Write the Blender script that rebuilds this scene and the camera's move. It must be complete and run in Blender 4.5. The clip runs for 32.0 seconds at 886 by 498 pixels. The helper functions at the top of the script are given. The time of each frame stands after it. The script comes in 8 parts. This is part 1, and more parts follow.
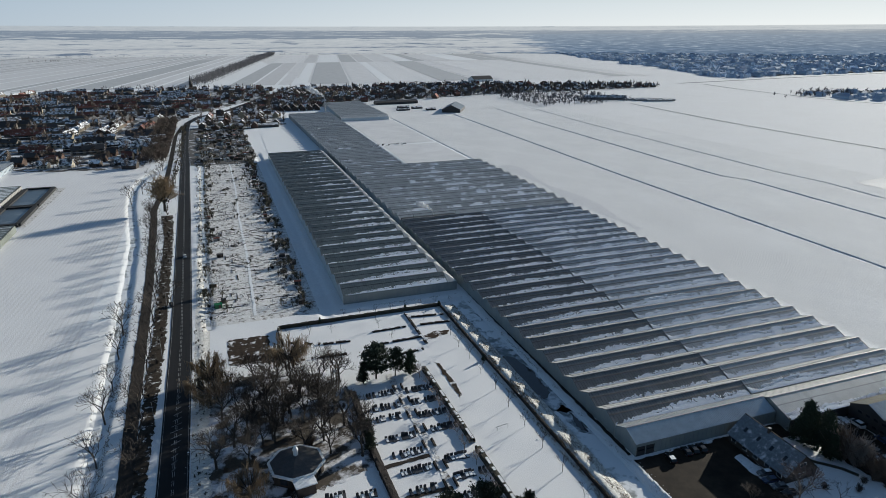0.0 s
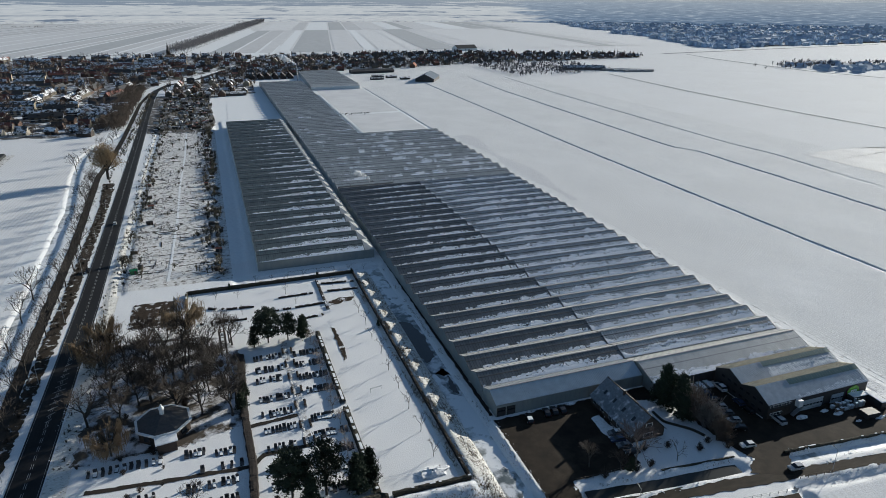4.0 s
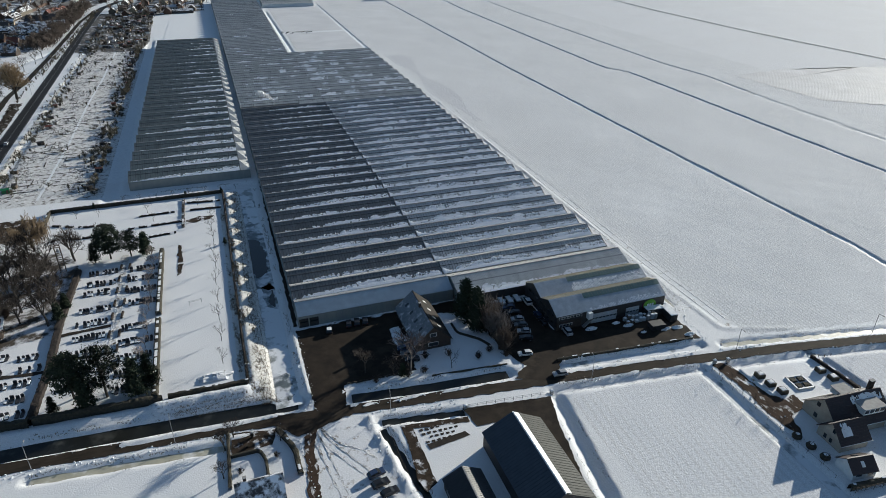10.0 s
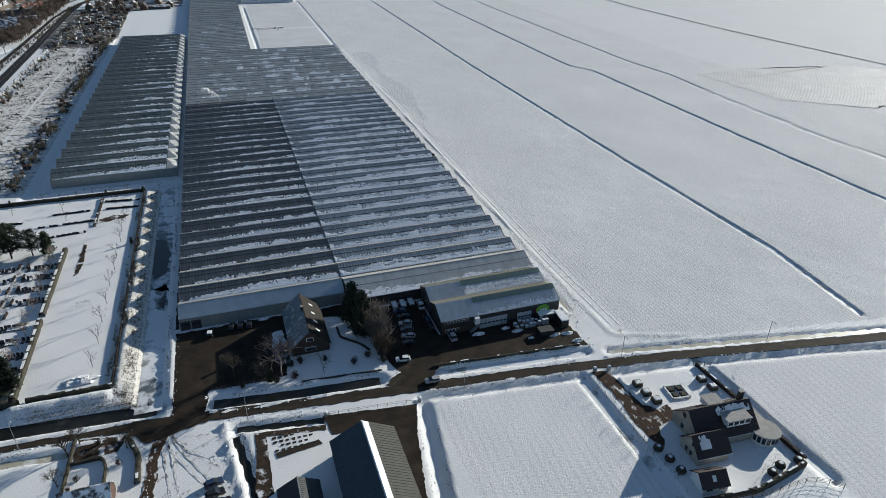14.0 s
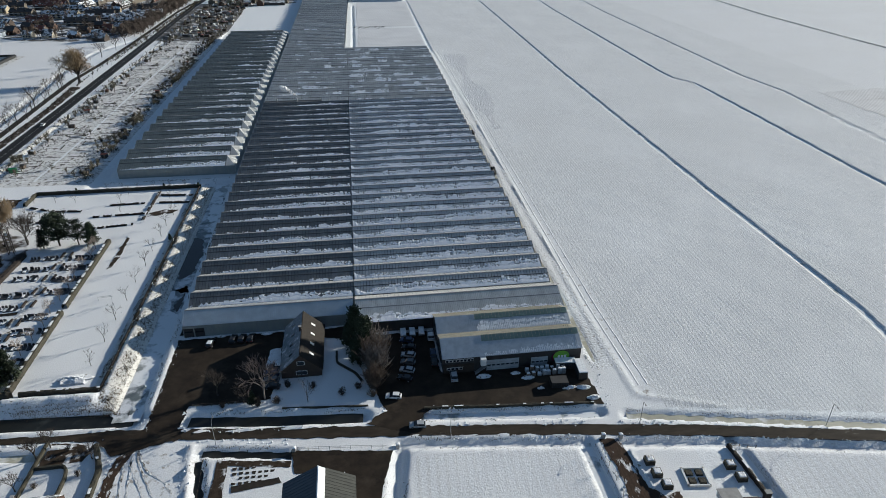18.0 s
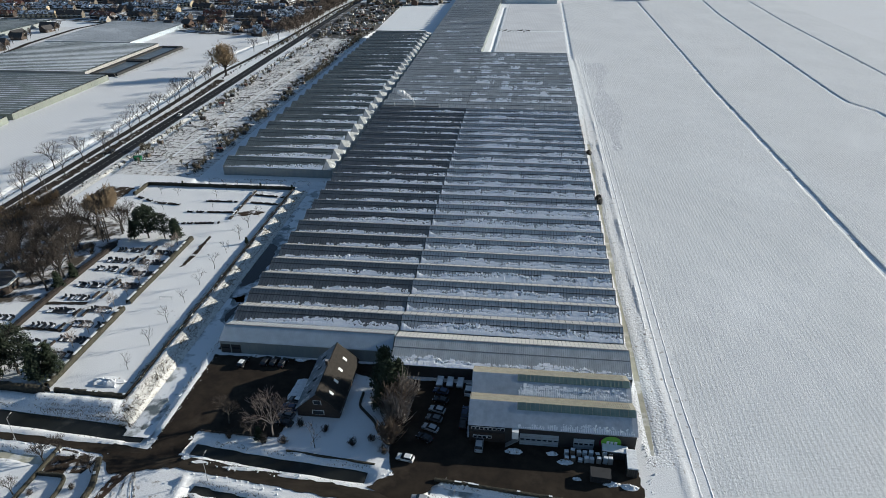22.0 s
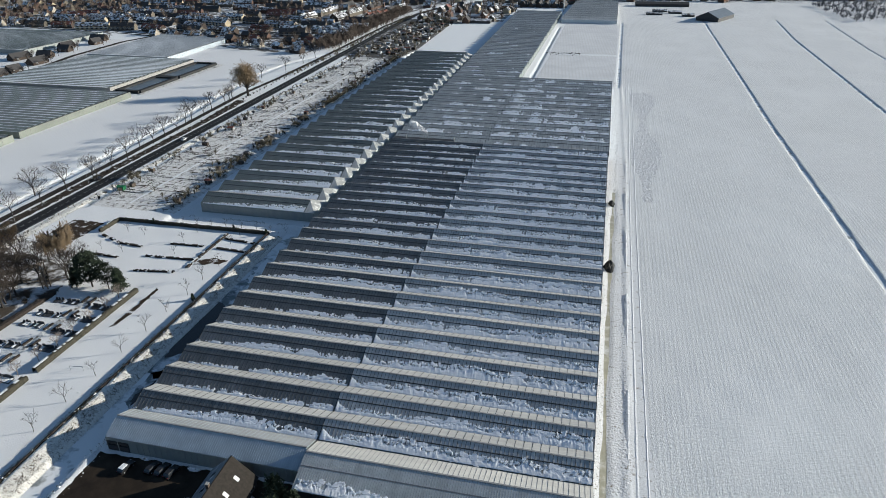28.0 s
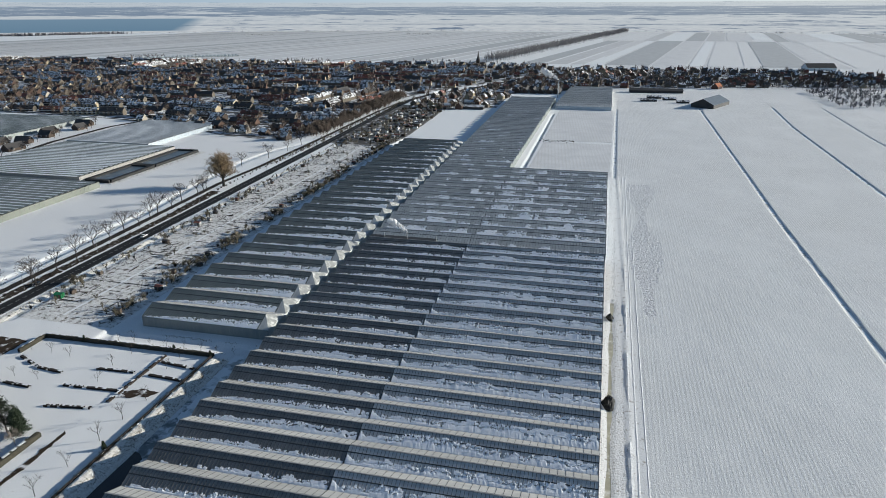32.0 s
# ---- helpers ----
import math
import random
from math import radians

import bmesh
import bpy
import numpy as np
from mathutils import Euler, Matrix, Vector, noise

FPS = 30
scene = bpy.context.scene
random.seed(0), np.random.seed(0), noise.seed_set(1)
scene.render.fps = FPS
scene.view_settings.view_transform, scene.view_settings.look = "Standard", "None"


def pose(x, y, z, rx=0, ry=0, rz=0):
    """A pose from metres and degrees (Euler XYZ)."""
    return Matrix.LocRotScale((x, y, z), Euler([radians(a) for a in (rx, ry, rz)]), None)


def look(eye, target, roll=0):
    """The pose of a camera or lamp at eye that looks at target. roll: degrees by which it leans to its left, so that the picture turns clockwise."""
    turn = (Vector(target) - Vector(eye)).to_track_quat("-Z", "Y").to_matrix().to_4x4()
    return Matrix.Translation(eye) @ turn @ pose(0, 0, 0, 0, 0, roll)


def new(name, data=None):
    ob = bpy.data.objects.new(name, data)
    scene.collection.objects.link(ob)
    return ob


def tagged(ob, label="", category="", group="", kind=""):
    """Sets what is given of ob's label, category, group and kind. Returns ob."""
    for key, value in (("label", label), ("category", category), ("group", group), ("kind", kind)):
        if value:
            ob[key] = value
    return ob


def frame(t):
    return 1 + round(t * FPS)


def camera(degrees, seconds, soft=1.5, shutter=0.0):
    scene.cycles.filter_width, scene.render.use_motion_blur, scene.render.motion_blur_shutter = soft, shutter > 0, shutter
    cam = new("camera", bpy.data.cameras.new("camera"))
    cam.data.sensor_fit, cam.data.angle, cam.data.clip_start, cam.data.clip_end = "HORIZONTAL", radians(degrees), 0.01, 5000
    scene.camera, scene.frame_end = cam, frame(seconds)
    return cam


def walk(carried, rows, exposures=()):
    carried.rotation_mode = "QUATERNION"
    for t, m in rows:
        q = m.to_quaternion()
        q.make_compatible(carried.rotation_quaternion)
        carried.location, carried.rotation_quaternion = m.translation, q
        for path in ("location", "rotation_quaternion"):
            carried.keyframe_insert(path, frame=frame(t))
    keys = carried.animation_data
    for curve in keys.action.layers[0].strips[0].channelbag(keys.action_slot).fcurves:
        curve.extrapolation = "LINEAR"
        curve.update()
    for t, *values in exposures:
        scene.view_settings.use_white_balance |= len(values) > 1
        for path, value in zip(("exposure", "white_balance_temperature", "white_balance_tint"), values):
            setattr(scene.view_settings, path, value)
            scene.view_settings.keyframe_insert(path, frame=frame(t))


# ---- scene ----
cam = camera(69.4, 32.0, soft=0.6)
PATH = [
    (0, (1.818, -0.097, 119.688), (2.45, 1.69, 119.052), -0.1),
    (0.5, (6.332, -2.32, 119.685), (6.965, -0.533, 119.049), -0.0),
    (1, (10.842, -4.504, 119.689), (11.475, -2.716, 119.053), -0.0),
    (1.5, (15.34, -6.657, 119.699), (15.975, -4.871, 119.061), 0.0),
    (2, (19.826, -8.792, 119.709), (20.462, -7.008, 119.064), -0.1),
    (2.5, (24.317, -10.933, 119.707), (24.95, -9.156, 119.045), 0.1),
    (3, (28.837, -13.095, 119.707), (29.468, -11.324, 119.026), 0.1),
    (3.5, (33.42, -15.312, 119.712), (34.05, -13.548, 119.011), 0.2),
    (5.5, (52.051, -24.541, 119.733), (52.678, -22.806, 118.96), 0.4),
    (6, (56.74, -26.787, 119.736), (57.364, -25.059, 118.946), 0.5),
    (6.5, (61.466, -28.985, 119.736), (62.088, -27.265, 118.926), 0.4),
    (7, (66.242, -31.2, 119.726), (66.861, -29.488, 118.899), 0.4),
    (7.5, (71.053, -33.432, 119.712), (71.668, -31.727, 118.868), 0.3),
    (8, (75.855, -35.686, 119.693), (76.467, -33.989, 118.83), 0.4),
    (8.5, (80.666, -37.935, 119.672), (81.276, -36.246, 118.792), 0.5),
    (9, (85.526, -40.11, 119.643), (86.132, -38.428, 118.746), 0.5),
    (9.5, (90.412, -42.181, 119.615), (91.015, -40.507, 118.7), 0.5),
    (10, (95.352, -44.227, 119.593), (95.95, -42.561, 118.662), 0.4),
    (10.5, (100.424, -46.402, 119.573), (101.022, -44.739, 118.637), 0.5),
    (11, (105.475, -48.392, 119.557), (106.071, -46.729, 118.619), 0.4),
    (11.5, (110.462, -50.048, 119.54), (111.056, -48.384, 118.601), 0.3),
    (12, (115.376, -51.384, 119.529), (115.969, -49.721, 118.59), 0.3),
    (12.5, (120.16, -52.37, 119.533), (120.752, -50.706, 118.595), 0.3),
    (13, (124.738, -52.917, 119.551), (125.332, -51.253, 118.613), 0.5),
    (13.5, (129.054, -52.858, 119.559), (129.647, -51.195, 118.62), 0.5),
    (15.5, (145.178, -49.841, 119.62), (145.654, -48.14, 118.681), 0.8),
    (16, (149.288, -48.618, 119.658), (149.726, -46.907, 118.719), 0.8),
    (16.5, (153.505, -47.04, 119.703), (153.903, -45.32, 118.764), 0.8),
    (17, (157.759, -45.239, 119.739), (158.111, -43.509, 118.798), 0.7),
    (17.5, (161.978, -43.215, 119.765), (162.282, -41.476, 118.823), 0.5),
    (18, (166.157, -40.932, 119.801), (166.412, -39.187, 118.857), 0.3),
    (18.5, (170.163, -38.426, 119.872), (170.369, -36.674, 118.928), 0.4),
    (19, (174.055, -35.794, 119.928), (174.206, -34.037, 118.983), 0.3),
    (19.5, (177.867, -33.008, 119.992), (177.964, -31.248, 119.047), 0.3),
    (20, (181.602, -30.069, 120.06), (181.645, -28.307, 119.114), 0.2),
    (20.5, (185.22, -26.94, 120.094), (185.208, -25.177, 119.149), 0.1),
    (21, (188.675, -23.585, 120.086), (188.604, -21.824, 119.14), 0.1),
    (22, (195.175, -16.333, 119.994), (194.974, -14.582, 119.049), -0.4),
    (22.5, (198.197, -12.531, 119.966), (197.929, -10.789, 119.021), -0.4),
    (23, (201.056, -8.572, 119.952), (200.703, -6.845, 119.007), -0.6),
    (23.5, (203.801, -4.49, 119.97), (203.398, -2.774, 119.025), -0.6),
    (24, (206.425, -0.405, 120.009), (206.022, 1.311, 119.065), -0.5),
    (24.5, (208.879, 3.518, 119.983), (208.475, 5.234, 119.038), -0.6),
    (25, (211.186, 7.467, 119.988), (210.781, 9.183, 119.043), -0.7),
    (25.5, (213.265, 11.459, 120.038), (212.864, 13.175, 119.094), -0.6),
    (27.5, (220.205, 27.576, 120.765), (219.809, 29.298, 119.827), -0.4),
    (28, (221.606, 31.953, 120.857), (221.206, 33.687, 119.944), -0.3),
    (28.5, (222.667, 36.632, 120.946), (222.265, 38.38, 120.059), -0.2),
    (29, (223.381, 41.551, 121.044), (222.975, 43.311, 120.184), -0.2),
    (29.5, (223.758, 46.639, 121.146), (223.35, 48.411, 120.314), -0.2),
    (30, (223.848, 51.818, 121.246), (223.437, 53.603, 120.44), -0.2),
    (30.5, (223.743, 57.05, 121.338), (223.329, 58.846, 120.56), -0.1),
    (31, (223.54, 62.281, 121.413), (223.124, 64.086, 120.659), -0.1),
    (31.5, (223.269, 67.535, 121.467), (222.851, 69.351, 120.741), -0.1),
    (32, (222.962, 72.802, 121.503), (222.541, 74.628, 120.804), -0.1),
]
walk(cam, [(t, look(eye, target, roll)) for t, eye, target, roll in PATH], exposures=((0, 0.24), (8, 0.36), (13, 0.35), (16, 0.35), (22, 0.47), (25, 0.58), (28, 0.47), (32, 0.39)))


# ---- world and sun ----
SUN_AZ, SUN_EL = 25.0, 15.2
world = bpy.data.worlds.new("winter_sky")
scene.world = world
world.use_nodes = True
wn = world.node_tree.nodes
sky = wn.new("ShaderNodeTexSky")
sky.sky_type, sky.sun_disc = "NISHITA", False
sky.sun_elevation, sky.sun_rotation = radians(SUN_EL), radians(90 - SUN_AZ)
sky.air_density, sky.dust_density, sky.ozone_density = 0.8, 0.1, 2.0
pale = wn.new("ShaderNodeHueSaturation")
pale.inputs["Saturation"].default_value = 0.92
tint = wn.new("ShaderNodeMix")
tint.data_type, tint.blend_type = "RGBA", "MULTIPLY"
tint.inputs["Factor"].default_value = 1.0
tint.inputs["B"].default_value = (0.74, 0.95, 1.04, 1)
world.node_tree.links.new(sky.outputs[0], pale.inputs["Color"])
world.node_tree.links.new(pale.outputs[0], tint.inputs["A"])
haze = wn.new("ShaderNodeMix")
haze.data_type = "RGBA"
haze.inputs["Factor"].default_value = 0.12
haze.inputs["B"].default_value = (2.7, 4.1, 6.2, 1)
world.node_tree.links.new(tint.outputs["Result"], haze.inputs["A"])
# pale winter haze low over the horizon, brighter towards the sun
HAZE_LOW, HAZE_HIGH = ((.30, .385, .47), (.82, .84, .82)), ((.27, .37, .48), (.60, .665, .68))
compass = wn.new("ShaderNodeTexCoord")
axes = wn.new("ShaderNodeSeparateXYZ")
world.node_tree.links.new(compass.outputs["Generated"], axes.inputs[0])


def sky_ramp(axis, lo, hi):
    """0 to 1 along one axis of the sky."""
    q = wn.new("ShaderNodeMapRange")
    q.inputs["From Min"].default_value, q.inputs["From Max"].default_value = lo, hi
    world.node_tree.links.new(axes.outputs[axis], q.inputs["Value"])
    return q.outputs[0]


def sky_mix(fac, a, b):
    """Mix of two sky colours; a and b are sockets or colours."""
    q = wn.new("ShaderNodeMix")
    q.data_type = "RGBA"
    world.node_tree.links.new(fac, q.inputs["Factor"])
    for k, v in (("A", a), ("B", b)):
        if isinstance(v, tuple):
            q.inputs[k].default_value = (*(c / 0.064 for c in v), 1)
        else:
            world.node_tree.links.new(v, q.inputs[k])
    return q.outputs["Result"]


sunward = sky_ramp(0, -.55, .92)
low_sky = sky_mix(sky_ramp(2, 0, .064), sky_mix(sunward, *HAZE_LOW), sky_mix(sunward, *HAZE_HIGH))
world.node_tree.links.new(sky_mix(sky_ramp(2, .07, .16), low_sky, haze.outputs["Result"]), wn["Background"].inputs[0])
wn["Background"].inputs[1].default_value = 0.064
sun_data = bpy.data.lights.new("sun", "SUN")
sun_data.energy, sun_data.angle, sun_data.color = 4.75, radians(0.53), (1.0, 0.975, 0.88)
sun = new("sun", sun_data)
sx, sy, sz = (math.cos(radians(SUN_AZ)) * math.cos(radians(SUN_EL)), math.sin(radians(SUN_AZ)) * math.cos(radians(SUN_EL)), math.sin(radians(SUN_EL)))
sun.matrix_world = look((sx * 900, sy * 900 + 300, sz * 900), (0, 300, 0))


# ---- materials ----
def mat(name, col, rough=0.8, col2=None, scale=1.0, bump=0.0, bscale=4.0, metal=0.0, spec=0.5, rnd=0.0, col3=None, scale3=0.1, cut3=0.55, soft3=0.08, stretch=(1, 1, 1), glob=True, con=0.14):
    """Node material: two noise-mixed tones, a third patchy tone, bump, and per-object variation."""
    m = bpy.data.materials.new(name)
    m.use_nodes = True
    nt = m.node_tree
    n, l = nt.nodes, nt.links
    b = n["Principled BSDF"]
    b.inputs["Roughness"].default_value = rough
    b.inputs["Metallic"].default_value = metal
    b.inputs["Specular IOR Level"].default_value = spec
    if glob:
        geo = n.new("ShaderNodeNewGeometry")
        src = geo.outputs["Position"]
    else:
        tc = n.new("ShaderNodeTexCoord")
        src = tc.outputs["Object"]
    mp = n.new("ShaderNodeMapping")
    mp.inputs["Scale"].default_value = stretch
    l.new(src, mp.inputs[0])
    col2 = col2 or tuple(c * 0.75 for c in col)
    t = n.new("ShaderNodeTexNoise")
    t.inputs["Scale"].default_value, t.inputs["Detail"].default_value, t.inputs["Roughness"].default_value = scale, 6, 0.65
    l.new(mp.outputs[0], t.inputs["Vector"])
    r = n.new("ShaderNodeValToRGB")
    r.color_ramp.elements[0].position, r.color_ramp.elements[1].position = 0.5 - con, 0.5 + con
    r.color_ramp.elements[0].color, r.color_ramp.elements[1].color = (*col2, 1), (*col, 1)
    l.new(t.outputs[0], r.inputs[0])
    out = r.outputs[0]
    if col3:
        t3 = n.new("ShaderNodeTexNoise")
        t3.inputs["Scale"].default_value, t3.inputs["Detail"].default_value, t3.inputs["Roughness"].default_value = scale3, 8, 0.62
        l.new(mp.outputs[0], t3.inputs["Vector"])
        r3 = n.new("ShaderNodeValToRGB")
        r3.color_ramp.elements[0].position, r3.color_ramp.elements[1].position = cut3 - soft3, cut3 + soft3
        r3.color_ramp.elements[0].color, r3.color_ramp.elements[1].color = (0, 0, 0, 1), (1, 1, 1, 1)
        l.new(t3.outputs[0], r3.inputs[0])
        mx = n.new("ShaderNodeMix")
        mx.data_type = "RGBA"
        l.new(r3.outputs[0], mx.inputs["Factor"])
        l.new(out, mx.inputs["A"])
        mx.inputs["B"].default_value = (*col3, 1)
        out = mx.outputs["Result"]
    if rnd:
        oi = n.new("ShaderNodeObjectInfo")
        mr = n.new("ShaderNodeMapRange")
        mr.inputs["To Min"].default_value, mr.inputs["To Max"].default_value = 1 - rnd, 1 + rnd
        l.new(oi.outputs["Random"], mr.inputs["Value"])
        hs = n.new("ShaderNodeHueSaturation")
        l.new(mr.outputs[0], hs.inputs["Value"])
        l.new(out, hs.inputs["Color"])
        out = hs.outputs[0]
    l.new(out, b.inputs["Base Color"])
    if bump:
        tb = n.new("ShaderNodeTexNoise")
        tb.inputs["Scale"].default_value, tb.inputs["Detail"].default_value = bscale, 5
        l.new(mp.outputs[0], tb.inputs["Vector"])
        bp = n.new("ShaderNodeBump")
        bp.inputs["Strength"].default_value, bp.inputs["Distance"].default_value = 1.0, bump
        l.new(tb.outputs[0], bp.inputs["Height"])
        l.new(bp.outputs[0], b.inputs["Normal"])
    return m


def add_rows(m, period, strength, dist, angle=0.0, dark=0.0, tone=(0.4, 0.36, 0.3)):
    """Adds plough rows (bump and thin soil lines) to a material."""
    nt = m.node_tree
    n, l = nt.nodes, nt.links
    b = n["Principled BSDF"]
    geo = n.new("ShaderNodeNewGeometry")
    mp = n.new("ShaderNodeMapping")
    mp.inputs["Rotation"].default_value = (0, 0, radians(angle))
    l.new(geo.outputs["Position"], mp.inputs[0])
    w = n.new("ShaderNodeTexWave")
    w.bands_direction = "X"
    w.inputs["Scale"].default_value = 2 * math.pi / (20 * period)
    w.inputs["Distortion"].default_value, w.inputs["Detail"].default_value, w.inputs["Detail Scale"].default_value = 0.35, 2, 0.4
    l.new(mp.outputs[0], w.inputs["Vector"])
    bp = n.new("ShaderNodeBump")
    bp.inputs["Strength"].default_value, bp.inputs["Distance"].default_value = strength, dist
    l.new(w.outputs["Fac"], bp.inputs["Height"])
    old = b.inputs["Normal"].links
    if old:
        l.new(old[0].from_socket, bp.inputs["Normal"])
    l.new(bp.outputs[0], b.inputs["Normal"])
    if dark:
        big = n.new("ShaderNodeTexNoise")
        big.inputs["Scale"].default_value, big.inputs["Detail"].default_value = 0.02, 7
        l.new(geo.outputs["Position"], big.inputs["Vector"])
        fine = n.new("ShaderNodeTexNoise")
        fine.inputs["Scale"].default_value, fine.inputs["Detail"].default_value = 1.3, 4
        l.new(geo.outputs["Position"], fine.inputs["Vector"])
        m1 = n.new("ShaderNodeMath")
        m1.operation = "MULTIPLY"
        l.new(w.outputs["Fac"], m1.inputs[0])
        l.new(fine.outputs[0], m1.inputs[1])
        m2 = n.new("ShaderNodeMath")
        m2.operation = "MULTIPLY"
        l.new(m1.outputs[0], m2.inputs[0])
        l.new(big.outputs[0], m2.inputs[1])
        r = n.new("ShaderNodeMapRange")
        r.inputs["From Min"].default_value, r.inputs["From Max"].default_value = 0.12, 0.42
        r.inputs["To Max"].default_value = dark
        l.new(m2.outputs[0], r.inputs["Value"])
        mx = n.new("ShaderNodeMix")
        mx.data_type = "RGBA"
        l.new(r.outputs[0], mx.inputs["Factor"])
        l.new(b.inputs["Base Color"].links[0].from_socket, mx.inputs["A"])
        mx.inputs["B"].default_value = (*tone, 1)
        l.new(mx.outputs["Result"], b.inputs["Base Color"])
    return m


SNOW = mat("snow", (0.86, 0.87, 0.87), 0.75, (0.74, 0.75, 0.76), 0.8, 0.16, 1.4, spec=0.3)
SNOW_CLOD = mat("cloddy_snow", (0.86, 0.86, 0.86), 0.75, (0.70, 0.70, 0.70), 3.2, 0.07, 2.6, spec=0.2, col3=(0.34, 0.31, 0.27), scale3=1.1, cut3=0.69, soft3=0.04)
SNOW_FIELD = add_rows(add_rows(mat("snow_field_rows", (0.89, 0.89, 0.88), 0.9, (0.54, 0.54, 0.55), 2.8, 0.15, 2.5, spec=0.1, con=0.13, stretch=(1, 0.6, 1), col3=(0.77, 0.77, 0.77), scale3=0.03, cut3=0.60, soft3=0.12), 1.45, 0.24, 0.06, 1.1, 0.8, (.5, .5, .5)), 4.4, 0.14, 0.10, 1.1)
SNOW_FINE = add_rows(mat("snow_bulb_field", (0.86, 0.86, 0.86), 0.9, (0.64, 0.64, 0.65), 2.6, 0.12, 2.2, spec=0.1, stretch=(1, 0.8, 1)), 2.3, 0.035, 0.05, 4.0, 0.3)
SNOW_DIRTY = mat("dirty_snow", (0.80, 0.79, 0.78), 0.8, (0.58, 0.56, 0.53), 0.5, 0.4, 1.5, col3=(0.10, 0.08, 0.06), scale3=0.4, cut3=0.575, soft3=0.06)
SNOW_TRODDEN = mat("trodden_snow", (0.82, 0.82, 0.83), 0.8, (0.66, 0.66, 0.66), 2.2, 0.055, 2.4, col3=(0.34, 0.31, 0.28), scale3=0.5, cut3=0.62, soft3=0.05)
BANK = mat("snowy_reed_bank", (0.84, 0.82, 0.78), 0.85, (0.66, 0.62, 0.55), 1.2, 0.3, 1.6, col3=(0.13, 0.105, 0.075), scale3=0.9, cut3=0.61, soft3=0.04, stretch=(0.8, 2.2, 1))
SNOW_ROUGH = mat("tufted_snow", (0.82, 0.82, 0.83), 0.8, (0.72, 0.72, 0.72), 1.4, 0.25, 1.6, col3=(0.2, 0.17, 0.13), scale3=1.1, cut3=0.62, soft3=0.05)
SNOW_ROOF = mat("frosted_roof_snow", (0.96, 0.96, 0.97), 0.85, (0.84, 0.85, 0.88), 2.0, 0.04, 3.0, spec=0.15)
TRACKED = add_rows(mat("churned_snow", (0.80, 0.80, 0.81), 0.9, (0.46, 0.46, 0.48), 0.9, 0.6, 0.8, spec=0.1), 1.7, 0.22, 0.1, 14, 0.7, (.6, .6, .6))
ICE = mat("snow_dusted_ice", (0.42, 0.43, 0.42), 0.35, (0.22, 0.24, 0.23), 0.3, 0.03, 1.0, col3=(0.80, 0.81, 0.82), scale3=0.14, cut3=0.44, soft3=0.05)
ICE_YELLOW = mat("yellow_ditch_ice", (0.50, 0.47, 0.36), 0.4, (0.38, 0.36, 0.28), 0.3, 0.03, 1.0, col3=(0.8, 0.8, 0.8), scale3=0.15, cut3=0.60)
ICE_GREY = mat("wet_grey_ice", (0.16, 0.185, 0.19), 0.3, (0.08, 0.095, 0.10), 0.35, 0.02, 1.0, col3=(0.7, 0.71, 0.73), scale3=0.2, cut3=0.50, soft3=0.06)
ICE_DARK = mat("dark_thin_ice", (0.022, 0.023, 0.02), 0.3, (0.010, 0.011, 0.010), 0.15, 0.0, spec=0.3, col3=(0.09, 0.09, 0.08), scale3=0.12, cut3=0.66, soft3=0.1)
WATER = mat("open_dark_water", (0.012, 0.015, 0.018), 0.06, (0.02, 0.022, 0.022), 0.2, 0.01, 2.0)
ASPHALT = mat("wet_asphalt", (0.037, 0.028, 0.020), 0.85, (0.020, 0.015, 0.012), 0.2, 0.01, 8, spec=0.12, col3=(0.058, 0.045, 0.033), scale3=0.12, cut3=0.62, soft3=0.1)
ROAD_MAIN = mat("main_road_asphalt", (0.020, 0.020, 0.021), 0.75, (0.013, 0.013, 0.014), 0.5, 0.01, 8, spec=0.2, stretch=(1, 0.08, 1))
ROAD_LANE = mat("lane_asphalt", (0.050, 0.039, 0.029), 0.85, (0.026, 0.021, 0.016), 0.5, 0.01, 6, spec=0.12, stretch=(0.3, 1, 1), col3=(0.5, 0.49, 0.47), scale3=0.25, cut3=0.72, soft3=0.06)
PATH_DARK = mat("wet_path", (0.044, 0.036, 0.030), 0.85, (0.026, 0.022, 0.018), 0.6, 0.02, 6, spec=0.15)
DRIVE = mat("drive_under_snow", (0.075, 0.048, 0.034), 0.95, (0.045, 0.031, 0.023), 1.2, 0.04, 3, spec=0.1, col3=(0.78, 0.78, 0.78), scale3=0.3, cut3=0.59, soft3=0.04, stretch=(1.6, 0.6, 1))
VERGE = mat("scrubby_verge", (0.062, 0.048, 0.036), 0.95, (0.032, 0.026, 0.020), 1.3, 0.15, 2, spec=0.1, col3=(0.72, 0.72, 0.72), scale3=0.35, cut3=0.62, soft3=0.05)
SOIL = mat("bare_soil", (0.062, 0.044, 0.032), 0.95, (0.032, 0.024, 0.018), 0.7, 0.06, 3, spec=0.1, col3=(0.75, 0.75, 0.76), scale3=0.3, cut3=0.60, soft3=0.05)
PAINT = mat("road_paint", (0.36, 0.36, 0.35), 0.7, (0.16, 0.16, 0.16), 1.5)
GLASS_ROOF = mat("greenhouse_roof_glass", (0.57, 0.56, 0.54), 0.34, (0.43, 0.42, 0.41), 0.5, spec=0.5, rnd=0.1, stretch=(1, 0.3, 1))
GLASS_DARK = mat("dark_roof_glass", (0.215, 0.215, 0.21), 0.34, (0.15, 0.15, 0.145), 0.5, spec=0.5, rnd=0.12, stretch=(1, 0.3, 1))
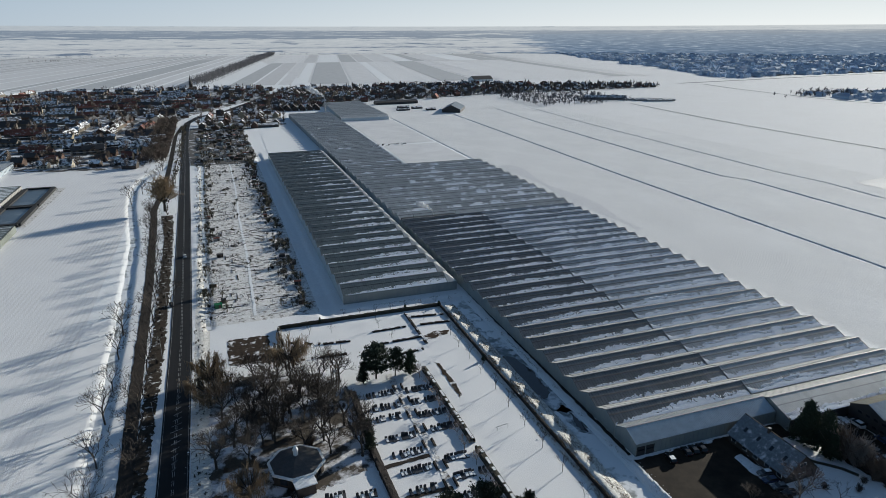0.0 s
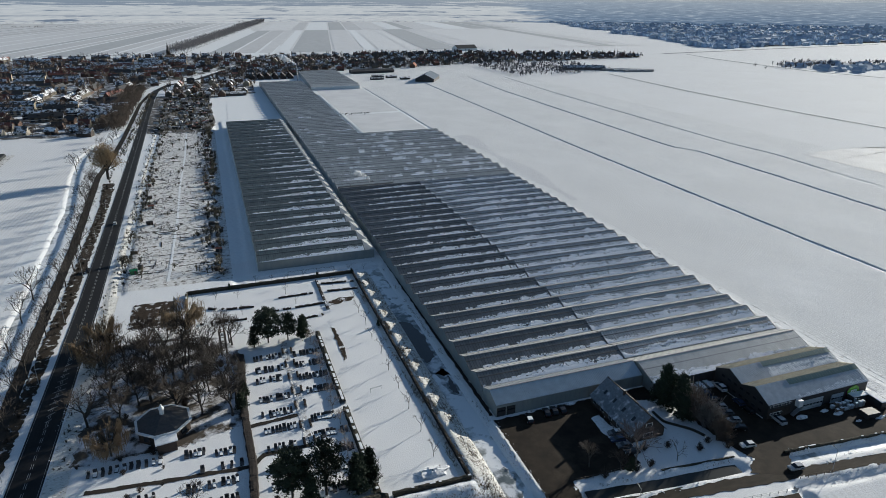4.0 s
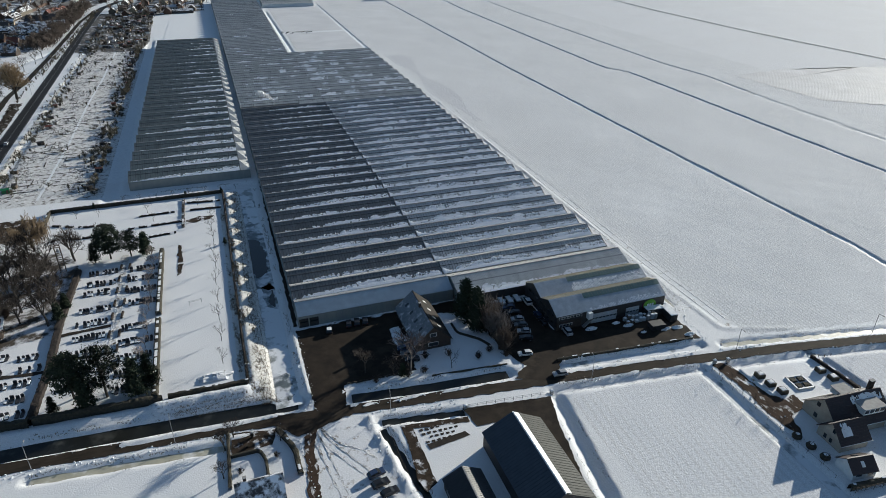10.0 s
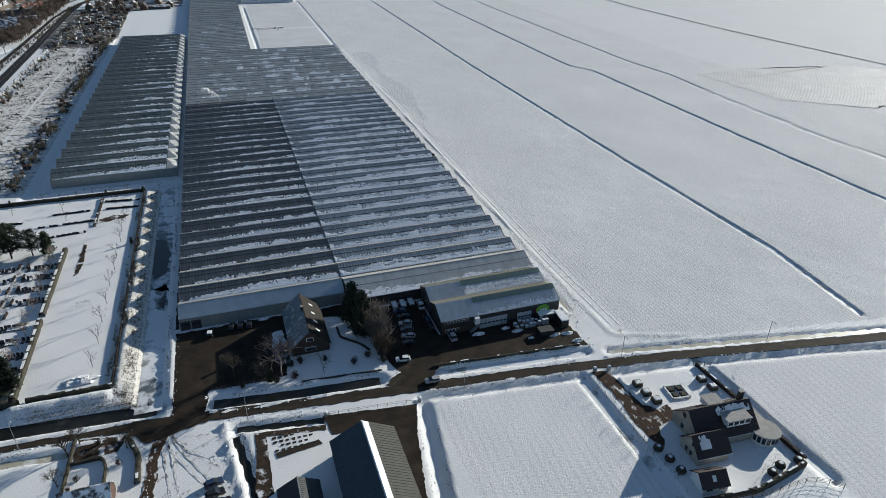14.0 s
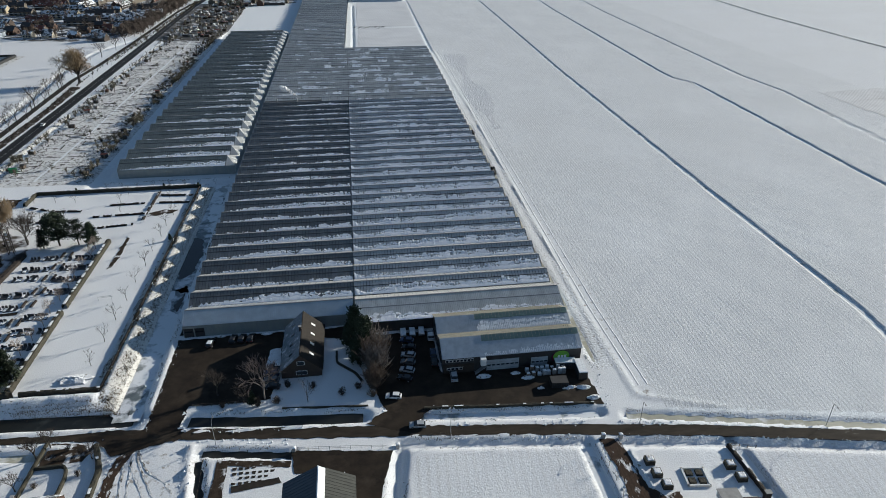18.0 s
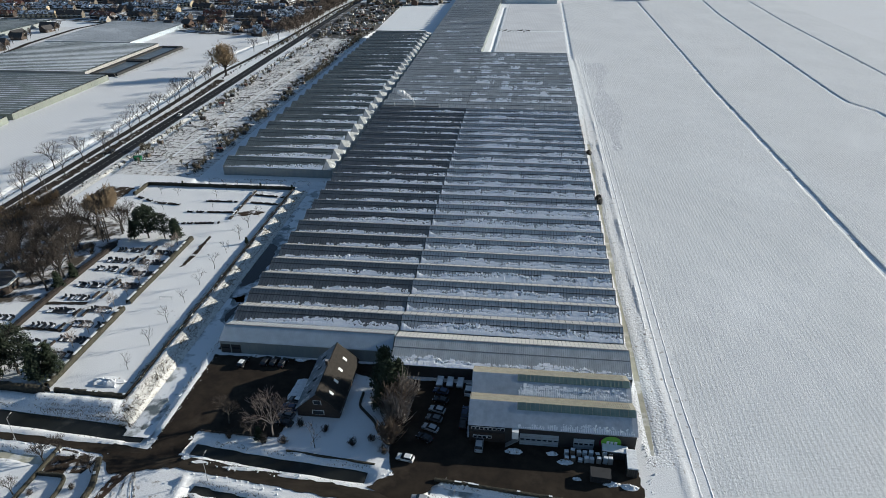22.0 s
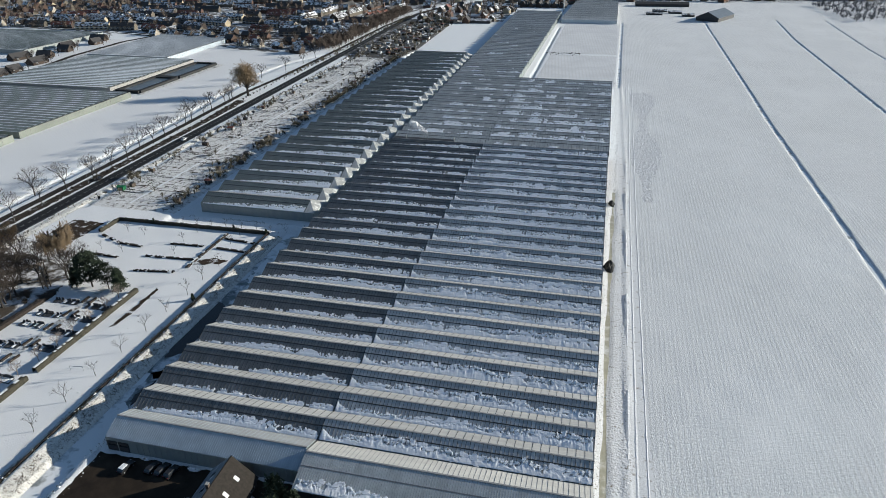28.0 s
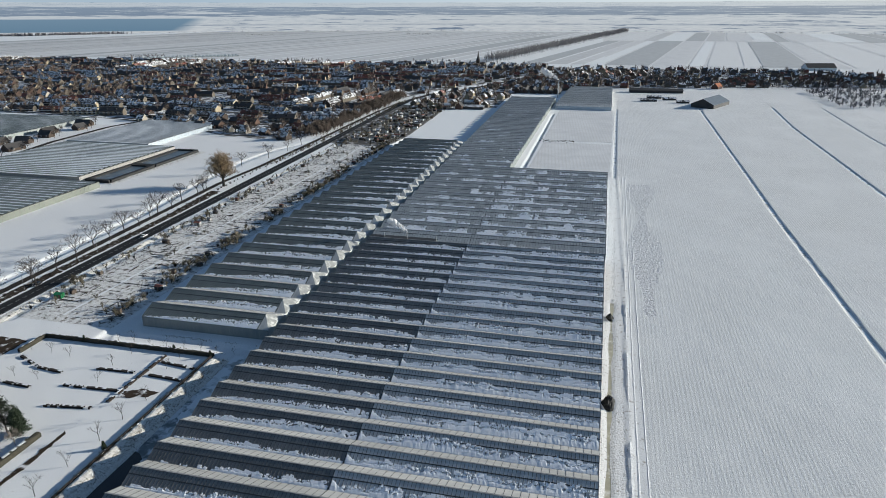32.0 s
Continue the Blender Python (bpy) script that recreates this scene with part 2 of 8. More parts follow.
# pale glass for north slopes: the sun on them is painted in
GLASS_LIT = mat("sunlit_side_roof_glass", (0.50, 0.49, 0.46), 0.5, (0.40, 0.39, 0.37), 0.4, rnd=0.08, stretch=(0.3, 1, 1))
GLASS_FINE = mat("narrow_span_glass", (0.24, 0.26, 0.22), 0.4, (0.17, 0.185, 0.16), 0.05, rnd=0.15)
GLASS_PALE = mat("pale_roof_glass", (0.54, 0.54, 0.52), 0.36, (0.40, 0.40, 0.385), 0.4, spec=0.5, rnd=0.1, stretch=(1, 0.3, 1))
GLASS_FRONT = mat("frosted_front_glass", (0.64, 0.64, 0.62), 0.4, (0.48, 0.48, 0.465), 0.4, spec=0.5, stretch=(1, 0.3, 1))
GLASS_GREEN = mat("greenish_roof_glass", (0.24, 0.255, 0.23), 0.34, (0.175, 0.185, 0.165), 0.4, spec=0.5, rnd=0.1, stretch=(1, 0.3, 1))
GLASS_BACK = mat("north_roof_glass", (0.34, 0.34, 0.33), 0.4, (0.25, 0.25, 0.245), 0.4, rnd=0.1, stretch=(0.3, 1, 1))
BAR = mat("aluminium_bar", (0.30, 0.30, 0.30), 0.5, (0.22, 0.22, 0.22), 2.0, metal=0.3)
BAR_DARK = mat("weathered_bar", (0.05, 0.05, 0.05), 0.6, (0.035, 0.035, 0.035), 2.0)
CAP = mat("ridge_metal", (0.30, 0.30, 0.30), 0.5, (0.22, 0.22, 0.22), 1.0)
GABLE = mat("gable_glass", (0.55, 0.57, 0.56), 0.4, (0.42, 0.44, 0.43), 0.5)
GH_WALL = mat("greenhouse_wall", (0.27, 0.29, 0.27), 0.45, (0.22, 0.245, 0.245), 0.4, stretch=(1, 1, 0.2))
SHEET = mat("pale_steel_sheet", (0.50, 0.56, 0.60), 0.4, (0.42, 0.47, 0.51), 0.3, metal=0.2)
# beige stands for sun on the workshop's north slopes; rooflight bars share it
SHEET_BEIGE = mat("sunlit_beige_roof", (0.42, 0.38, 0.29), 0.7, (0.32, 0.29, 0.22), 0.8)
SHEET_BLUE = mat("grey_corrugated_roof", (0.54, 0.57, 0.60), 0.5, (0.42, 0.45, 0.48), 0.5)
GREEN_STRIP = mat("green_rooflight", (0.19, 0.26, 0.22), 0.35, (0.14, 0.20, 0.17), 0.7)
CLAD_DARK = mat("dark_cladding", (0.035, 0.034, 0.034), 0.6, (0.025, 0.024, 0.024), 0.6)
BRICK = mat("brown_brick", (0.066, 0.046, 0.034), 0.85, (0.044, 0.031, 0.024), 1.2, rnd=0.3)
BRICK_PALE = mat("pale_render", (0.40, 0.36, 0.29), 0.85, (0.32, 0.28, 0.23), 0.6, rnd=0.2)
BRICK_GREY = mat("grey_brown_brick", (0.13, 0.11, 0.085), 0.85, (0.09, 0.077, 0.06), 0.6, rnd=0.3)
BRICK_YELLOW = mat("yellow_brick", (0.40, 0.33, 0.22), 0.85, (0.30, 0.25, 0.17), 1.0, rnd=0.25)
BRICK_ORANGE = mat("orange_brick", (0.10, 0.056, 0.038), 0.85, (0.07, 0.04, 0.028), 1.0, rnd=0.3)
TILE = mat("dark_roof_tile", (0.060, 0.055, 0.054), 0.7, (0.038, 0.036, 0.036), 1.5, rnd=0.3)
TILE_SNOW = mat("snow_patched_tile", (0.060, 0.056, 0.056), 0.7, (0.040, 0.038, 0.038), 1.5, col3=(0.8, 0.81, 0.83), scale3=0.3, cut3=0.50, soft3=0.05, rnd=0.15)
TILE_RED = mat("red_roof_tile", (0.20, 0.065, 0.04), 0.7, (0.13, 0.042, 0.027), 1.5, rnd=0.3, col3=(0.8, 0.81, 0.83), scale3=0.25, cut3=0.62, soft3=0.05)
TILE_BROWN = mat("brown_roof_tile", (0.042, 0.022, 0.020), 0.5, (0.026, 0.015, 0.014), 1.5)
WHITE = mat("white_paint", (0.78, 0.78, 0.76), 0.5, (0.68, 0.68, 0.66), 1.0)
PANE = mat("window_glass", (0.03, 0.035, 0.04), 0.08, (0.02, 0.024, 0.03), 0.5)
BARK = mat("grey_bark", (0.050, 0.043, 0.036), 0.9, (0.032, 0.027, 0.023), 2.0, rnd=0.25)
TWIG = mat("brown_twigs", (0.062, 0.048, 0.038), 0.9, (0.040, 0.031, 0.025), 1.0, rnd=0.3)
BIRCH = mat("pale_birch_twigs", (0.22, 0.19, 0.17), 0.9, (0.15, 0.13, 0.115), 1.0)
WILLOW = mat("golden_willow_twigs", (0.25, 0.18, 0.11), 0.9, (0.16, 0.115, 0.07), 1.0)
NEEDLE = mat("dark_green_needles", (0.028, 0.042, 0.020), 0.9, (0.015, 0.024, 0.012), 0.8, rnd=0.2)
HEDGE = mat("dark_clipped_hedge", (0.060, 0.052, 0.035), 0.95, (0.030, 0.028, 0.020), 1.5, 0.3, 3)
HEDGE_BROWN = mat("brown_beech_hedge", (0.036, 0.025, 0.020), 0.95, (0.020, 0.015, 0.012), 1.5, 0.3, 3)
STONE = mat("dark_granite", (0.055, 0.055, 0.058), 0.35, (0.035, 0.035, 0.037), 2.0, rnd=0.4)
CONCRETE = mat("grey_concrete", (0.36, 0.35, 0.33), 0.85, (0.27, 0.26, 0.25), 0.8)
WOOD = mat("weathered_wood", (0.16, 0.12, 0.09), 0.85, (0.10, 0.075, 0.055), 1.0, rnd=0.4)
STEEL = mat("galvanised_steel", (0.45, 0.46, 0.47), 0.45, (0.36, 0.37, 0.38), 1.0, metal=0.7)
RUBBER = mat("black_rubber", (0.02, 0.02, 0.02), 0.8, (0.014, 0.014, 0.014), 3.0)


def paint(name, c):
    return mat(name, c, 0.25, tuple(v * 0.9 for v in c), 0.8)


CAR_PAINTS = [paint("silver_car_paint", (0.42, 0.43, 0.44)), paint("black_car_paint", (0.02, 0.02, 0.022)), paint("white_car_paint", (0.75, 0.75, 0.74)),
              paint("blue_car_paint", (0.03, 0.05, 0.10)), paint("grey_car_paint", (0.12, 0.125, 0.13)), paint("red_car_paint", (0.22, 0.02, 0.02))]


# ---- mesh helpers ----
class Geo:
    """Collects vertices and faces of one mesh."""

    def __init__(self):
        self.v, self.f, self.m = [], [], []

    def add(self, verts, faces, mi=0):
        o = len(self.v)
        self.v.extend(verts)
        self.f.extend([tuple(i + o for i in q) for q in faces])
        self.m.extend([mi] * len(faces))
        return self

    def box(self, cx, cy, z0, sx, sy, sz, rz=0.0, mi=0, taper=1.0):
        c, s = math.cos(radians(rz)), math.sin(radians(rz))
        vs = []
        for z, k in ((z0, 1.0), (z0 + sz, taper)):
            for dx, dy in ((-.5, -.5), (.5, -.5), (.5, .5), (-.5, .5)):
                x, y = dx * sx * k, dy * sy * k
                vs.append((cx + x * c - y * s, cy + x * s + y * c, z))
        return self.add(vs, [(3, 2, 1, 0), (4, 5, 6, 7), (0, 1, 5, 4), (1, 2, 6, 5), (2, 3, 7, 6), (3, 0, 4, 7)], mi)

    def slab(self, a, b, c, d, t, mi=0):
        """A flat plate with corners a b c d (its upper face) and thickness t."""
        n = (Vector(b) - Vector(a)).cross(Vector(d) - Vector(a)).normalized() * t
        lo = [tuple(Vector(p) - n) for p in (a, b, c, d)]
        return self.add([tuple(a), tuple(b), tuple(c), tuple(d)] + lo, [(0, 1, 2, 3), (7, 6, 5, 4), (0, 4, 5, 1), (1, 5, 6, 2), (2, 6, 7, 3), (3, 7, 4, 0)], mi)

    def tube(self, p, q, r0, r1, n=4, cap=False, mi=0):
        p, q = Vector(p), Vector(q)
        d = (q - p)
        if d.length < 1e-6:
            return self
        d.normalize()
        u = d.orthogonal().normalized()
        w = d.cross(u)
        vs = []
        for c, r in ((p, r0), (q, r1)):
            for i in range(n):
                a = 2 * math.pi * i / n
                vs.append(tuple(c + u * (r * math.cos(a)) + w * (r * math.sin(a))))
        fs = [(i, (i + 1) % n, n + (i + 1) % n, n + i) for i in range(n)]
        if cap:
            fs += [tuple(range(n - 1, -1, -1)), tuple(range(n, 2 * n))]
        return self.add(vs, fs, mi)

    def lathe(self, cx, cy, prof, n=10, mi=0):
        vs, fs = [], []
        for r, z in prof:
            for i in range(n):
                a = 2 * math.pi * (i + 0.5) / n
                vs.append((cx + r * math.cos(a), cy + r * math.sin(a), z))
        for k in range(len(prof) - 1):
            for i in range(n):
                j = (i + 1) % n
                fs.append((k * n + i, k * n + j, (k + 1) * n + j, (k + 1) * n + i))
        fs.append(tuple(range((len(prof) - 1) * n, len(prof) * n)))
        return self.add(vs, fs, mi)

    def mesh(self, name, mats):
        me = bpy.data.meshes.new(name)
        me.from_pydata(self.v, [], self.f)
        for m in (mats if isinstance(mats, (list, tuple)) else [mats]):
            me.materials.append(m)
        if any(self.m):
            me.polygons.foreach_set("material_index", self.m)
        me.update()
        return me


def part(name, geo, material, parent=None, label=""):
    """One mesh object; under parent it is a part."""
    ob = new(name, geo.mesh(name, material) if isinstance(geo, Geo) else geo)
    if parent:
        ob.parent = parent
    if label:
        ob["label"] = label
    return ob


def thing(name, label, category, group="", kind="", at=None):
    e = new(name)
    e.empty_display_size = 0.5
    if at is not None:
        e.matrix_world = at
    return tagged(e, label, category, group, kind)


def along(poly, step=2.0):
    """Points of a polyline at even steps, rounded at its corners, with their left-hand normals."""
    p = [Vector((a[0], a[1])) for a in poly]
    pts = []
    for a, b in zip(p, p[1:]):
        n = max(1, int((b - a).length / step))
        pts += [a.lerp(b, i / n) for i in range(n)]
    pts.append(p[-1])
    for _ in range(2):
        pts = [pts[0]] + [(pts[i - 1] + pts[i] * 2 + pts[i + 1]) / 4 for i in range(1, len(pts) - 1)] + [pts[-1]]
    out = []
    for i, q in enumerate(pts):
        d = (pts[min(i + 1, len(pts) - 1)] - pts[max(i - 1, 0)]).normalized()
        out.append((q, Vector((-d.y, d.x))))
    return out


def strip(poly, w, z, off=0.0, step=2.0, ragged=0.0, thick=0.0):
    """A ribbon along a polyline, as a Geo."""
    g = Geo()
    vs, fs = [], []
    for i, (q, n) in enumerate(along(poly, step)):
        j = ragged * (noise.noise(Vector((q.x * 0.35, q.y * 0.35, 3.1))) + .7 * noise.noise(Vector((q.x * 1.3, q.y * 1.3, 5.1))))
        k = ragged * (noise.noise(Vector((q.x * 0.35, q.y * 0.35, 9.7))) + .7 * noise.noise(Vector((q.x * 1.3, q.y * 1.3, 7.1))))
        a, b = q + n * (off + w / 2 + j), q + n * (off - w / 2 + k)
        vs += [(a.x, a.y, z), (b.x, b.y, z)]
        if i:
            fs.append((2 * i - 2, 2 * i - 1, 2 * i + 1, 2 * i))
    if thick:
        m = len(vs)
        vs += [(x, y, z - thick) for x, y, z in vs]
        fs += [(2 * i, 2 * i + 2, m + 2 * i + 2, m + 2 * i) for i in range(m // 2 - 1)] + [(2 * i + 3, 2 * i + 1, m + 2 * i + 1, m + 2 * i + 3) for i in range(m // 2 - 1)]
    return g.add(vs, fs)


def poly_sheet(pts, z, name, material, label, category, ragged=0.0, kind="structure"):
    """A flat sheet with a slightly ragged outline."""
    vs = []
    n = len(pts)
    for i in range(n):
        a, b = Vector(pts[i]), Vector(pts[(i + 1) % n])
        k = max(1, int((b - a).length / .8)) if ragged else 1
        for j in range(k):
            q = a.lerp(b, j / k)
            if ragged:
                q += Vector((noise.noise(Vector((q.x * .4, q.y * .4, 1))) + .8 * noise.noise(Vector((q.x * 1.4, q.y * 1.4, 11))), noise.noise(Vector((q.x * .4, q.y * .4, 5))) + .8 * noise.noise(Vector((q.x * 1.4, q.y * 1.4, 15))))) * ragged
            vs.append((q.x, q.y, z))
    bm = bmesh.new()
    f = bm.faces.new([bm.verts.new(v) for v in vs])
    f.normal_update()
    if f.normal.z < 0:
        f.normal_flip()
    bmesh.ops.triangulate(bm, faces=[f])
    me = bpy.data.meshes.new(name)
    bm.to_mesh(me)
    bm.free()
    me.materials.append(material)
    return tagged(new(name, me), label, category, kind=kind)


# ---- ground ----
# ditches: line, width, depth, kind of bed
DITCHES = [
    ([(243.5, 572), (254, 950)], 2.6, 0.6, ICE),
    ([(361, 1010), (345, 600), (340, 480), (337, 350), (334, 220), (333, 119), (326, 72)], 2.6, 0.75, ICE),
    ([(455, 1010), (440, 850), (430, 640), (421, 460), (422, 443), (431, 424), (428, 330), (425, 250), (424, 213), (420, 50)], 2.6, 0.8, ICE),
    ([(517, 1017), (499, 800), (487, 560), (481, 445), (485, 392), (476, 310), (472, 230), (477, 100), (484, 40)], 2.4, 0.75, ICE),
    ([(-42, 60), (-42.5, 169), (-44, 225), (-46.5, 297), (-52, 411), (-62, 499), (-66, 560), (-62, 610), (-40, 672)], 6, 1.3, ICE),
    ([(41.5, 262), (42.5, 400), (41, 700)], 9, 0.9, None),
    ([(46, 265.5), (104, 265.5)], 8, 0.9, None),
    ([(101.8, 262), (102.2, 200), (101.8, 150), (101.8, 97)], 9.4, 1.1, ICE),
    ([(10, 103.5), (40, 101.8), (70, 100), (104, 97.8)], 7.5, 1.4, ICE_DARK),
    ([(118.5, 94.5), (140, 92), (164, 90)], 5.5, 1.1, ICE_DARK),
    ([(180, 88), (227, 82.8)], 4.0, 1.1, ICE),
    ([(234, 81), (262, 75.5), (330, 62), (420, 42)], 3.2, 0.8, ICE_YELLOW),
    ([(233.4, 104), (234.3, 185), (235.9, 260), (238, 340)], 2.2, 0.4, ICE_YELLOW),
    ([(124, 82.5), (146, 79)], 3.5, 1.0, ICE_DARK),
    ([(40, 90.5), (92, 86)], 3.5, 1.0, ICE_YELLOW),
    ([(123.5, 80), (127, 60), (131, 30)], 3.2, 1.0, ICE_DARK),
    ([(173, 78), (168, 45), (165, 20)], 4.5, 1.1, None),
    ([(219.8, 73), (219.5, 20)], 4.0, 1.2, ICE),
    ([(257, 69), (258, 20)], 4.0, 1.2, ICE),
    ([(174, 78.5), (218, 73)], 3.5, 0.9, None),
    ([(228, 71.5), (256, 67.5), (300, 59.5), (340, 50)], 3.5, 0.9, None),
    ([(-9.5, 268), (-11, 330), (-14, 660)], 4, 0.8, ICE),
    ([(171, 574), (176, 890)], 4, 0.8, None),
]
# raised banks: line, width, height
BANKS = [
    ([(68, 107.2), (93, 106.4)], 7.5, 2.2),
    ([(30, 108.2), (68, 107.2)], 5.0, 1.1),
    ([(107.2, 131), (107.0, 95), (104, 93.6), (60, 95.8)], 2.4, 0.8),
    ([(117.2, 99.5), (116.6, 91.5), (123, 89.8), (160, 87.2), (170, 91.0)], 1.2, 0.35),
    ([(117.5, 98.5), (142, 95.3), (166, 93.2)], 1.2, 0.5),
    ([(178, 84.8), (183.5, 90.4), (227, 85.6)], 1.2, 0.45),
    ([(179, 84.3), (228, 79.6)], 1.4, 0.2),
    ([(235.6, 300), (238, 400), (242.6, 570)], 2.0, 0.15),
    ([(246, 575), (245, 400), (243, 300), (239, 110), (240, 88), (262, 80)], 2.2, 0.35),
    ([(121, 85), (122.5, 72), (124.5, 58)], 2.0, 0.9),
    ([(-12.5, 160), (-12.6, 260), (-17, 415)], 2.6, 0.5),
    ([(121, 84.6), (146, 81)], 2.0, 0.4),
    ([(60, 91), (92, 88.5)], 1.8, 0.3),
    ([(176, 81), (219, 75.2)], 1.8, 0.2),
]


def spaced(spans):
    out = [spans[0][0]]
    for a, b, s in spans:
        n = max(1, round((b - a) / s))
        out += [a + (b - a) * (i + 1) / n for i in range(n)]
    return np.array(out)


gx = spaced([(-4900, -2000, 400), (-2000, -700, 120), (-700, -210, 30), (-210, -75, 5), (-75, -5, 1.5), (-5, 270, 1.05), (270, 314, 2.2), (314, 360, .8), (360, 415, 2.5), (415, 462, 1.0), (462, 480, 2), (480, 522, 1.2), (522, 900, 30), (900, 2000, 120), (2000, 4900, 400)])
gy = spaced([(-2500, -600, 300), (-600, -60, 45), (-60, 15, 7), (15, 285, 1.0), (285, 600, 3), (600, 1060, 6), (1060, 1800, 45), (1800, 4900, 300)])
GX, GY = np.meshgrid(gx, gy, indexing="ij")
GZ = np.zeros_like(GX)


LUMP = np.random.RandomState(4).rand(*GX.shape) - .4
LUMP = (LUMP + np.roll(LUMP, 1, 0) + np.roll(LUMP, 1, 1)) / 2


def seg_dist(px, py, a, b):
    dx, dy = b[0] - a[0], b[1] - a[1]
    t = np.clip(((px - a[0]) * dx + (py - a[1]) * dy) / (dx * dx + dy * dy), 0, 1)
    return np.hypot(px - a[0] - t * dx, py - a[1] - t * dy)


def carve(poly, w, h):
    """Lowers (h < 0) or raises the ground along a line."""
    xs, ys = [p[0] for p in poly], [p[1] for p in poly]
    i0, i1 = np.searchsorted(gx, [min(xs) - w, max(xs) + w])
    j0, j1 = np.searchsorted(gy, [min(ys) - w, max(ys) + w])
    px, py = GX[i0:i1, j0:j1], GY[i0:i1, j0:j1]
    d = np.min([seg_dist(px, py, a, b) for a, b in zip(poly, poly[1:])], axis=0)
    wob = 0.25 * np.sin(px * 0.9 + py * 0.6 + 2 * np.sin(py * .21)) + 0.2 * np.sin(py * 1.7 - px * 0.4) + 0.7 * LUMP[i0:i1, j0:j1]
    if h < 0:
        k = np.clip((w / 2 - d) / (w * 0.28), 0, 1)
        k = k * k * (3 - 2 * k)
        GZ[i0:i1, j0:j1] = np.where(k > 0, np.minimum(GZ[i0:i1, j0:j1] * (1 - k), k * h), GZ[i0:i1, j0:j1])
    else:
        k = np.clip(1 - (d + wob * 0.6 * min(1, w / 3)) / (w / 2), 0, 1)
        k = k * k * (3 - 2 * k)
        GZ[i0:i1, j0:j1] = np.maximum(GZ[i0:i1, j0:j1], k * h * (0.85 + min(1, 2.2 / w) * (0.45 * wob + 0.7 * LUMP[i0:i1, j0:j1])))


for poly, w, h in BANKS:
    carve(poly, w, h)
for poly, w, dep, bed in DITCHES:
    carve(poly, w, -dep)
# embankment between cemetery and pond: steep behind the hedge, a long slope to the ice
slope = np.where(GX < 93, 1.35 * np.clip((GX - 91.9) / 0.9, 0, 1), 1.35 - (GX - 93) * 0.26) * np.clip((257.5 - GY) / 2, 0, 1) * np.clip((GY - 104) / 6, 0, 1)
emb = (GX > 91.8) & (GX < 98.9) & (GY > 104) & (GY < 257.5)
GZ = np.where(emb, slope + 0.16 * LUMP + 0.06 * np.sin(GY * 1.9), GZ)
core = (GX > -220) & (GX < 540) & (GY > 0) & (GY < 1060)
GZ += np.where(core, 0.05 * np.sin(GX * 0.31 + 1.3 * np.sin(GY * 0.07)) * np.sin(GY * 0.23 + np.sin(GX * 0.11)), 0)
near = (GX > -60) & (GX < 270) & (GY > 15) & (GY < 285)
GZ += np.where(near, 0.02 * LUMP, 0)
GZ += np.where(~core, -0.15, 0)


def ground_z(x, y):
    i, j = min(len(gx) - 1, max(0, int(np.searchsorted(gx, x)))), min(len(gy) - 1, max(0, int(np.searchsorted(gy, y))))
    return float(GZ[i, j])


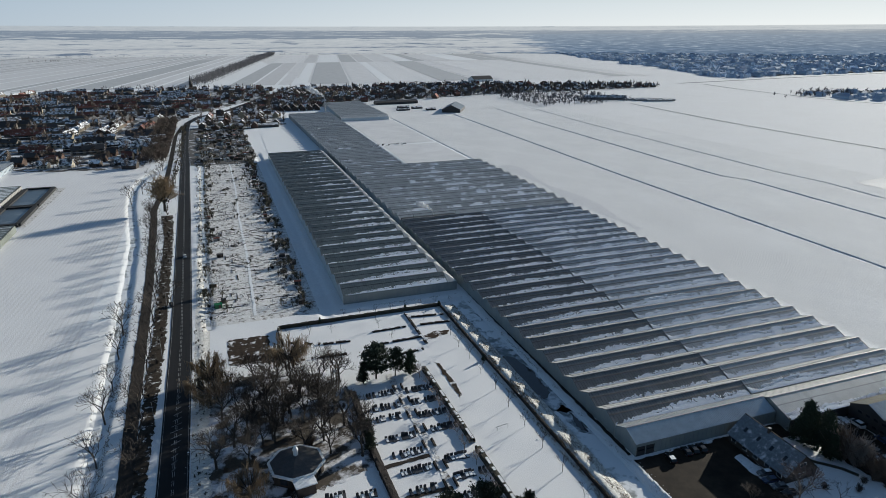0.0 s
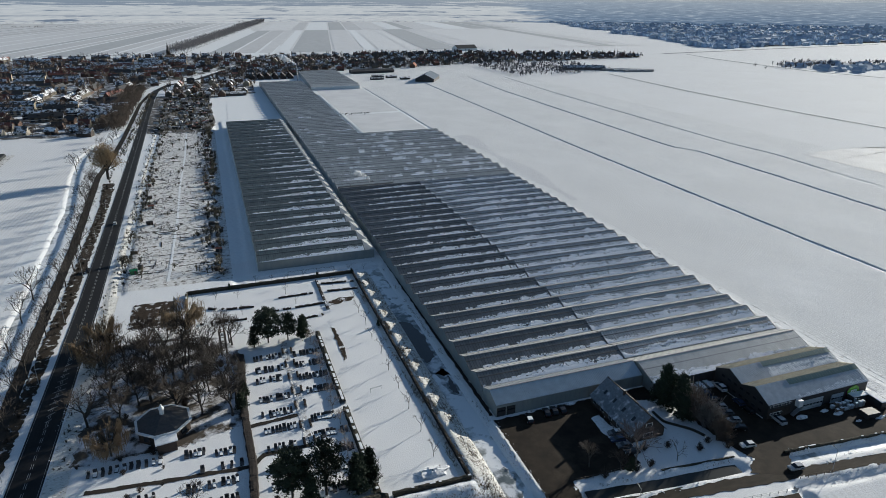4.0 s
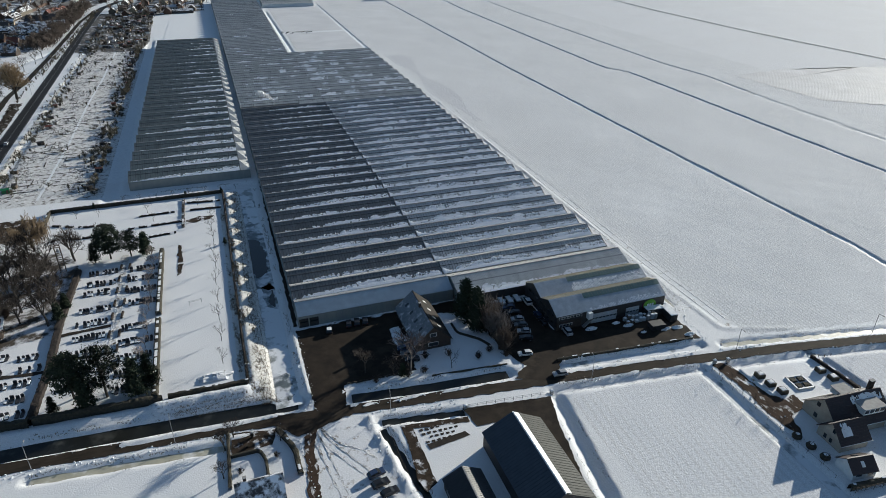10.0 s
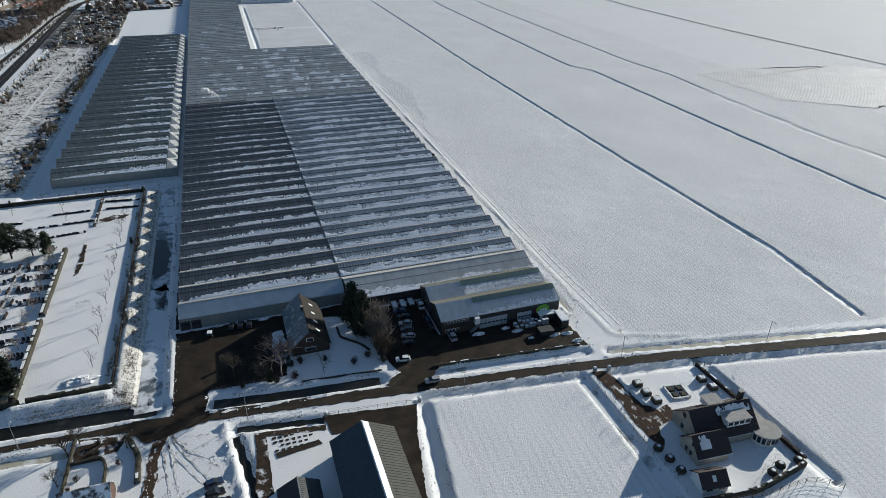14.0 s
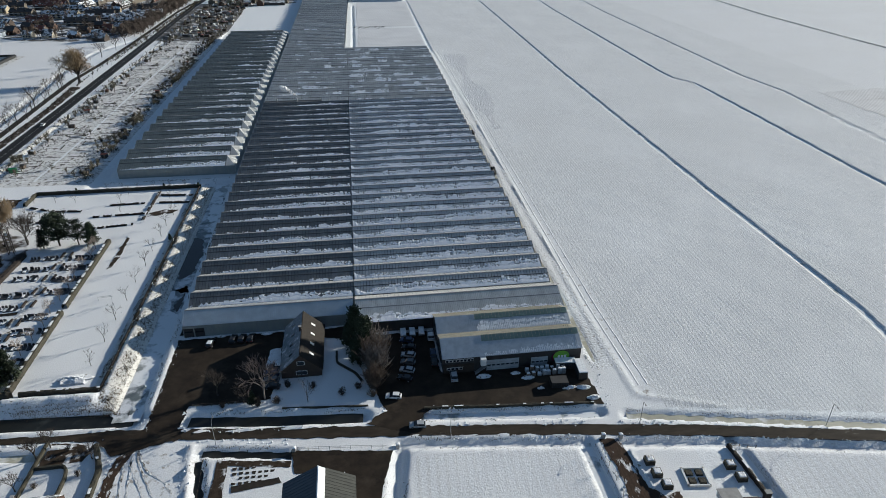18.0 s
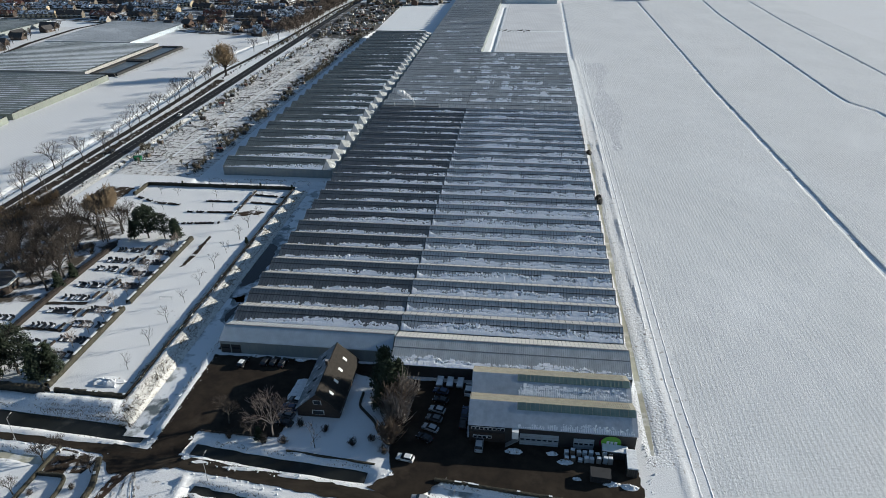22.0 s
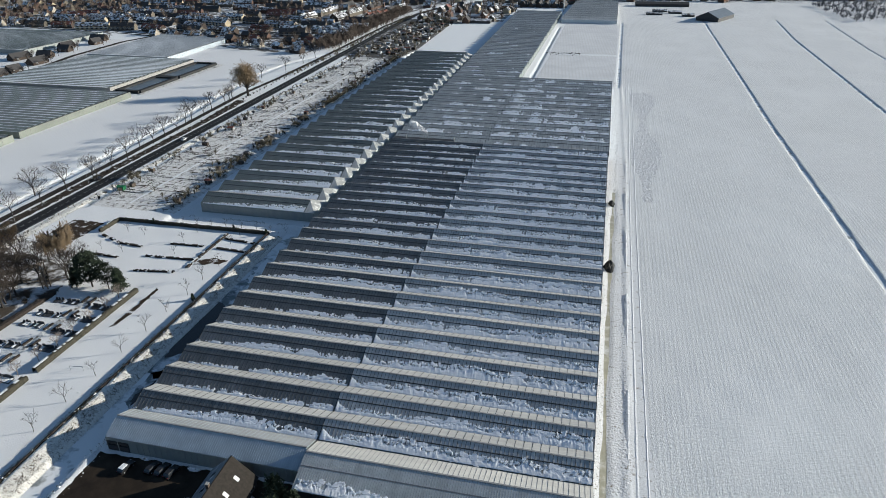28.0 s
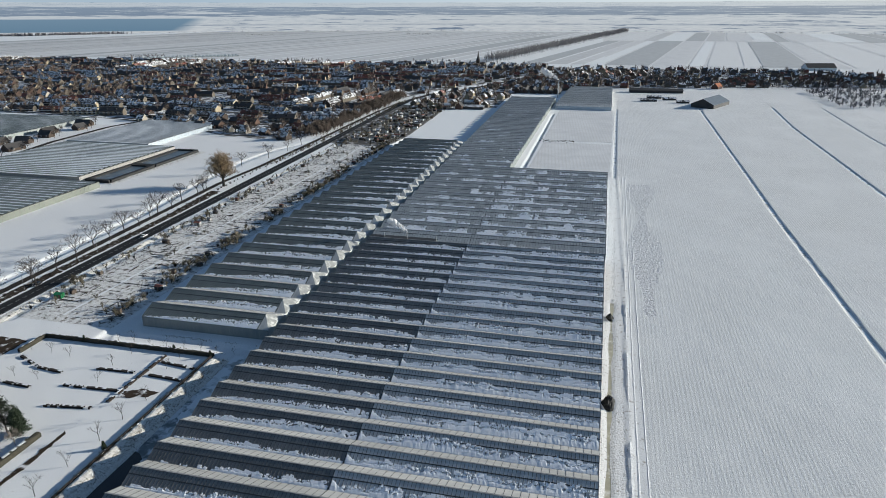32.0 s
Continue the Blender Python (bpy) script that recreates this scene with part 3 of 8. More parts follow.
def make_ground():
    nx, ny = GX.shape
    me = bpy.data.meshes.new("ground")
    co = np.stack([GX, GY, GZ], -1).reshape(-1, 3)
    idx = np.arange(nx * ny).reshape(nx, ny)
    q = np.stack([idx[:-1, :-1], idx[1:, :-1], idx[1:, 1:], idx[:-1, 1:]], -1).reshape(-1, 4)
    me.vertices.add(len(co))
    me.vertices.foreach_set("co", co.ravel())
    me.loops.add(q.size)
    me.loops.foreach_set("vertex_index", q.ravel())
    me.polygons.add(len(q))
    me.polygons.foreach_set("loop_start", np.arange(len(q)) * 4)
    cx, cy = (GX[:-1, :-1] + GX[1:, 1:]).ravel() / 2, (GY[:-1, :-1] + GY[1:, 1:]).ravel() / 2
    mi = np.zeros(len(q), np.int32)
    mi[(cx > -60) & (cx < 246) & (cy > 0) & (cy < 290)] = 7
    mi[(cx > 246) & (cy > 82 - .17 * (cx - 246))] = 1
    mi[(cx > 540) & (cy > 60)] = 2
    mi[(cx > 258) & (cy < 66) & (cy < 70 - .17 * (cx - 246))] = 2
    mi[(cx > 176) & (cx < 217) & (cy < 74) & (cy > 0)] = 2
    mi[(cx > -12) & (cx < 38) & (cy > 270) & (cy < 660)] = 3
    mi[(cx > 89.5) & (cx < 98.5) & (cy > 100) & (cy < 258)] = 4
    mi[(cx > 66) & (cx < 95) & (cy > 99) & (cy < 109.5)] = 5
    mi[(cx > 20) & (cx < 66) & (cy > 103) & (cy < 109.5)] = 7
    mi[(cx > 105) & (cx < 123) & (cy > 40) & (cy < 86)] = 6
    mi[(cx > -15) & (cx < -10) & (cy > 100) & (cy < 640)] = 4
    mi[(cx > 240) & (cx < 246) & (cy > 84) & (cy < 590)] = 6
    mi[(cx > 231) & (cx < 240) & (cy > 100) & (cy < 150)] = 5
    mi[(cx > 231) & (cx < 241) & (cy > 150) & (cy < 575)] = 5
    mi[(abs(cx - 257 - .03 * (cy - 440)) < 6 + 4 * np.sin(cy * .05)) & (cy > 330) & (cy < 555)] = 8
    mi[(cx < -60) & (cy > 100) & (cy < 700)] = 2
    me.polygons.foreach_set("material_index", mi)
    me.polygons.foreach_set("use_smooth", np.ones(len(q), bool))
    for m in (SNOW, SNOW_FIELD, SNOW_FINE, SNOW_DIRTY, BANK, SNOW_ROUGH, SNOW_TRODDEN, SNOW_CLOD, TRACKED):
        me.materials.append(m)
    me.update()
    me.validate()
    return tagged(new("ground", me), "flat snow-covered farmland with drifts and plough rows", "ground", kind="structure")


make_ground()
for poly, w, dep, bed in DITCHES:
    if bed:
        tagged(part("water", strip(poly, w * 0.78, -dep * 0.62, step=3), bed), "frozen ditch with snow-dusted ice", "ditch", kind="structure")
for pts in ([(97.2, 180), (99.5, 171), (103.5, 174), (105, 190), (103, 203), (98, 206), (98.2, 194)], [(102, 152), (104, 149), (104.6, 157), (103.5, 161)]):
    poly_sheet(pts, -0.63, "water", WATER, "dark open water in the frozen pond", "water", 0.8)
for pts in ([(96.6, 166), (105.5, 160), (106.4, 176), (106.2, 206), (103, 214), (101, 226), (99.5, 240), (97.2, 243), (96.8, 214), (95.8, 200)], [(101, 150), (105, 146), (106, 158), (104, 166), (100.5, 164)], [(104, 247), (105.6, 246), (105.4, 237), (103.8, 238)], [(97, 100), (102, 99), (104, 110), (99, 114)]):
    poly_sheet(pts, -0.66, "water", ICE_GREY, "dark wet ice round the open water", "ice", 1.4)


# ---- roads, yards and paths ----
MAIN_ROAD = [(-20, 20), (-20, 165), (-20.6, 262), (-23.6, 413), (-29, 660), (-35, 912), (-34, 990), (-20, 1060), (22, 1131), (110, 1390), (200, 1643)]
LANE = [(-60, 103), (61, 94.5), (86, 93), (114, 90), (144, 86.4), (176, 82.8), (211, 78.4), (248, 73.2), (320, 60), (460, 36), (900, -45)]
BIKE = [(-32, 20), (-32.5, 165), (-34.6, 222), (-38, 338), (-43, 440), (-45.5, 490), (-43, 545), (-42.5, 640), (-45, 864), (-40, 960)]
tagged(part("road", strip(MAIN_ROAD, 8.6, 0.12, step=4, thick=0.3), ROAD_MAIN), "wet black asphalt main road with white markings", "road", kind="structure")
tagged(part("road", strip(LANE, 3.8, 0.13, step=1.2, ragged=0.4, thick=0.3), ROAD_LANE), "brown wet village lane between snowy verges", "road", kind="structure")
tagged(part("road", strip(BIKE, 4.2, 0.11, step=3, ragged=0.4), PATH_DARK), "wet cycle path beside the main road", "path", kind="structure")
g = Geo()
for off in (-3.8, 3.8):
    s = strip(MAIN_ROAD[:6], 0.12, 0.135, off=off, step=4)
    g.add(s.v, s.f)
pts = along(MAIN_ROAD[:6], 4)
for i in range(0, len(pts) - 1, 1):
    (q, n), (q2, n2) = pts[i], pts[i + 1]
    for off in (-0.25, 0.25):
        a, b = q + n * off, q.lerp(q2, 0.62) + n * off
        g.add([(a.x - .08, a.y, .136), (a.x + .08, a.y, .136), (b.x + .08, b.y, .136), (b.x - .08, b.y, .136)], [(0, 1, 2, 3)])
for i in range(14):
    y = 172 + 3.4 * i
    w_ = .25 + 1.5 * max(0, 1 - abs(i - 6) / 8)
    g.add([(-20 - w_, y, .137), (-20 - w_, y - .35, .137), (-20 + w_, y + 1.3, .137), (-20 + w_, y + 1.65, .137)], [(0, 1, 2, 3)])
tagged(part("road_marking", g, PAINT), "white painted lane lines on the main road", "road marking", kind="structure")
poly_sheet([(107.8, 92), (108.2, 131.5), (163, 132), (163, 126), (187, 126), (187, 105), (228, 105), (229.5, 85.5), (227, 85.8), (186, 90.6), (182, 90), (177.5, 84.8), (176, 82), (165, 86.5), (170, 92), (168.5, 96), (166.5, 108), (167, 124), (156, 126), (150, 128), (142, 124), (139, 100), (134, 99.5), (117.5, 100), (116.5, 90), (108, 90)], 0.14, "pavement", ASPHALT, "dark wet asphalt yard between snow banks", "yard", 0.5)
poly_sheet([(98, 89), (92, 92), (107, 91), (107.8, 94.5), (116.5, 92), (118, 88), (112, 86.5), (106, 84.5), (102, 84)], 0.15, "pavement", ASPHALT, "wet asphalt junction at the yard entrance", "junction", 0.6)
poly_sheet([(146, 80), (171, 76.5), (168, 66), (163, 40), (160, 36), (159.5, 60), (158, 71.5), (147, 72.5)], 0.10, "pavement", ASPHALT, "wet paved apron round the steel barn", "yard", 0.3)
poly_sheet([(223.2, 73.5), (228.2, 72.6), (229.5, 57), (232, 54), (236, 55), (236, 50), (229, 48.5), (225, 40), (223.5, 50), (224.2, 62)], 0.08, "pavement", DRIVE, "brick drive half covered with snow", "driveway", 0.5)
tagged(part("path", strip([(106.6, 87), (104.6, 81), (104.2, 74), (103, 62), (102, 45), (102, 28)], 2.6, 0.09, ragged=.7, step=.6), DRIVE), "muddy wheel-worn drive beside the cottage", "track", kind="structure")


for poly in ([(106, 87), (108, 80), (112, 72), (115.5, 66)], [(107.6, 87), (109.8, 80), (113.6, 73), (117, 67)], [(108, 86), (112, 78), (117, 74), (119.5, 70)], [(105.5, 84), (107, 74), (109, 60), (110, 40)], [(107.2, 84), (108.8, 74), (110.6, 60), (111.6, 40)]):
    tagged(part("path", strip(poly, .4, .06, ragged=.35, step=.5), SNOW_DIRTY), "wheel track pressed into the car park snow", "track", kind="structure")
WHEEL = mat("wheel_packed_snow", (0.85, 0.85, 0.85), .8, (0.66, 0.66, 0.67), 1.3, .12, 1.6)
for off, w in ((7.6, .6), (9.6, .6), (12.2, .4)):
    g = Geo()
    for k, (q, n_) in enumerate(along([(232.5 + off, 92), (232 + off, 133), (235.2 + off, 300), (237.6 + off, 400), (242 + off, 575)], 1.0)):
        b = w * (1 + .5 * noise.noise(Vector((q.x, q.y * .4, off))))
        z = ground_z(q.x, q.y)
        g.v.extend([(q.x - b, q.y, z - .05), (q.x + .2 * noise.noise(Vector((off, q.y * .7, 1))), q.y, z + .08 + .06 * noise.noise(Vector((q.y * .8, off, 2)))), (q.x + b, q.y, z - .05)])
        if k:
            g.f.extend([(3 * k - 3, 3 * k - 2, 3 * k + 1, 3 * k), (3 * k - 2, 3 * k - 1, 3 * k + 2, 3 * k + 1)])
            g.m.extend([0, 0])
    tagged(part("snow_ridge", g, WHEEL), "low ridge of snow pressed up by tractor wheels", "track", kind="structure")

tagged(part("path", strip([(108.6, 134), (110.3, 300), (111.5, 399)], 1.3, .10, ragged=.5, step=1), PATH_DARK), "dark wet strip below the greenhouse wall", "gutter path", kind="structure")


# ---- greenhouses ----
def snow_drift(x0, x1, yv, zv, run, tanp, seed, cover, top, fade=.1, wedge=0.0, wedge_end=0.0, blocks=0.0):
    """Snow that slid down a south slope into its valley: a thin torn sheet with heaped broken crust on it; blocks breaks it along the panes."""
    g = Geo()
    rr = random.Random(seed)
    near = yv < 390
    fine = 0.45 if near else 0.8
    n = max(2, int((x1 - x0) / fine))
    prev, gap, step_h, left = None, 0, 1.0, 0
    spread = []
    for i in range(n + 1):
        x = x0 + (x1 - x0) * i / n
        big = noise.noise(Vector((x * 0.05, seed * 3.7, 0.3)))
        mid = noise.noise(Vector((x * 0.3, seed * 1.9, 4.0)))
        torn = noise.noise(Vector((x * 1.0, seed * 2.3, 9))) + .7 * noise.noise(Vector((x * 2.3, seed * 5.3, 2)))
        h = top * (cover + 0.45 * big + 0.26 * mid) * min(1, .12 + (x - x0) / fade)
        if wedge:
            h *= .3 + .7 * min(1, (x - x0) / 17)
        if blocks:
            if left <= 0:
                step_h, left = rr.choice((0, .25, .6, .9, 1.2, 1.5)), rr.randrange(2, 14)
            left -= 1
            h *= 1 + blocks * (step_h - 1)
        if gap <= 0 and rr.random() < 0.03:
            gap = rr.randrange(1, 4)
        gap -= 1
        h = min(max(0.0, h + .5 * torn * min(1, h)), run * 0.92)
        if gap > 0:
            h *= .3
        spread.append((x, h))
        hb = h * (.62 + .3 * mid + rr.uniform(-.16, .12))
        smooth = wedge * max(0, 1 - (x - x0) / 5.5) ** 1.5 + wedge_end * max(0, 1 - (x1 - x) / 9) ** 1.2
        hb = min(max(hb, smooth * (1 + .12 * torn)), run * .92)
        if hb < 0.16:
            prev = None
            continue
        th = .05 + .04 * noise.noise(Vector((x * .7, seed, 6))) + rr.uniform(0, .05)
        jit = rr.uniform(-.14, .14)
        row = [(x, yv - 0.12, zv + 0.03), (x, yv + 0.05, zv + 0.08 + th), (x + jit, yv + hb * .5, zv + hb * .5 * tanp + .05 + th + rr.uniform(0, .06)), (x + jit, yv + hb * .9, zv + hb * .9 * tanp + .07 + rr.uniform(0, .05)), (x + jit, yv + hb + .1, zv + (hb + .1) * tanp)]
        m = len(row) - 1
        o = len(g.v)
        g.v.extend(row)
        if prev is not None:
            g.f.extend([(prev + k, prev + k + 1, o + k + 1, o + k)[::-1] for k in range(m)])
            g.m.extend([0] * m)
        prev = o
    # broken crust heaped on the sheet, lying at all angles
    for x, h in spread:
        if h < .22:
            continue
        whole = noise.noise(Vector((x * .16, seed * 1.3, 7))) > .12
        rate = h * fine * (3.4 if near else 1.5) * (.6 if whole else 1)
        for k in range(int(rate) + (rr.random() < rate % 1)):
            u = h * (rr.random() ** .8 if k % 2 else rr.uniform(.72, 1.06))
            if u > run * .9:
                continue
            a_ = rr.uniform(0, 3.14) if not whole else rr.uniform(-.15, .15)
            s_ = (rr.uniform(.14, .42) if not whole else rr.uniform(.4, .75)) * (1 if near else 1.5)
            t_ = s_ * rr.uniform(.35, 1)
            ca, sa = math.cos(a_), math.sin(a_)
            up = .09 if whole else .3 * s_ + .06
            px, lift = x + rr.uniform(-.4, .4) * fine * 2, .06 + rr.uniform(0, up)
            if not x0 < px - s_ or not px + s_ < x1:
                continue
            c4 = []
            for dx, dy in ((-1, -1), (1, -1), (1, 1), (-1, 1)):
                ex, ey = dx * s_ * rr.uniform(.6, 1.1), dy * t_ * rr.uniform(.6, 1.1)
                c4.append((px + ex * ca - ey * sa, yv + u + ex * sa + ey * ca, zv + (u + ex * sa + ey * ca) * tanp + lift + rr.uniform(-.5, .5) * up))
            o = len(g.v)
            g.v.extend(c4 + [(p[0], p[1], p[2] - .09) for p in c4])
            g.f.extend([tuple(o + q for q in f) for f in ((0, 1, 2), (0, 2, 3), (0, 4, 5, 1), (1, 5, 6, 2), (2, 6, 7, 3), (3, 7, 4, 0))])
            g.m.extend([0] * 6)
    return g


def bay(house, xa, xb, y0, y1, eave, rise, south, north, step, seed, cover, top, bars=BAR_DARK, panels=False, sx=0.0, rf=0.5, midrail=True, snow=True, ends=(True, True), gmat=None, fade=.1, wedge=0.0, bw=.045, wedge_end=0.0, blocks=0.0):
    """One span of a greenhouse with its ridge along x; xa and xb may lean by sx per metre of y."""
    yr = y0 + (y1 - y0) * rf
    zr = eave + rise
    A = lambda y: xa + sx * (y - y0)
    B = lambda y: xb + sx * (y - y0)
    tanp = rise / (yr - y0)
    n = max(4, int(round((xb - xa) / step)))
    if panels:
        w = (xb - xa) / n
        pg = Geo()
        pg.slab((0, 0, 0), (w - 0.07, 0, 0), (w - 0.07 + sx * (yr - y0), yr - y0, rise), (sx * (yr - y0), yr - y0, rise), 0.06)
        me = pg.mesh("roof_panel", south)
        for i in range(n):
            o = part("roof_panel", me, None, house)
            o.location = (xa + i * w + 0.035, y0, eave + 0.01 * (i % 2))
        base = Geo().slab((A(y0), y0, eave - .06), (B(y0), y0, eave - .06), (B(yr), yr, zr - .06), (A(yr), yr, zr - .06), 0.05)
        part("south_slope", base, BAR_DARK, house)
    else:
        part("south_slope", Geo().slab((A(y0), y0, eave), (B(y0), y0, eave), (B(yr), yr, zr), (A(yr), yr, zr), 0.07), south, house)
    part("north_slope", Geo().slab((A(yr), yr, zr), (B(yr), yr, zr), (B(y1), y1, eave), (A(y1), y1, eave), 0.07), north, house)
    g = Geo()
    for i in range(n + 1):
        u = i / n
        x0_, x1_ = A(y0) + (B(y0) - A(y0)) * u, A(yr) + (B(yr) - A(yr)) * u
        g.slab((x0_ - bw, y0, eave + .02 + bw), (x0_ + bw, y0, eave + .02 + bw), (x1_ + bw, yr, zr + .02 + bw), (x1_ - bw, yr, zr + .02 + bw), 0.09)
        if i % 2 == 0:
            x2_ = A(y1) + (B(y1) - A(y1)) * u
            g.slab((x1_ - .045, yr, zr + .06), (x1_ + .045, yr, zr + .06), (x2_ + .045, y1, eave + .06), (x2_ - .045, y1, eave + .06), 0.08)
    if midrail:
        ym, zm = y0 + (yr - y0) * 0.62, eave + rise * 0.62
        g.slab((A(ym), ym - .13, zm + .02), (B(ym), ym - .13, zm + .02), (B(ym), ym + .13, zm + .13), (A(ym), ym + .13, zm + .13), 0.1)
    part("glazing_frame", g, bars, house)
    part("ridge_cap", Geo().box((A(yr) + B(yr)) / 2, yr, zr - .02, xb - xa, 0.42, 0.14), CAP, house)
    part("gutter", Geo().box((A(y1) + B(y1)) / 2, y1, eave - .16, xb - xa, 0.36, 0.2), CAP, house)
    for on, X in ((ends[0], A), (ends[1], B)):
        if on:
            d = 0.05 if X is B else -0.05
            part("gable_wall", Geo().add([(X(y0) + d, y0, 0), (X(y1) + d, y1, 0), (X(y1) + d, y1, eave), (X(yr) + d, yr, zr - .05), (X(y0) + d, y0, eave), (X(y0) - d, y0, 0), (X(y1) - d, y1, 0), (X(y1) - d, y1, eave), (X(yr) - d, yr, zr - .05), (X(y0) - d, y0, eave)],
                                           [(0, 1, 2, 3, 4), (9, 8, 7, 6, 5), (4, 3, 8, 9), (3, 2, 7, 8)]), gmat or GABLE, house)
    if snow:
        g = snow_drift(xa + .3, xb - .3, y0, eave, yr - y0, tanp, seed, cover, top, fade, wedge, wedge_end, blocks)
        if g.f:
            me = g.mesh("snow_drift", SNOW_ROOF)
            tagged(part("snow_drift", me, None, house, "crumpled drift of slid snow"), kind="stuff")


PITCH = 10.65
# sunlight painted into the colour of the front span's north slope
SUNLIT_PALE = mat("sunlit_pale_sheet", (0.62, 0.60, 0.55), .6, (0.52, 0.50, 0.46), .5, stretch=(.3, 1, 1))
END_WALL = mat("weathered_end_wall", (0.34, 0.32, 0.28), .6, (0.25, 0.235, 0.21), .8)
main_gh = thing("greenhouse", "long dark glass greenhouse with snow in its roof valleys", "greenhouse", at=pose(0, 0, 0))
main_gh["group"] = "greenhouses of the nursery"
XW = lambda y: 109.5
XM = lambda y: 163.0 + 0.006 * (y - 133)
XE = lambda y: 230.9 + 0.0155 * (y - 133)
for k in range(24):
    y0 = 133.2 + PITCH * k
    y1 = y0 + PITCH
    if k:
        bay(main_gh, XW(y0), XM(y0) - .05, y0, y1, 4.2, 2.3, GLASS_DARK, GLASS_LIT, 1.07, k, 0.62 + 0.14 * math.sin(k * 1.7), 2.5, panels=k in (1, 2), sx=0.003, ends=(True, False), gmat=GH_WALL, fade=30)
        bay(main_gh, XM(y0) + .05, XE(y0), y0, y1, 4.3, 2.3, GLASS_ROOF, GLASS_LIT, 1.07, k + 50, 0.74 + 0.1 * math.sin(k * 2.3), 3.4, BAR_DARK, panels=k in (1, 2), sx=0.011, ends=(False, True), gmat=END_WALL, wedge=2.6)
# front span: steel-sheet lean-to on the west, pale glass on the east
bay(main_gh, 109.6, 162.6, 133.0, 143.7, 4.2, 2.3, SHEET, GLASS_BACK, 0.6, 91, 0.05, 1.0, SHEET, midrail=False, gmat=GH_WALL, snow=False, rf=0.52)
g = Geo()
rr = random.Random(5)
for i in range(90):
    x = 111 + 50 * (i + rr.random()) / 90
    if noise.noise(Vector((x * .15, 0, 0))) > -0.15:
        h = 0.3 + 1.1 * rr.random() ** 2
        g.slab((x, 133.4, 4.35), (x + .5 + .4 * rr.random(), 133.4, 4.35), (x + .4, 133.4 + h, 4.35 + h * .42), (x + .1, 133.4 + h, 4.35 + h * .42), 0.1)
tagged(part("snow_drift", g, SNOW, main_gh, "ragged snow tongues on the steel roof"), kind="stuff")
bay(main_gh, 163.2, 231.2, 127.6, 143.8, 4.0, 3.0, GLASS_FRONT, SUNLIT_PALE, 0.6, 93, 0.5, 3.6, BAR, midrail=True, bw=.022, gmat=GH_WALL, rf=0.57)
part("front_wall", Geo().box(136.2, 132.95, 0, 53.2, 0.2, 4.1), GH_WALL, main_gh)
part("front_wall", Geo().box(197.2, 127.7, 0, 67.8, 0.2, 3.95), CLAD_DARK, main_gh)
part("east_wall", Geo().box(231.2, 135, 0, 0.2, 15, 3.9), SHEET, main_gh)
g = Geo()
for i in range(26):
    g.box(118.5 + i * 1.7, 132.8, 0.3, 0.06, 0.06, 3.7)
tagged(part("wall_frame", g, BAR, main_gh), kind="stuff")
for x in (111.3, 114.6):
    d = part("overhead_door", Geo().box(x, 132.78, 0.14, 2.9, 0.1, 3.1), CLAD_DARK, main_gh, "grey sectional overhead door")
    part("door_panel", Geo().box(x, 132.7, 1.8, 2.3, 0.04, 0.5), PANE, d)
# boiler stack and a dark gap where the two halves meet the northern part
# solid dark box in place of the shaded gap
part("dark_gap", Geo().box(128.5, 385.9, 4.3, 37, 5.0, 2.0), CLAD_DARK, main_gh, "dark box standing for the shaded gap between the roofs")
for x in (118, 131, 147):
    part("vent_pipe", Geo().tube((x, 386, 4), (x, 386, 8.5), .25, .25, 8, True), STEEL, main_gh)

north_main = thing("greenhouse", "broad greenhouse block with dark glass and patchy snow", "greenhouse", "greenhouses of the nursery")
NP = 16.2
for k in range(11):
    y0 = 388.9 + NP * k
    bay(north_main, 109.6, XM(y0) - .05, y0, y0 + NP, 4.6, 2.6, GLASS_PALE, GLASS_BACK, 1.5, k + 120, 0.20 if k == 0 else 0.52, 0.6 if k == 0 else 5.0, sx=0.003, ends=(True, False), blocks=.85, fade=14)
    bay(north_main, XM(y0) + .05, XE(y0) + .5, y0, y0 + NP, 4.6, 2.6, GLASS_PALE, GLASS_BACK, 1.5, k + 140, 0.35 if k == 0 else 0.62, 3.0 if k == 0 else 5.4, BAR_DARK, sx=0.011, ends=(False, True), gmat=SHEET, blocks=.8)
g = Geo()
g.box(173.6, 567.2, 0, 128, 0.2, 4.5)
part("end_wall", g, GABLE, north_main)

west_gh = thing("greenhouse", "greenhouse with jagged white gable ends along a passage", "greenhouse", "greenhouses of the nursery")
WP = 15.05
PALE_END = mat("frosted_end_glass", (0.34, 0.345, 0.33), .5, (0.24, 0.245, 0.24), .8, col3=(.62, .62, .6), scale3=.5, cut3=.58)
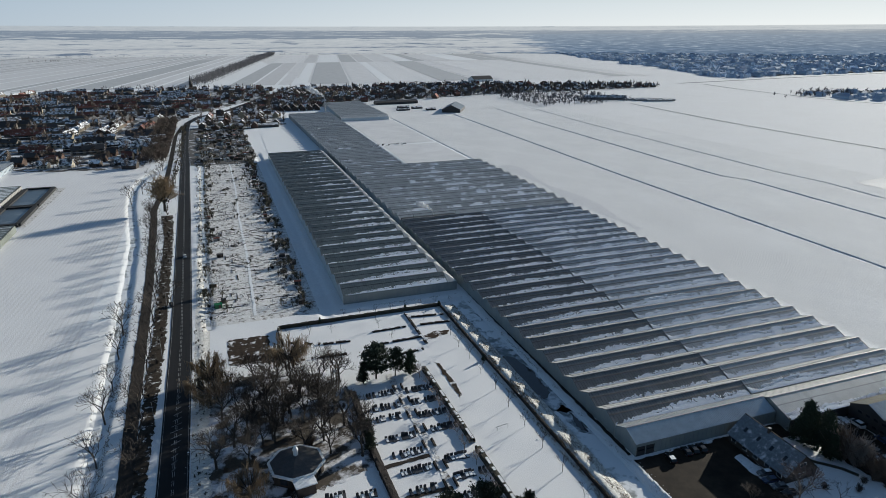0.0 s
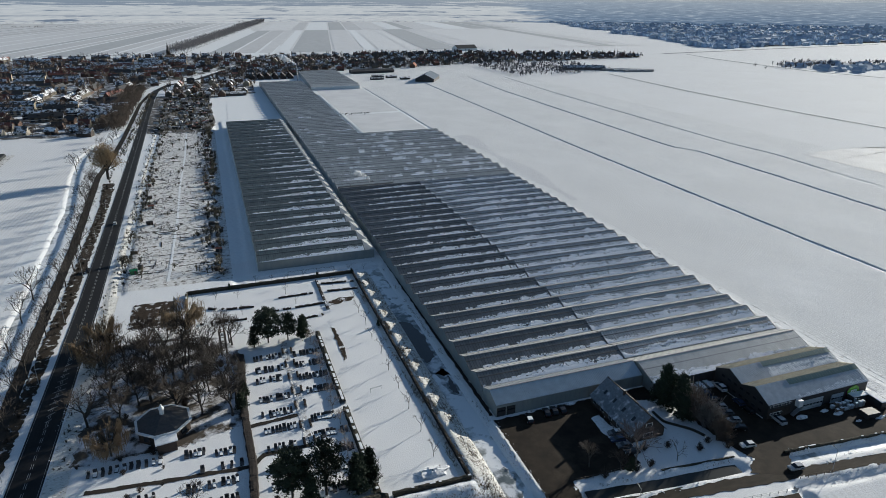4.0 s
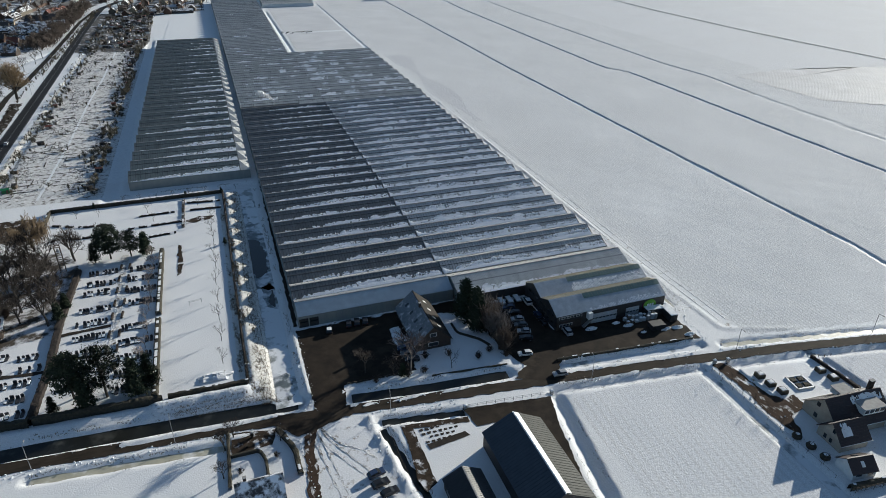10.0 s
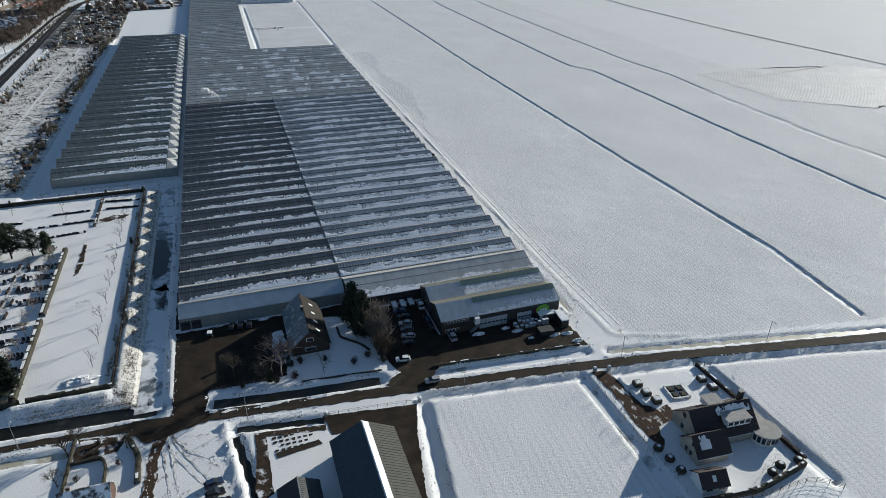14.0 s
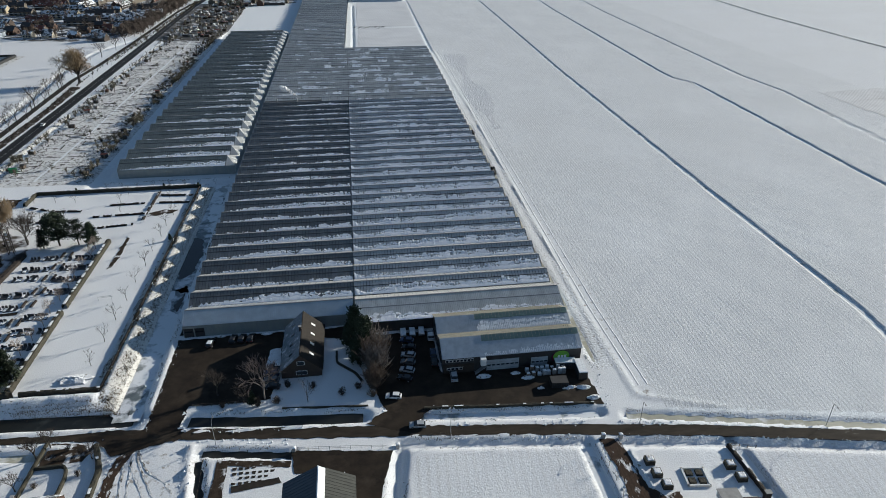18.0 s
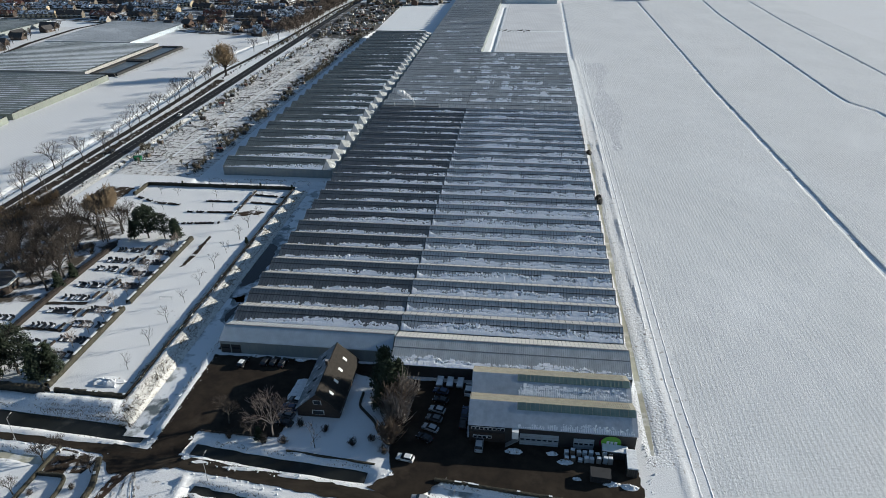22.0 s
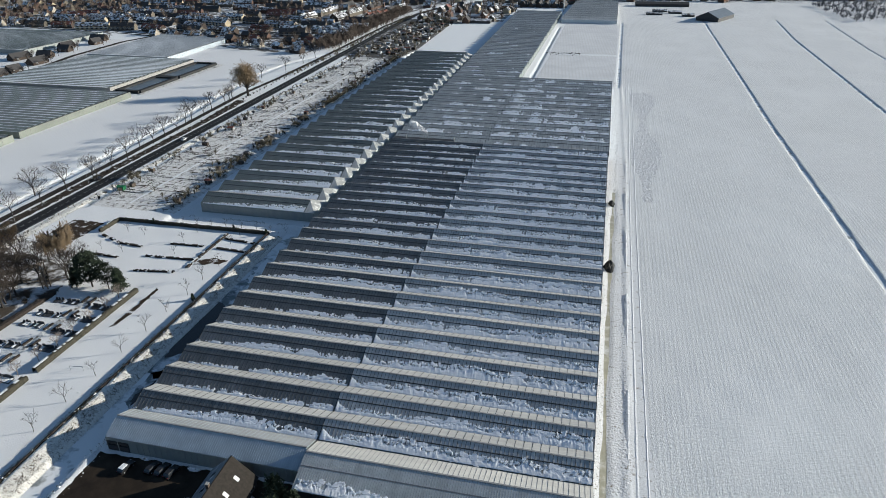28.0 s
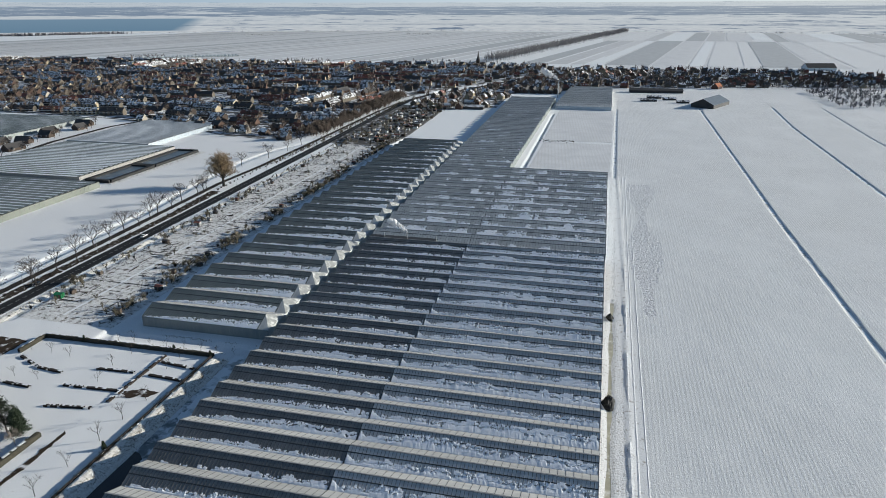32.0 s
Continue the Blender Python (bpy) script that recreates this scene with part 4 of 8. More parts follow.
for k in range(26):
    y0 = 275 + WP * k
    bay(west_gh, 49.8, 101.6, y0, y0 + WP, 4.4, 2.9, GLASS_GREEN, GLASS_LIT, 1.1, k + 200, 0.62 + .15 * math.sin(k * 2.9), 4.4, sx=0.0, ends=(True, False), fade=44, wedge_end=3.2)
    ym, y1 = y0 + WP / 2, y0 + WP
    part("hip_end", Geo().add([(106.2, y0, 4.4), (106.2, y1, 4.4), (101.6, ym, 7.3), (106.1, y0, 4.3), (106.1, y1, 4.3), (101.5, ym, 7.2)], [(0, 1, 2), (5, 4, 3), (0, 3, 4, 1)]), PALE_END, west_gh, "pale frosted hipped end")
    part("hip_side", Geo().add([(101.6, y0, 4.4), (106.2, y0, 4.4), (101.6, ym, 7.3)], [(0, 1, 2)]), GLASS_PALE, west_gh)
    part("hip_side", Geo().add([(106.2, y1, 4.4), (101.6, y1, 4.4), (101.6, ym, 7.3)], [(0, 1, 2)]), GLASS_PALE, west_gh)
part("east_wall", Geo().box(106.15, 275 + WP * 13, 0, .1, WP * 26, 4.4), GABLE, west_gh, "pale glazed wall along the passage")
part("south_wall", Geo().box(78.0, 274.9, 0, 56.4, 0.2, 4.3), GH_WALL, west_gh)
g = Geo()
for i in range(35):
    g.box(50.4 + i * 1.62, 274.75, 0.2, 0.07, 0.07, 4.1)
tagged(part("wall_frame", g, BAR, west_gh), kind="stuff")

far_gh = thing("greenhouse", "very long greenhouse reaching the village edge", "greenhouse", "greenhouses of the nursery")
for k in range(27):
    y0 = 567.4 + 16.2 * k
    bay(far_gh, 109.4, 163.1 + .02 * (y0 - 567), y0, y0 + 16.2, 4.4, 2.7, GLASS_PALE, GLASS_BACK, 2.2, k + 300, 0.34, 5.0, sx=0.004, ends=(True, True), gmat=GH_WALL, blocks=.9)
far_gh2 = thing("greenhouse", "low grey greenhouse block beside the long one", "greenhouse", "greenhouses of the nursery")
for k in range(10):
    y0 = 934 + 22 * k
    bay(far_gh2, 176 + k * 1.2, 247 + k * .5, y0, y0 + 22, 4.4, 3.0, GLASS_PALE, GLASS_BACK, 3.0, k + 400, 0.05, 2.0)
part("south_wall", Geo().box(211.5, 933.9, 0, 71, 0.2, 4.3), SHEET, far_gh2)


def venlo(x0, x1, y0, y1, ang, label, seed, wall=GH_WALL, dx=5.4, cover=.5, glass=None):
    """A low glasshouse of many narrow spans, turned by ang degrees round its corner x1, y0 (ridges run across)."""
    t = thing("greenhouse", label, "greenhouse", "greenhouses beyond the road", at=pose(x1, y0, 0, 0, 0, ang))
    w, d = x1 - x0, y1 - y0
    n = int(d / dx)
    a, b, s, f = Geo(), Geo(), Geo(), Geo()
    rr = random.Random(seed)
    for k in range(n):
        ya = k * dx
        a.add([(-w, ya, 4.2), (0, ya, 4.2), (0, ya + dx / 2, 5.1), (-w, ya + dx / 2, 5.1)], [(0, 1, 2, 3)])
        b.add([(-w, ya + dx / 2, 5.1), (0, ya + dx / 2, 5.1), (0, ya + dx, 4.2), (-w, ya + dx, 4.2)], [(0, 1, 2, 3)])
        x = -w
        while x < -2:
            L = rr.uniform(3, 7)
            xe = min(x + L, -1)
            c = cover + .3 * noise.noise(Vector((x * .02 + seed, ya * .02, 7.7))) + rr.uniform(-.08, .08)
            d = min(1.7, max(.22, 1.9 * c))
            s.add([(x, ya - .7 * d, 4.34 + .12 * d), (xe, ya - .7 * d, 4.34 + .12 * d), (xe, ya + d, 4.36 + d * .36), (x, ya + d, 4.36 + d * .36)], [(0, 1, 2, 3)])
            x = xe if xe > -1.01 else x + L
        for k2 in range(int(w / 3.2)):
            xb = -w + 3.2 * k2
            f.add([(xb, ya, 4.24), (xb + .16, ya, 4.24), (xb + .16, ya + dx / 2, 5.14), (xb, ya + dx / 2, 5.14)], [(0, 1, 2, 3)])
    tagged(part("roof_glass", a, glass or GLASS_FINE, t), kind="stuff")
    tagged(part("roof_glass", b, glass or GLASS_FINE, t), kind="stuff")
    tagged(part("glazing_frame", f, BAR, t), kind="stuff")
    if s.f:
        tagged(part("snow_cover", s, SNOW, t, "strips of snow on the glass"), kind="stuff")
    part("side_wall", Geo().box(-0.1, n * dx / 2, 0, .2, n * dx, 4.2), wall, t, "pale glazed side wall")
    part("side_wall", Geo().box(-w, n * dx / 2, 0, .2, n * dx, 4.2), wall, t)
    part("end_wall", Geo().box(-w / 2, 0, 0, w, .2, 4.2), wall, t)
    part("end_wall", Geo().box(-w / 2, n * dx, 0, w, .2, 4.2), wall, t)
    g = Geo()
    for k in range(0, n * int(dx), 4):
        g.box(0.05, k + 1, 0.2, .1, .12, 4.0)
    tagged(part("wall_frame", g, BAR, t), kind="stuff")


venlo(-420, -124, 250, 352, 0, "dark glasshouse with many narrow roof spans", 1, GLASS_FINE, cover=.3, glass=GLASS_GREEN)
venlo(-300, -125, 353, 466, 0, "glasshouse with rows of thin snow on its spans", 2, GLASS_FINE, cover=.3, glass=GLASS_GREEN)
venlo(-268, -150, 470, 592, 0, "glasshouse with bright snow rows on its roof", 3, CONCRETE, cover=.65)
venlo(-272, -182, 594, 720, 0, "glasshouse with a white side wall", 4, SHEET, cover=.45, glass=GLASS_PALE)
venlo(-560, -352, 600, 720, 0, "far glasshouse with mixed snow and dark glass", 5, cover=.4)
BASIN_ICE = mat("dark_blue_ice", (0.10, 0.125, 0.15), .3, (0.06, 0.08, 0.10), .05, col3=(.3, .33, .36), scale3=.06, cut3=.62)
basin = thing("water_basin", "long water basin with black lined banks and ice", "basin")
for (x0, x1, y0, y1) in ((-147, -127, 474, 524), (-147, -127, 527, 588)):
    part("ice_sheet", Geo().box((x0 + x1) / 2, (y0 + y1) / 2, 0.0, x1 - x0 - 3, y1 - y0 - 3, 1.2), BASIN_ICE, basin)
    for bx, by, sx_, sy_ in (((x0 + x1) / 2, y0, x1 - x0, 2.5), ((x0 + x1) / 2, y1, x1 - x0, 2.5), (x0, (y0 + y1) / 2, 2.5, y1 - y0), (x1, (y0 + y1) / 2, 2.5, y1 - y0)):
        part("bank", Geo().box(bx, by, 0, sx_ + 1, sy_ + 1, 2.2, taper=0.97), RUBBER, basin, "black pond liner bank")
poly_sheet([(-126, 470), (-122, 470), (-119, 590), (-126, 592)], 0.3, "snow_bank", SNOW_DIRTY, "snow bank beside the basin", "snow bank", 0.8)

# ---- office building ----
office = thing("office_building", "dark-clad workshop with two corrugated roof spans", "building")
OX0, OX1 = 187.6, 228.8
for (ya, yr, yb, ze, zr, zb) in ((104.2, 110.2, 115.4, 5.4, 8.4, 6.2), (115.4, 121.0, 127.2, 6.2, 8.6, 5.6)):
    part("south_slope", Geo().slab((OX0 - .3, ya - .2, ze), (OX1 + .3, ya - .2, ze), (OX1 + .3, yr, zr), (OX0 - .3, yr, zr), .12), SHEET_BLUE, office, "grey corrugated roof sheet")
    part("north_slope", Geo().slab((OX0 - .3, yr, zr), (OX1 + .3, yr, zr), (OX1 + .3, yb, zb), (OX0 - .3, yb, zb), .12), SHEET_BEIGE, office, "roof sheet painted the beige of its sunlit side")
    g, g2 = Geo(), Geo()
    for i in range(int((OX1 - OX0) / .55)):
        x = OX0 + .55 * i
        g.slab((x, ya - .2, ze + .09), (x + .16, ya - .2, ze + .09), (x + .16, yr, zr + .09), (x, yr, zr + .09), .1)
        g2.slab((x, yr, zr + .09), (x + .16, yr, zr + .09), (x + .16, yb, zb + .09), (x, yb, zb + .09), .1)
    part("corrugation", g, SHEET_BLUE, office)
    part("corrugation", g2, SHEET_BEIGE, office)
    xs = 199.5
    yq, zq = yr - 1.9, zr - 1.9 * (zr - ze) / (yr - ya)
    part("rooflight", Geo().slab((xs, yq, zq + .22), (OX1, yq, zq + .22), (OX1, yr - .1, zr + .2), (xs, yr - .1, zr + .2), .12), GREEN_STRIP, office, "green translucent rooflight strip")
    for i in range(int((OX1 - xs) / 1.1)):
        x = xs + 1.1 * i
        part("rooflight_bar", Geo().slab((x, yq, zq + .28), (x + .08, yq, zq + .28), (x + .08, yr - .1, zr + .26), (x, yr - .1, zr + .26), .08), SHEET_BEIGE, office)
    sd = snow_drift(xs - .2, OX1 - .5, ya + .1, ze + .06, yr - ya, (zr - ze) / (yr - ya), int(ya), 0.15 if ya < 110 else 0.85, 2.6)
    if sd.f:
        tagged(part("snow_drift", sd, SNOW, office, "sagging snow on the roof"), kind="stuff")
for X, d in ((OX0, -.1), (OX1, .1)):
    g = Geo()
    g.add([(X, 104.4, 0), (X, 127, 0), (X, 127, 5.5), (X, 121, 8.45), (X, 115.4, 6.1), (X, 110.2, 8.25), (X, 104.4, 5.3)], [(0, 1, 2, 3, 4, 5, 6)])
    g.add([(X - d, 104.4, 0), (X - d, 127, 0), (X - d, 127, 5.5), (X - d, 121, 8.45), (X - d, 115.4, 6.1), (X - d, 110.2, 8.25), (X - d, 104.4, 5.3)], [(6, 5, 4, 3, 2, 1, 0)])
    part("side_wall", g, CLAD_DARK, office)
part("front_wall", Geo().box((OX0 + OX1) / 2, 104.4, 0, OX1 - OX0, .25, 5.3), CLAD_DARK, office, "dark vertical cladding")
part("brick_corner", Geo().box(192.2, 104.22, .1, 9.0, .2, 3.0), BRICK, office, "brown brick lower corner")
for (x, w, h) in ((205.2, 9.6, 3.6), (216.2, 5.0, 3.2)):
    d = part("overhead_door", Geo().box(x, 104.15, .1, w, .16, h), SHEET, office, "pale green sectional door with a window row")
    n = 7 if w > 7 else 4
    for i in range(n):
        part("door_window", Geo().box(x - w / 2 + w * (i + .5) / n, 104.04, h * .48, w / n * .72, .06, .45), PANE, d)
    g = Geo()
    for i in range(1, 5):
        g.box(x, 104.05, h * i / 5, w, .03, .05)
    part("door_joint", g, CAP, d)
for z, n, x0, w in ((4.15, 8, 188.2, 1.05), (1.35, 4, 188.6, 1.2)):
    for i in range(n):
        wd = part("window", Geo().box(x0 + (i + .5) * w, 104.05, z, w * .92, .14, .85), WHITE, office, "white-framed window")
        part("pane", Geo().box(x0 + (i + .5) * w, 103.96, z + .1, w * .74, .06, .65), PANE, wd)
for i in range(7):
    for z in (1.4, 4.1):
        wd = part("window", Geo().box(OX0 - .06, 107 + i * 2.7, z, .14, 1.5, .9), CLAD_DARK, office)
        part("pane", Geo().box(OX0 - .14, 107 + i * 2.7, z + .1, .06, 1.3, .7), PANE, wd)
part("stair", Geo().slab((196.8, 102.6, .2), (200.2, 102.6, 2.9), (200.2, 103.9, 2.9), (196.8, 103.9, .2), .18), STEEL, office, "steel outdoor stair")
part("entrance_box", Geo().box(199.2, 103.5, 2.9, 1.6, 1.5, 2.3), WHITE, office, "small white entrance box")
sign = part("sign", Geo().lathe(0, 0, [(2.15, 0), (2.15, .1)], 20), paint("lime_sign", (0.16, 0.42, 0.05)), office, "lime green round sign with white letters")
sign.matrix_world = Matrix.Translation((222.8, 104.1, 2.9)) @ Matrix.Rotation(radians(90), 4, "X") @ Matrix.Diagonal((1.15, .95, 1, 1))
sign2 = part("sign_leaf", Geo().lathe(0, 0, [(1.2, 0), (1.2, .1)], 14), paint("magenta_sign", (0.12, 0.02, 0.05)), office, "dark magenta leaf behind the sign")
sign2.matrix_world = Matrix.Translation((220.8, 104.2, 2.7)) @ Matrix.Rotation(radians(90), 4, "X") @ Matrix.Diagonal((.8, 1.2, 1, 1))
g = Geo()
for i, (x, h) in enumerate(((0, 1.1), (.95, 1.1), (1.9, 1.1))):
    g.box(222.0 + x, 103.92, 2.35, .7, .05, h)
part("sign_bars", g, WHITE, office, "white lettering bars")


# ---- plants ----
def grow(gt, gc, p, d, length, r, level, rr, fork, droop, keep):
    """Adds one limb and its twigs; thick limbs go to gt, thin ones to gc."""
    mid = p + d * length * 0.5 + Vector((rr.uniform(-.06, .06), rr.uniform(-.06, .06), 0)) * length
    end = p + d * length + Vector((rr.uniform(-.08, .08), rr.uniform(-.08, .08), rr.uniform(-.02, .05))) * length
    g = gt if level <= 1 else gc
    n = 5 if level == 0 else (4 if level == 1 else 3)
    g.tube(p, mid, r, r * .82, n)
    g.tube(mid, end, r * .82, r * .62, n)
    if level >= keep:
        return
    kids = fork[min(level, len(fork) - 1)]
    for k in range(kids):
        a = 2 * math.pi * (k + rr.random() * .8) / kids
        tilt = radians(rr.uniform(18, 52)) if level else radians(rr.uniform(22, 48))
        u = d.orthogonal().normalized()
        w = d.cross(u)
        nd = (d * math.cos(tilt) + (u * math.cos(a) + w * math.sin(a)) * math.sin(tilt))
        nd.z += 0.12 - droop * level
        nd.normalize()
        base = end if k < 2 else mid.lerp(end, rr.uniform(0.1, .9))
        grow(gt, gc, base, nd, length * rr.uniform(.58, .82), max(r * rr.uniform(.42, .6), 0.034), level + 1, rr, fork, droop, keep)


def tree_mesh(seed, h, r, fork=(5, 4, 4, 3), droop=0.0, keep=4, trunk=0.27):
    rr = random.Random(seed)
    gt, gc = Geo(), Geo()
    grow(gt, gc, Vector((0, 0, -.1)), Vector((0, 0, 1)), h * trunk, r, 0, rr, fork, droop, keep)
    return gt, gc


def tree_kind(name, label, seed, h, r, bark, twig, **kw):
    gt, gc = tree_mesh(seed, h, r, **kw)
    k = h / max(v[2] for v in gc.v)
    for g in (gt, gc):
        g.v = [(x * k, y * k, z * k) for x, y, z in g.v]
    return (name, label, gt.mesh("trunk", bark), gc.mesh("crown", twig))


def put_tree(kind, x, y, s=1.0, turn=0.0, group="", z=None):
    name, label, mt, mc = kind
    t = thing(name, label, "tree", group, at=pose(x, y, ground_z(x, y) if z is None else z, 0, 0, turn) @ Matrix.Scale(s, 4))
    part("trunk", mt, None, t)
    part("crown", mc, None, t)
    return t


TREES = [tree_kind("bare_tree", "leafless broad tree with fine brown twigs", 11 + i, 12.0, 0.26, BARK, TWIG, fork=(5, 4, 5, 3)) for i in range(4)]
AVENUE = [tree_kind("bare_tree", "leafless roadside tree with an upright crown", 31 + i, 11.0, 0.2, BARK, TWIG, fork=(5, 4, 3, 3), trunk=0.32) for i in range(3)]
SAPLING = [tree_kind("young_tree", "slender leafless young tree", 51 + i, 6.5, 0.11, BARK, TWIG, fork=(4, 3, 3), keep=3, trunk=0.4) for i in range(2)]
BIRCHES = [tree_kind("birch_tree", "pale leafless birch with white limbs", 61 + i, 10.5, 0.15, BIRCH, mat("reddish_birch_twigs", (0.15, 0.115, 0.10), .9, (0.10, 0.078, 0.07), 1.0), fork=(6, 4, 4, 3)) for i in range(2)]


def willow_mesh(seed, h):
    rr = random.Random(seed)
    gt, gc = Geo(), Geo()
    gt.tube((0, 0, 0), (0, 0, h * .3), .5, .4, 7)
    for k in range(15):
        a = 2 * math.pi * k / 15 + rr.random() * .5
        d = Vector((math.cos(a), math.sin(a), rr.uniform(.25, 2.0))).normalized()
        p, q = Vector((0, 0, h * .28)), Vector((0, 0, h * .28)) + d * h * rr.uniform(.42, .62)
        gt.tube(p, q, .2, .08, 5)
        for j in range(34):
            b = p.lerp(q, rr.uniform(.35, 1.05))
            out = Vector((math.cos(a + rr.uniform(-1.2, 1.2)), math.sin(a + rr.uniform(-1.2, 1.2)), rr.uniform(.1, .8))) * h * rr.uniform(.06, .22)
            e = b + out
            gc.tube(b, e, .04, .03, 3)
            for m in range(4):
                f = b.lerp(e, rr.uniform(.4, 1.0))
                dn = f + Vector((rr.uniform(-.4, .4), rr.uniform(-.4, .4), -h * rr.uniform(.06, .34)))
                gc.tube(f, dn, .06, .035, 3)
    return gt, gc


gt, gc = willow_mesh(3, 18)
WILLOW_KIND = ("willow_tree", "large bare willow with golden hanging twigs", gt.mesh("trunk", BARK), gc.mesh("crown", WILLOW))


def needle_mesh(seed, h, rad, clumps, shape):
    """Needle clumps of many small blades on a dark trunk with limbs."""
    rr = random.Random(seed)
    gt, gc = Geo(), Geo()
    gt.tube((0, 0, 0), (0, 0, h * .9), .28, .06, 6)
    for k in range(clumps):
        u = rr.random()
        z = h * (0.14 + .86 * u) if shape == "cone" else h * (.28 + .72 * u)
        rm = rad * (1.05 - u) if shape == "cone" else rad * (0.45 + .75 * math.sin(math.pi * min(1, .15 + .8 * u)))
        a, r = rr.uniform(0, 6.283), rm * math.sqrt(rr.random())
        c = Vector((r * math.cos(a), r * math.sin(a), z))
        if k % 3 == 0:
            gt.tube((0, 0, max(.5, z - r * .4)), c, .07, .03, 3)
        cr = rr.uniform(.55, 1.1) * (rad / 3.0) ** .5
        for j in range(24):
            p = c + Vector((rr.gauss(0, .5), rr.gauss(0, .5), rr.gauss(0, .36))) * cr
            d = Vector((rr.uniform(-1, 1), rr.uniform(-1, 1), rr.uniform(-.3, .9))).normalized()
            s = d.orthogonal().normalized() * rr.uniform(.10, .22)
            L = rr.uniform(.4, .8)
            gc.add([tuple(p - s), tuple(p + s), tuple(p + d * L)], [(0, 1, 2)])
    return gt, gc


def conifer_kind(name, label, seed, h, rad, clumps, shape):
    gt, gc = needle_mesh(seed, h, rad, clumps, shape)
    return (name, label, gt.mesh("trunk", BARK), gc.mesh("crown", NEEDLE))


PINES = [conifer_kind("pine_tree", "dark green pine with an uneven clumped crown", 71 + i, 11, 3.4, 180, "round") for i in range(2)]
YEWS = [conifer_kind("conifer", "dark green dense conifer", 81 + i, 9, 2.6, 170, "cone") for i in range(2)]


def bush_mesh(seed, r, h, n, mat_):
    rr = random.Random(seed)
    g = Geo()
    for k in range(n):
        a, t = rr.uniform(0, 6.283), rr.uniform(.05, .75)
        d = Vector((math.cos(a) * t, math.sin(a) * t, 1)).normalized()
        p = Vector((rr.uniform(-.3, .3) * r, rr.uniform(-.3, .3) * r, -.05))
        q = p + Vector((d.x * r * 1.6, d.y * r * 1.6, d.z * h * rr.uniform(.55, 1)))
        g.tube(p, q, .05, .03, 3)
        for j in range(5):
            b = p.lerp(q, rr.uniform(.3, .95))
            e = b + Vector((rr.uniform(-.5, .5) * r, rr.uniform(-.5, .5) * r, rr.uniform(.0, .45) * h))
            g.tube(b, e, .036, .022, 3)
    return g.mesh("bush", mat_)


BUSHES = [bush_mesh(91 + i, 1.2, 2.0, 29, m) for i, m in enumerate((TWIG, TWIG, BARK))]
BUSH_PALE = bush_mesh(97, 1.6, 3.2, 80, BIRCH)
BUSH_BROWN = bush_mesh(98, 1.6, 3.2, 90, mat("russet_twigs", (0.13, 0.095, 0.07), 0.9, (0.085, 0.062, 0.048), 1.0))


def put_bush(me, x, y, s=1.0, label="bare brown shrub standing in snow", group="shrubs"):
    o = part("bush", me, None)
    o.matrix_world = pose(x, y, ground_z(x, y), 0, 0, (x * 37 + y * 13) % 360) @ Matrix.Scale(s, 4)
    return tagged(o, label, "bush", group)


def hedge(poly, w, h, material=None, label="clipped dark hedge dusted with snow", z=0.0, snow=True, step=0.8, gaps=9.0, bare=.14):
    material = material or HEDGE
    t = thing("hedge", label, "hedge", "hedges")
    g, s = Geo(), Geo()
    pts = along(poly, step)
    prof = [(-.5, 0), (-.52, .55), (-.42, .95), (0, 1.03), (.42, .95), (.52, .55), (.5, 0)]
    m = len(prof)
    for i, (q, n) in enumerate(pts):
        for k, (u, v) in enumerate(prof):
            j = noise.noise(Vector((q.x * 1.3, q.y * 1.3, k * 2.1))) * .22
            c = q + n * (u * w + j * w * .6)
            g.v.append((c.x, c.y, z + h * v * (1 + j * .8) if v else z - .1))
        if i:
            o = (i - 1) * m
            for k in range(m - 1 if noise.noise(Vector((q.x * .55, q.y * .55, 3))) < gaps else 0):
                g.f.append((o + k, o + k + 1, o + m + k + 1, o + m + k)[::-1])
                g.m.append(0)
            if snow and noise.noise(Vector((q.x * .7, q.y * .7, 8))) > bare:
                a, na = pts[i - 1]
                hw = w * .24
                s.slab((a.x + na.x * hw, a.y + na.y * hw, z + h * 1.1), (a.x - na.x * hw, a.y - na.y * hw, z + h * 1.1), (q.x - n.x * hw, q.y - n.y * hw, z + h * 1.1), (q.x + n.x * hw, q.y + n.y * hw, z + h * 1.1), -.08)
    part("foliage", g, material, t)
    if s.f:
        tagged(part("snow_cap", s, SNOW, t, "thin white snow cap"), kind="stuff")
    return t


# ---- cemetery ----
# leaf litter, with the trees' shade painted into its dark brown
poly_sheet([(-10, 150), (6, 150), (22, 150), (36, 156), (38.5, 196), (31, 214), (8, 220), (-10, 224)], .08, "pavement", mat("shaded_leaf_litter_in_snow", (0.075, 0.058, 0.042), .95, (0.045, 0.036, 0.028), .8, .1, 3, col3=(.7, .7, .72), scale3=.14, cut3=.52, soft3=.06), "leaf litter and thin snow, darkened for shade below the trees", "wood floor", 1.5)
hedge([(18.2, 245), (18.2, 258), (55, 258.3), (92, 258.6)], 1.1, 1.6)
hedge([(91.6, 257.5), (91.7, 180), (91.8, 110.4)], .8, 1.1, HEDGE_BROWN, snow=False)
hedge([(70.5, 110.6), (92, 109.9)], 1.1, 1.5)
hedge([(37.5, 111.2), (69, 109.4)], 1.6, 2.4, snow=False, label="tall dark conifer hedge along the lane")
hedge([(-8, 115.2), (36.6, 111.0)], 1.6, 2.2, snow=False, label="tall dark conifer hedge along the lane")
hedge([(67.0, 112), (66.6, 152)], 1.7, 1.6, label="clipped dark hedge with snow on top beside the graves", bare=-.08)
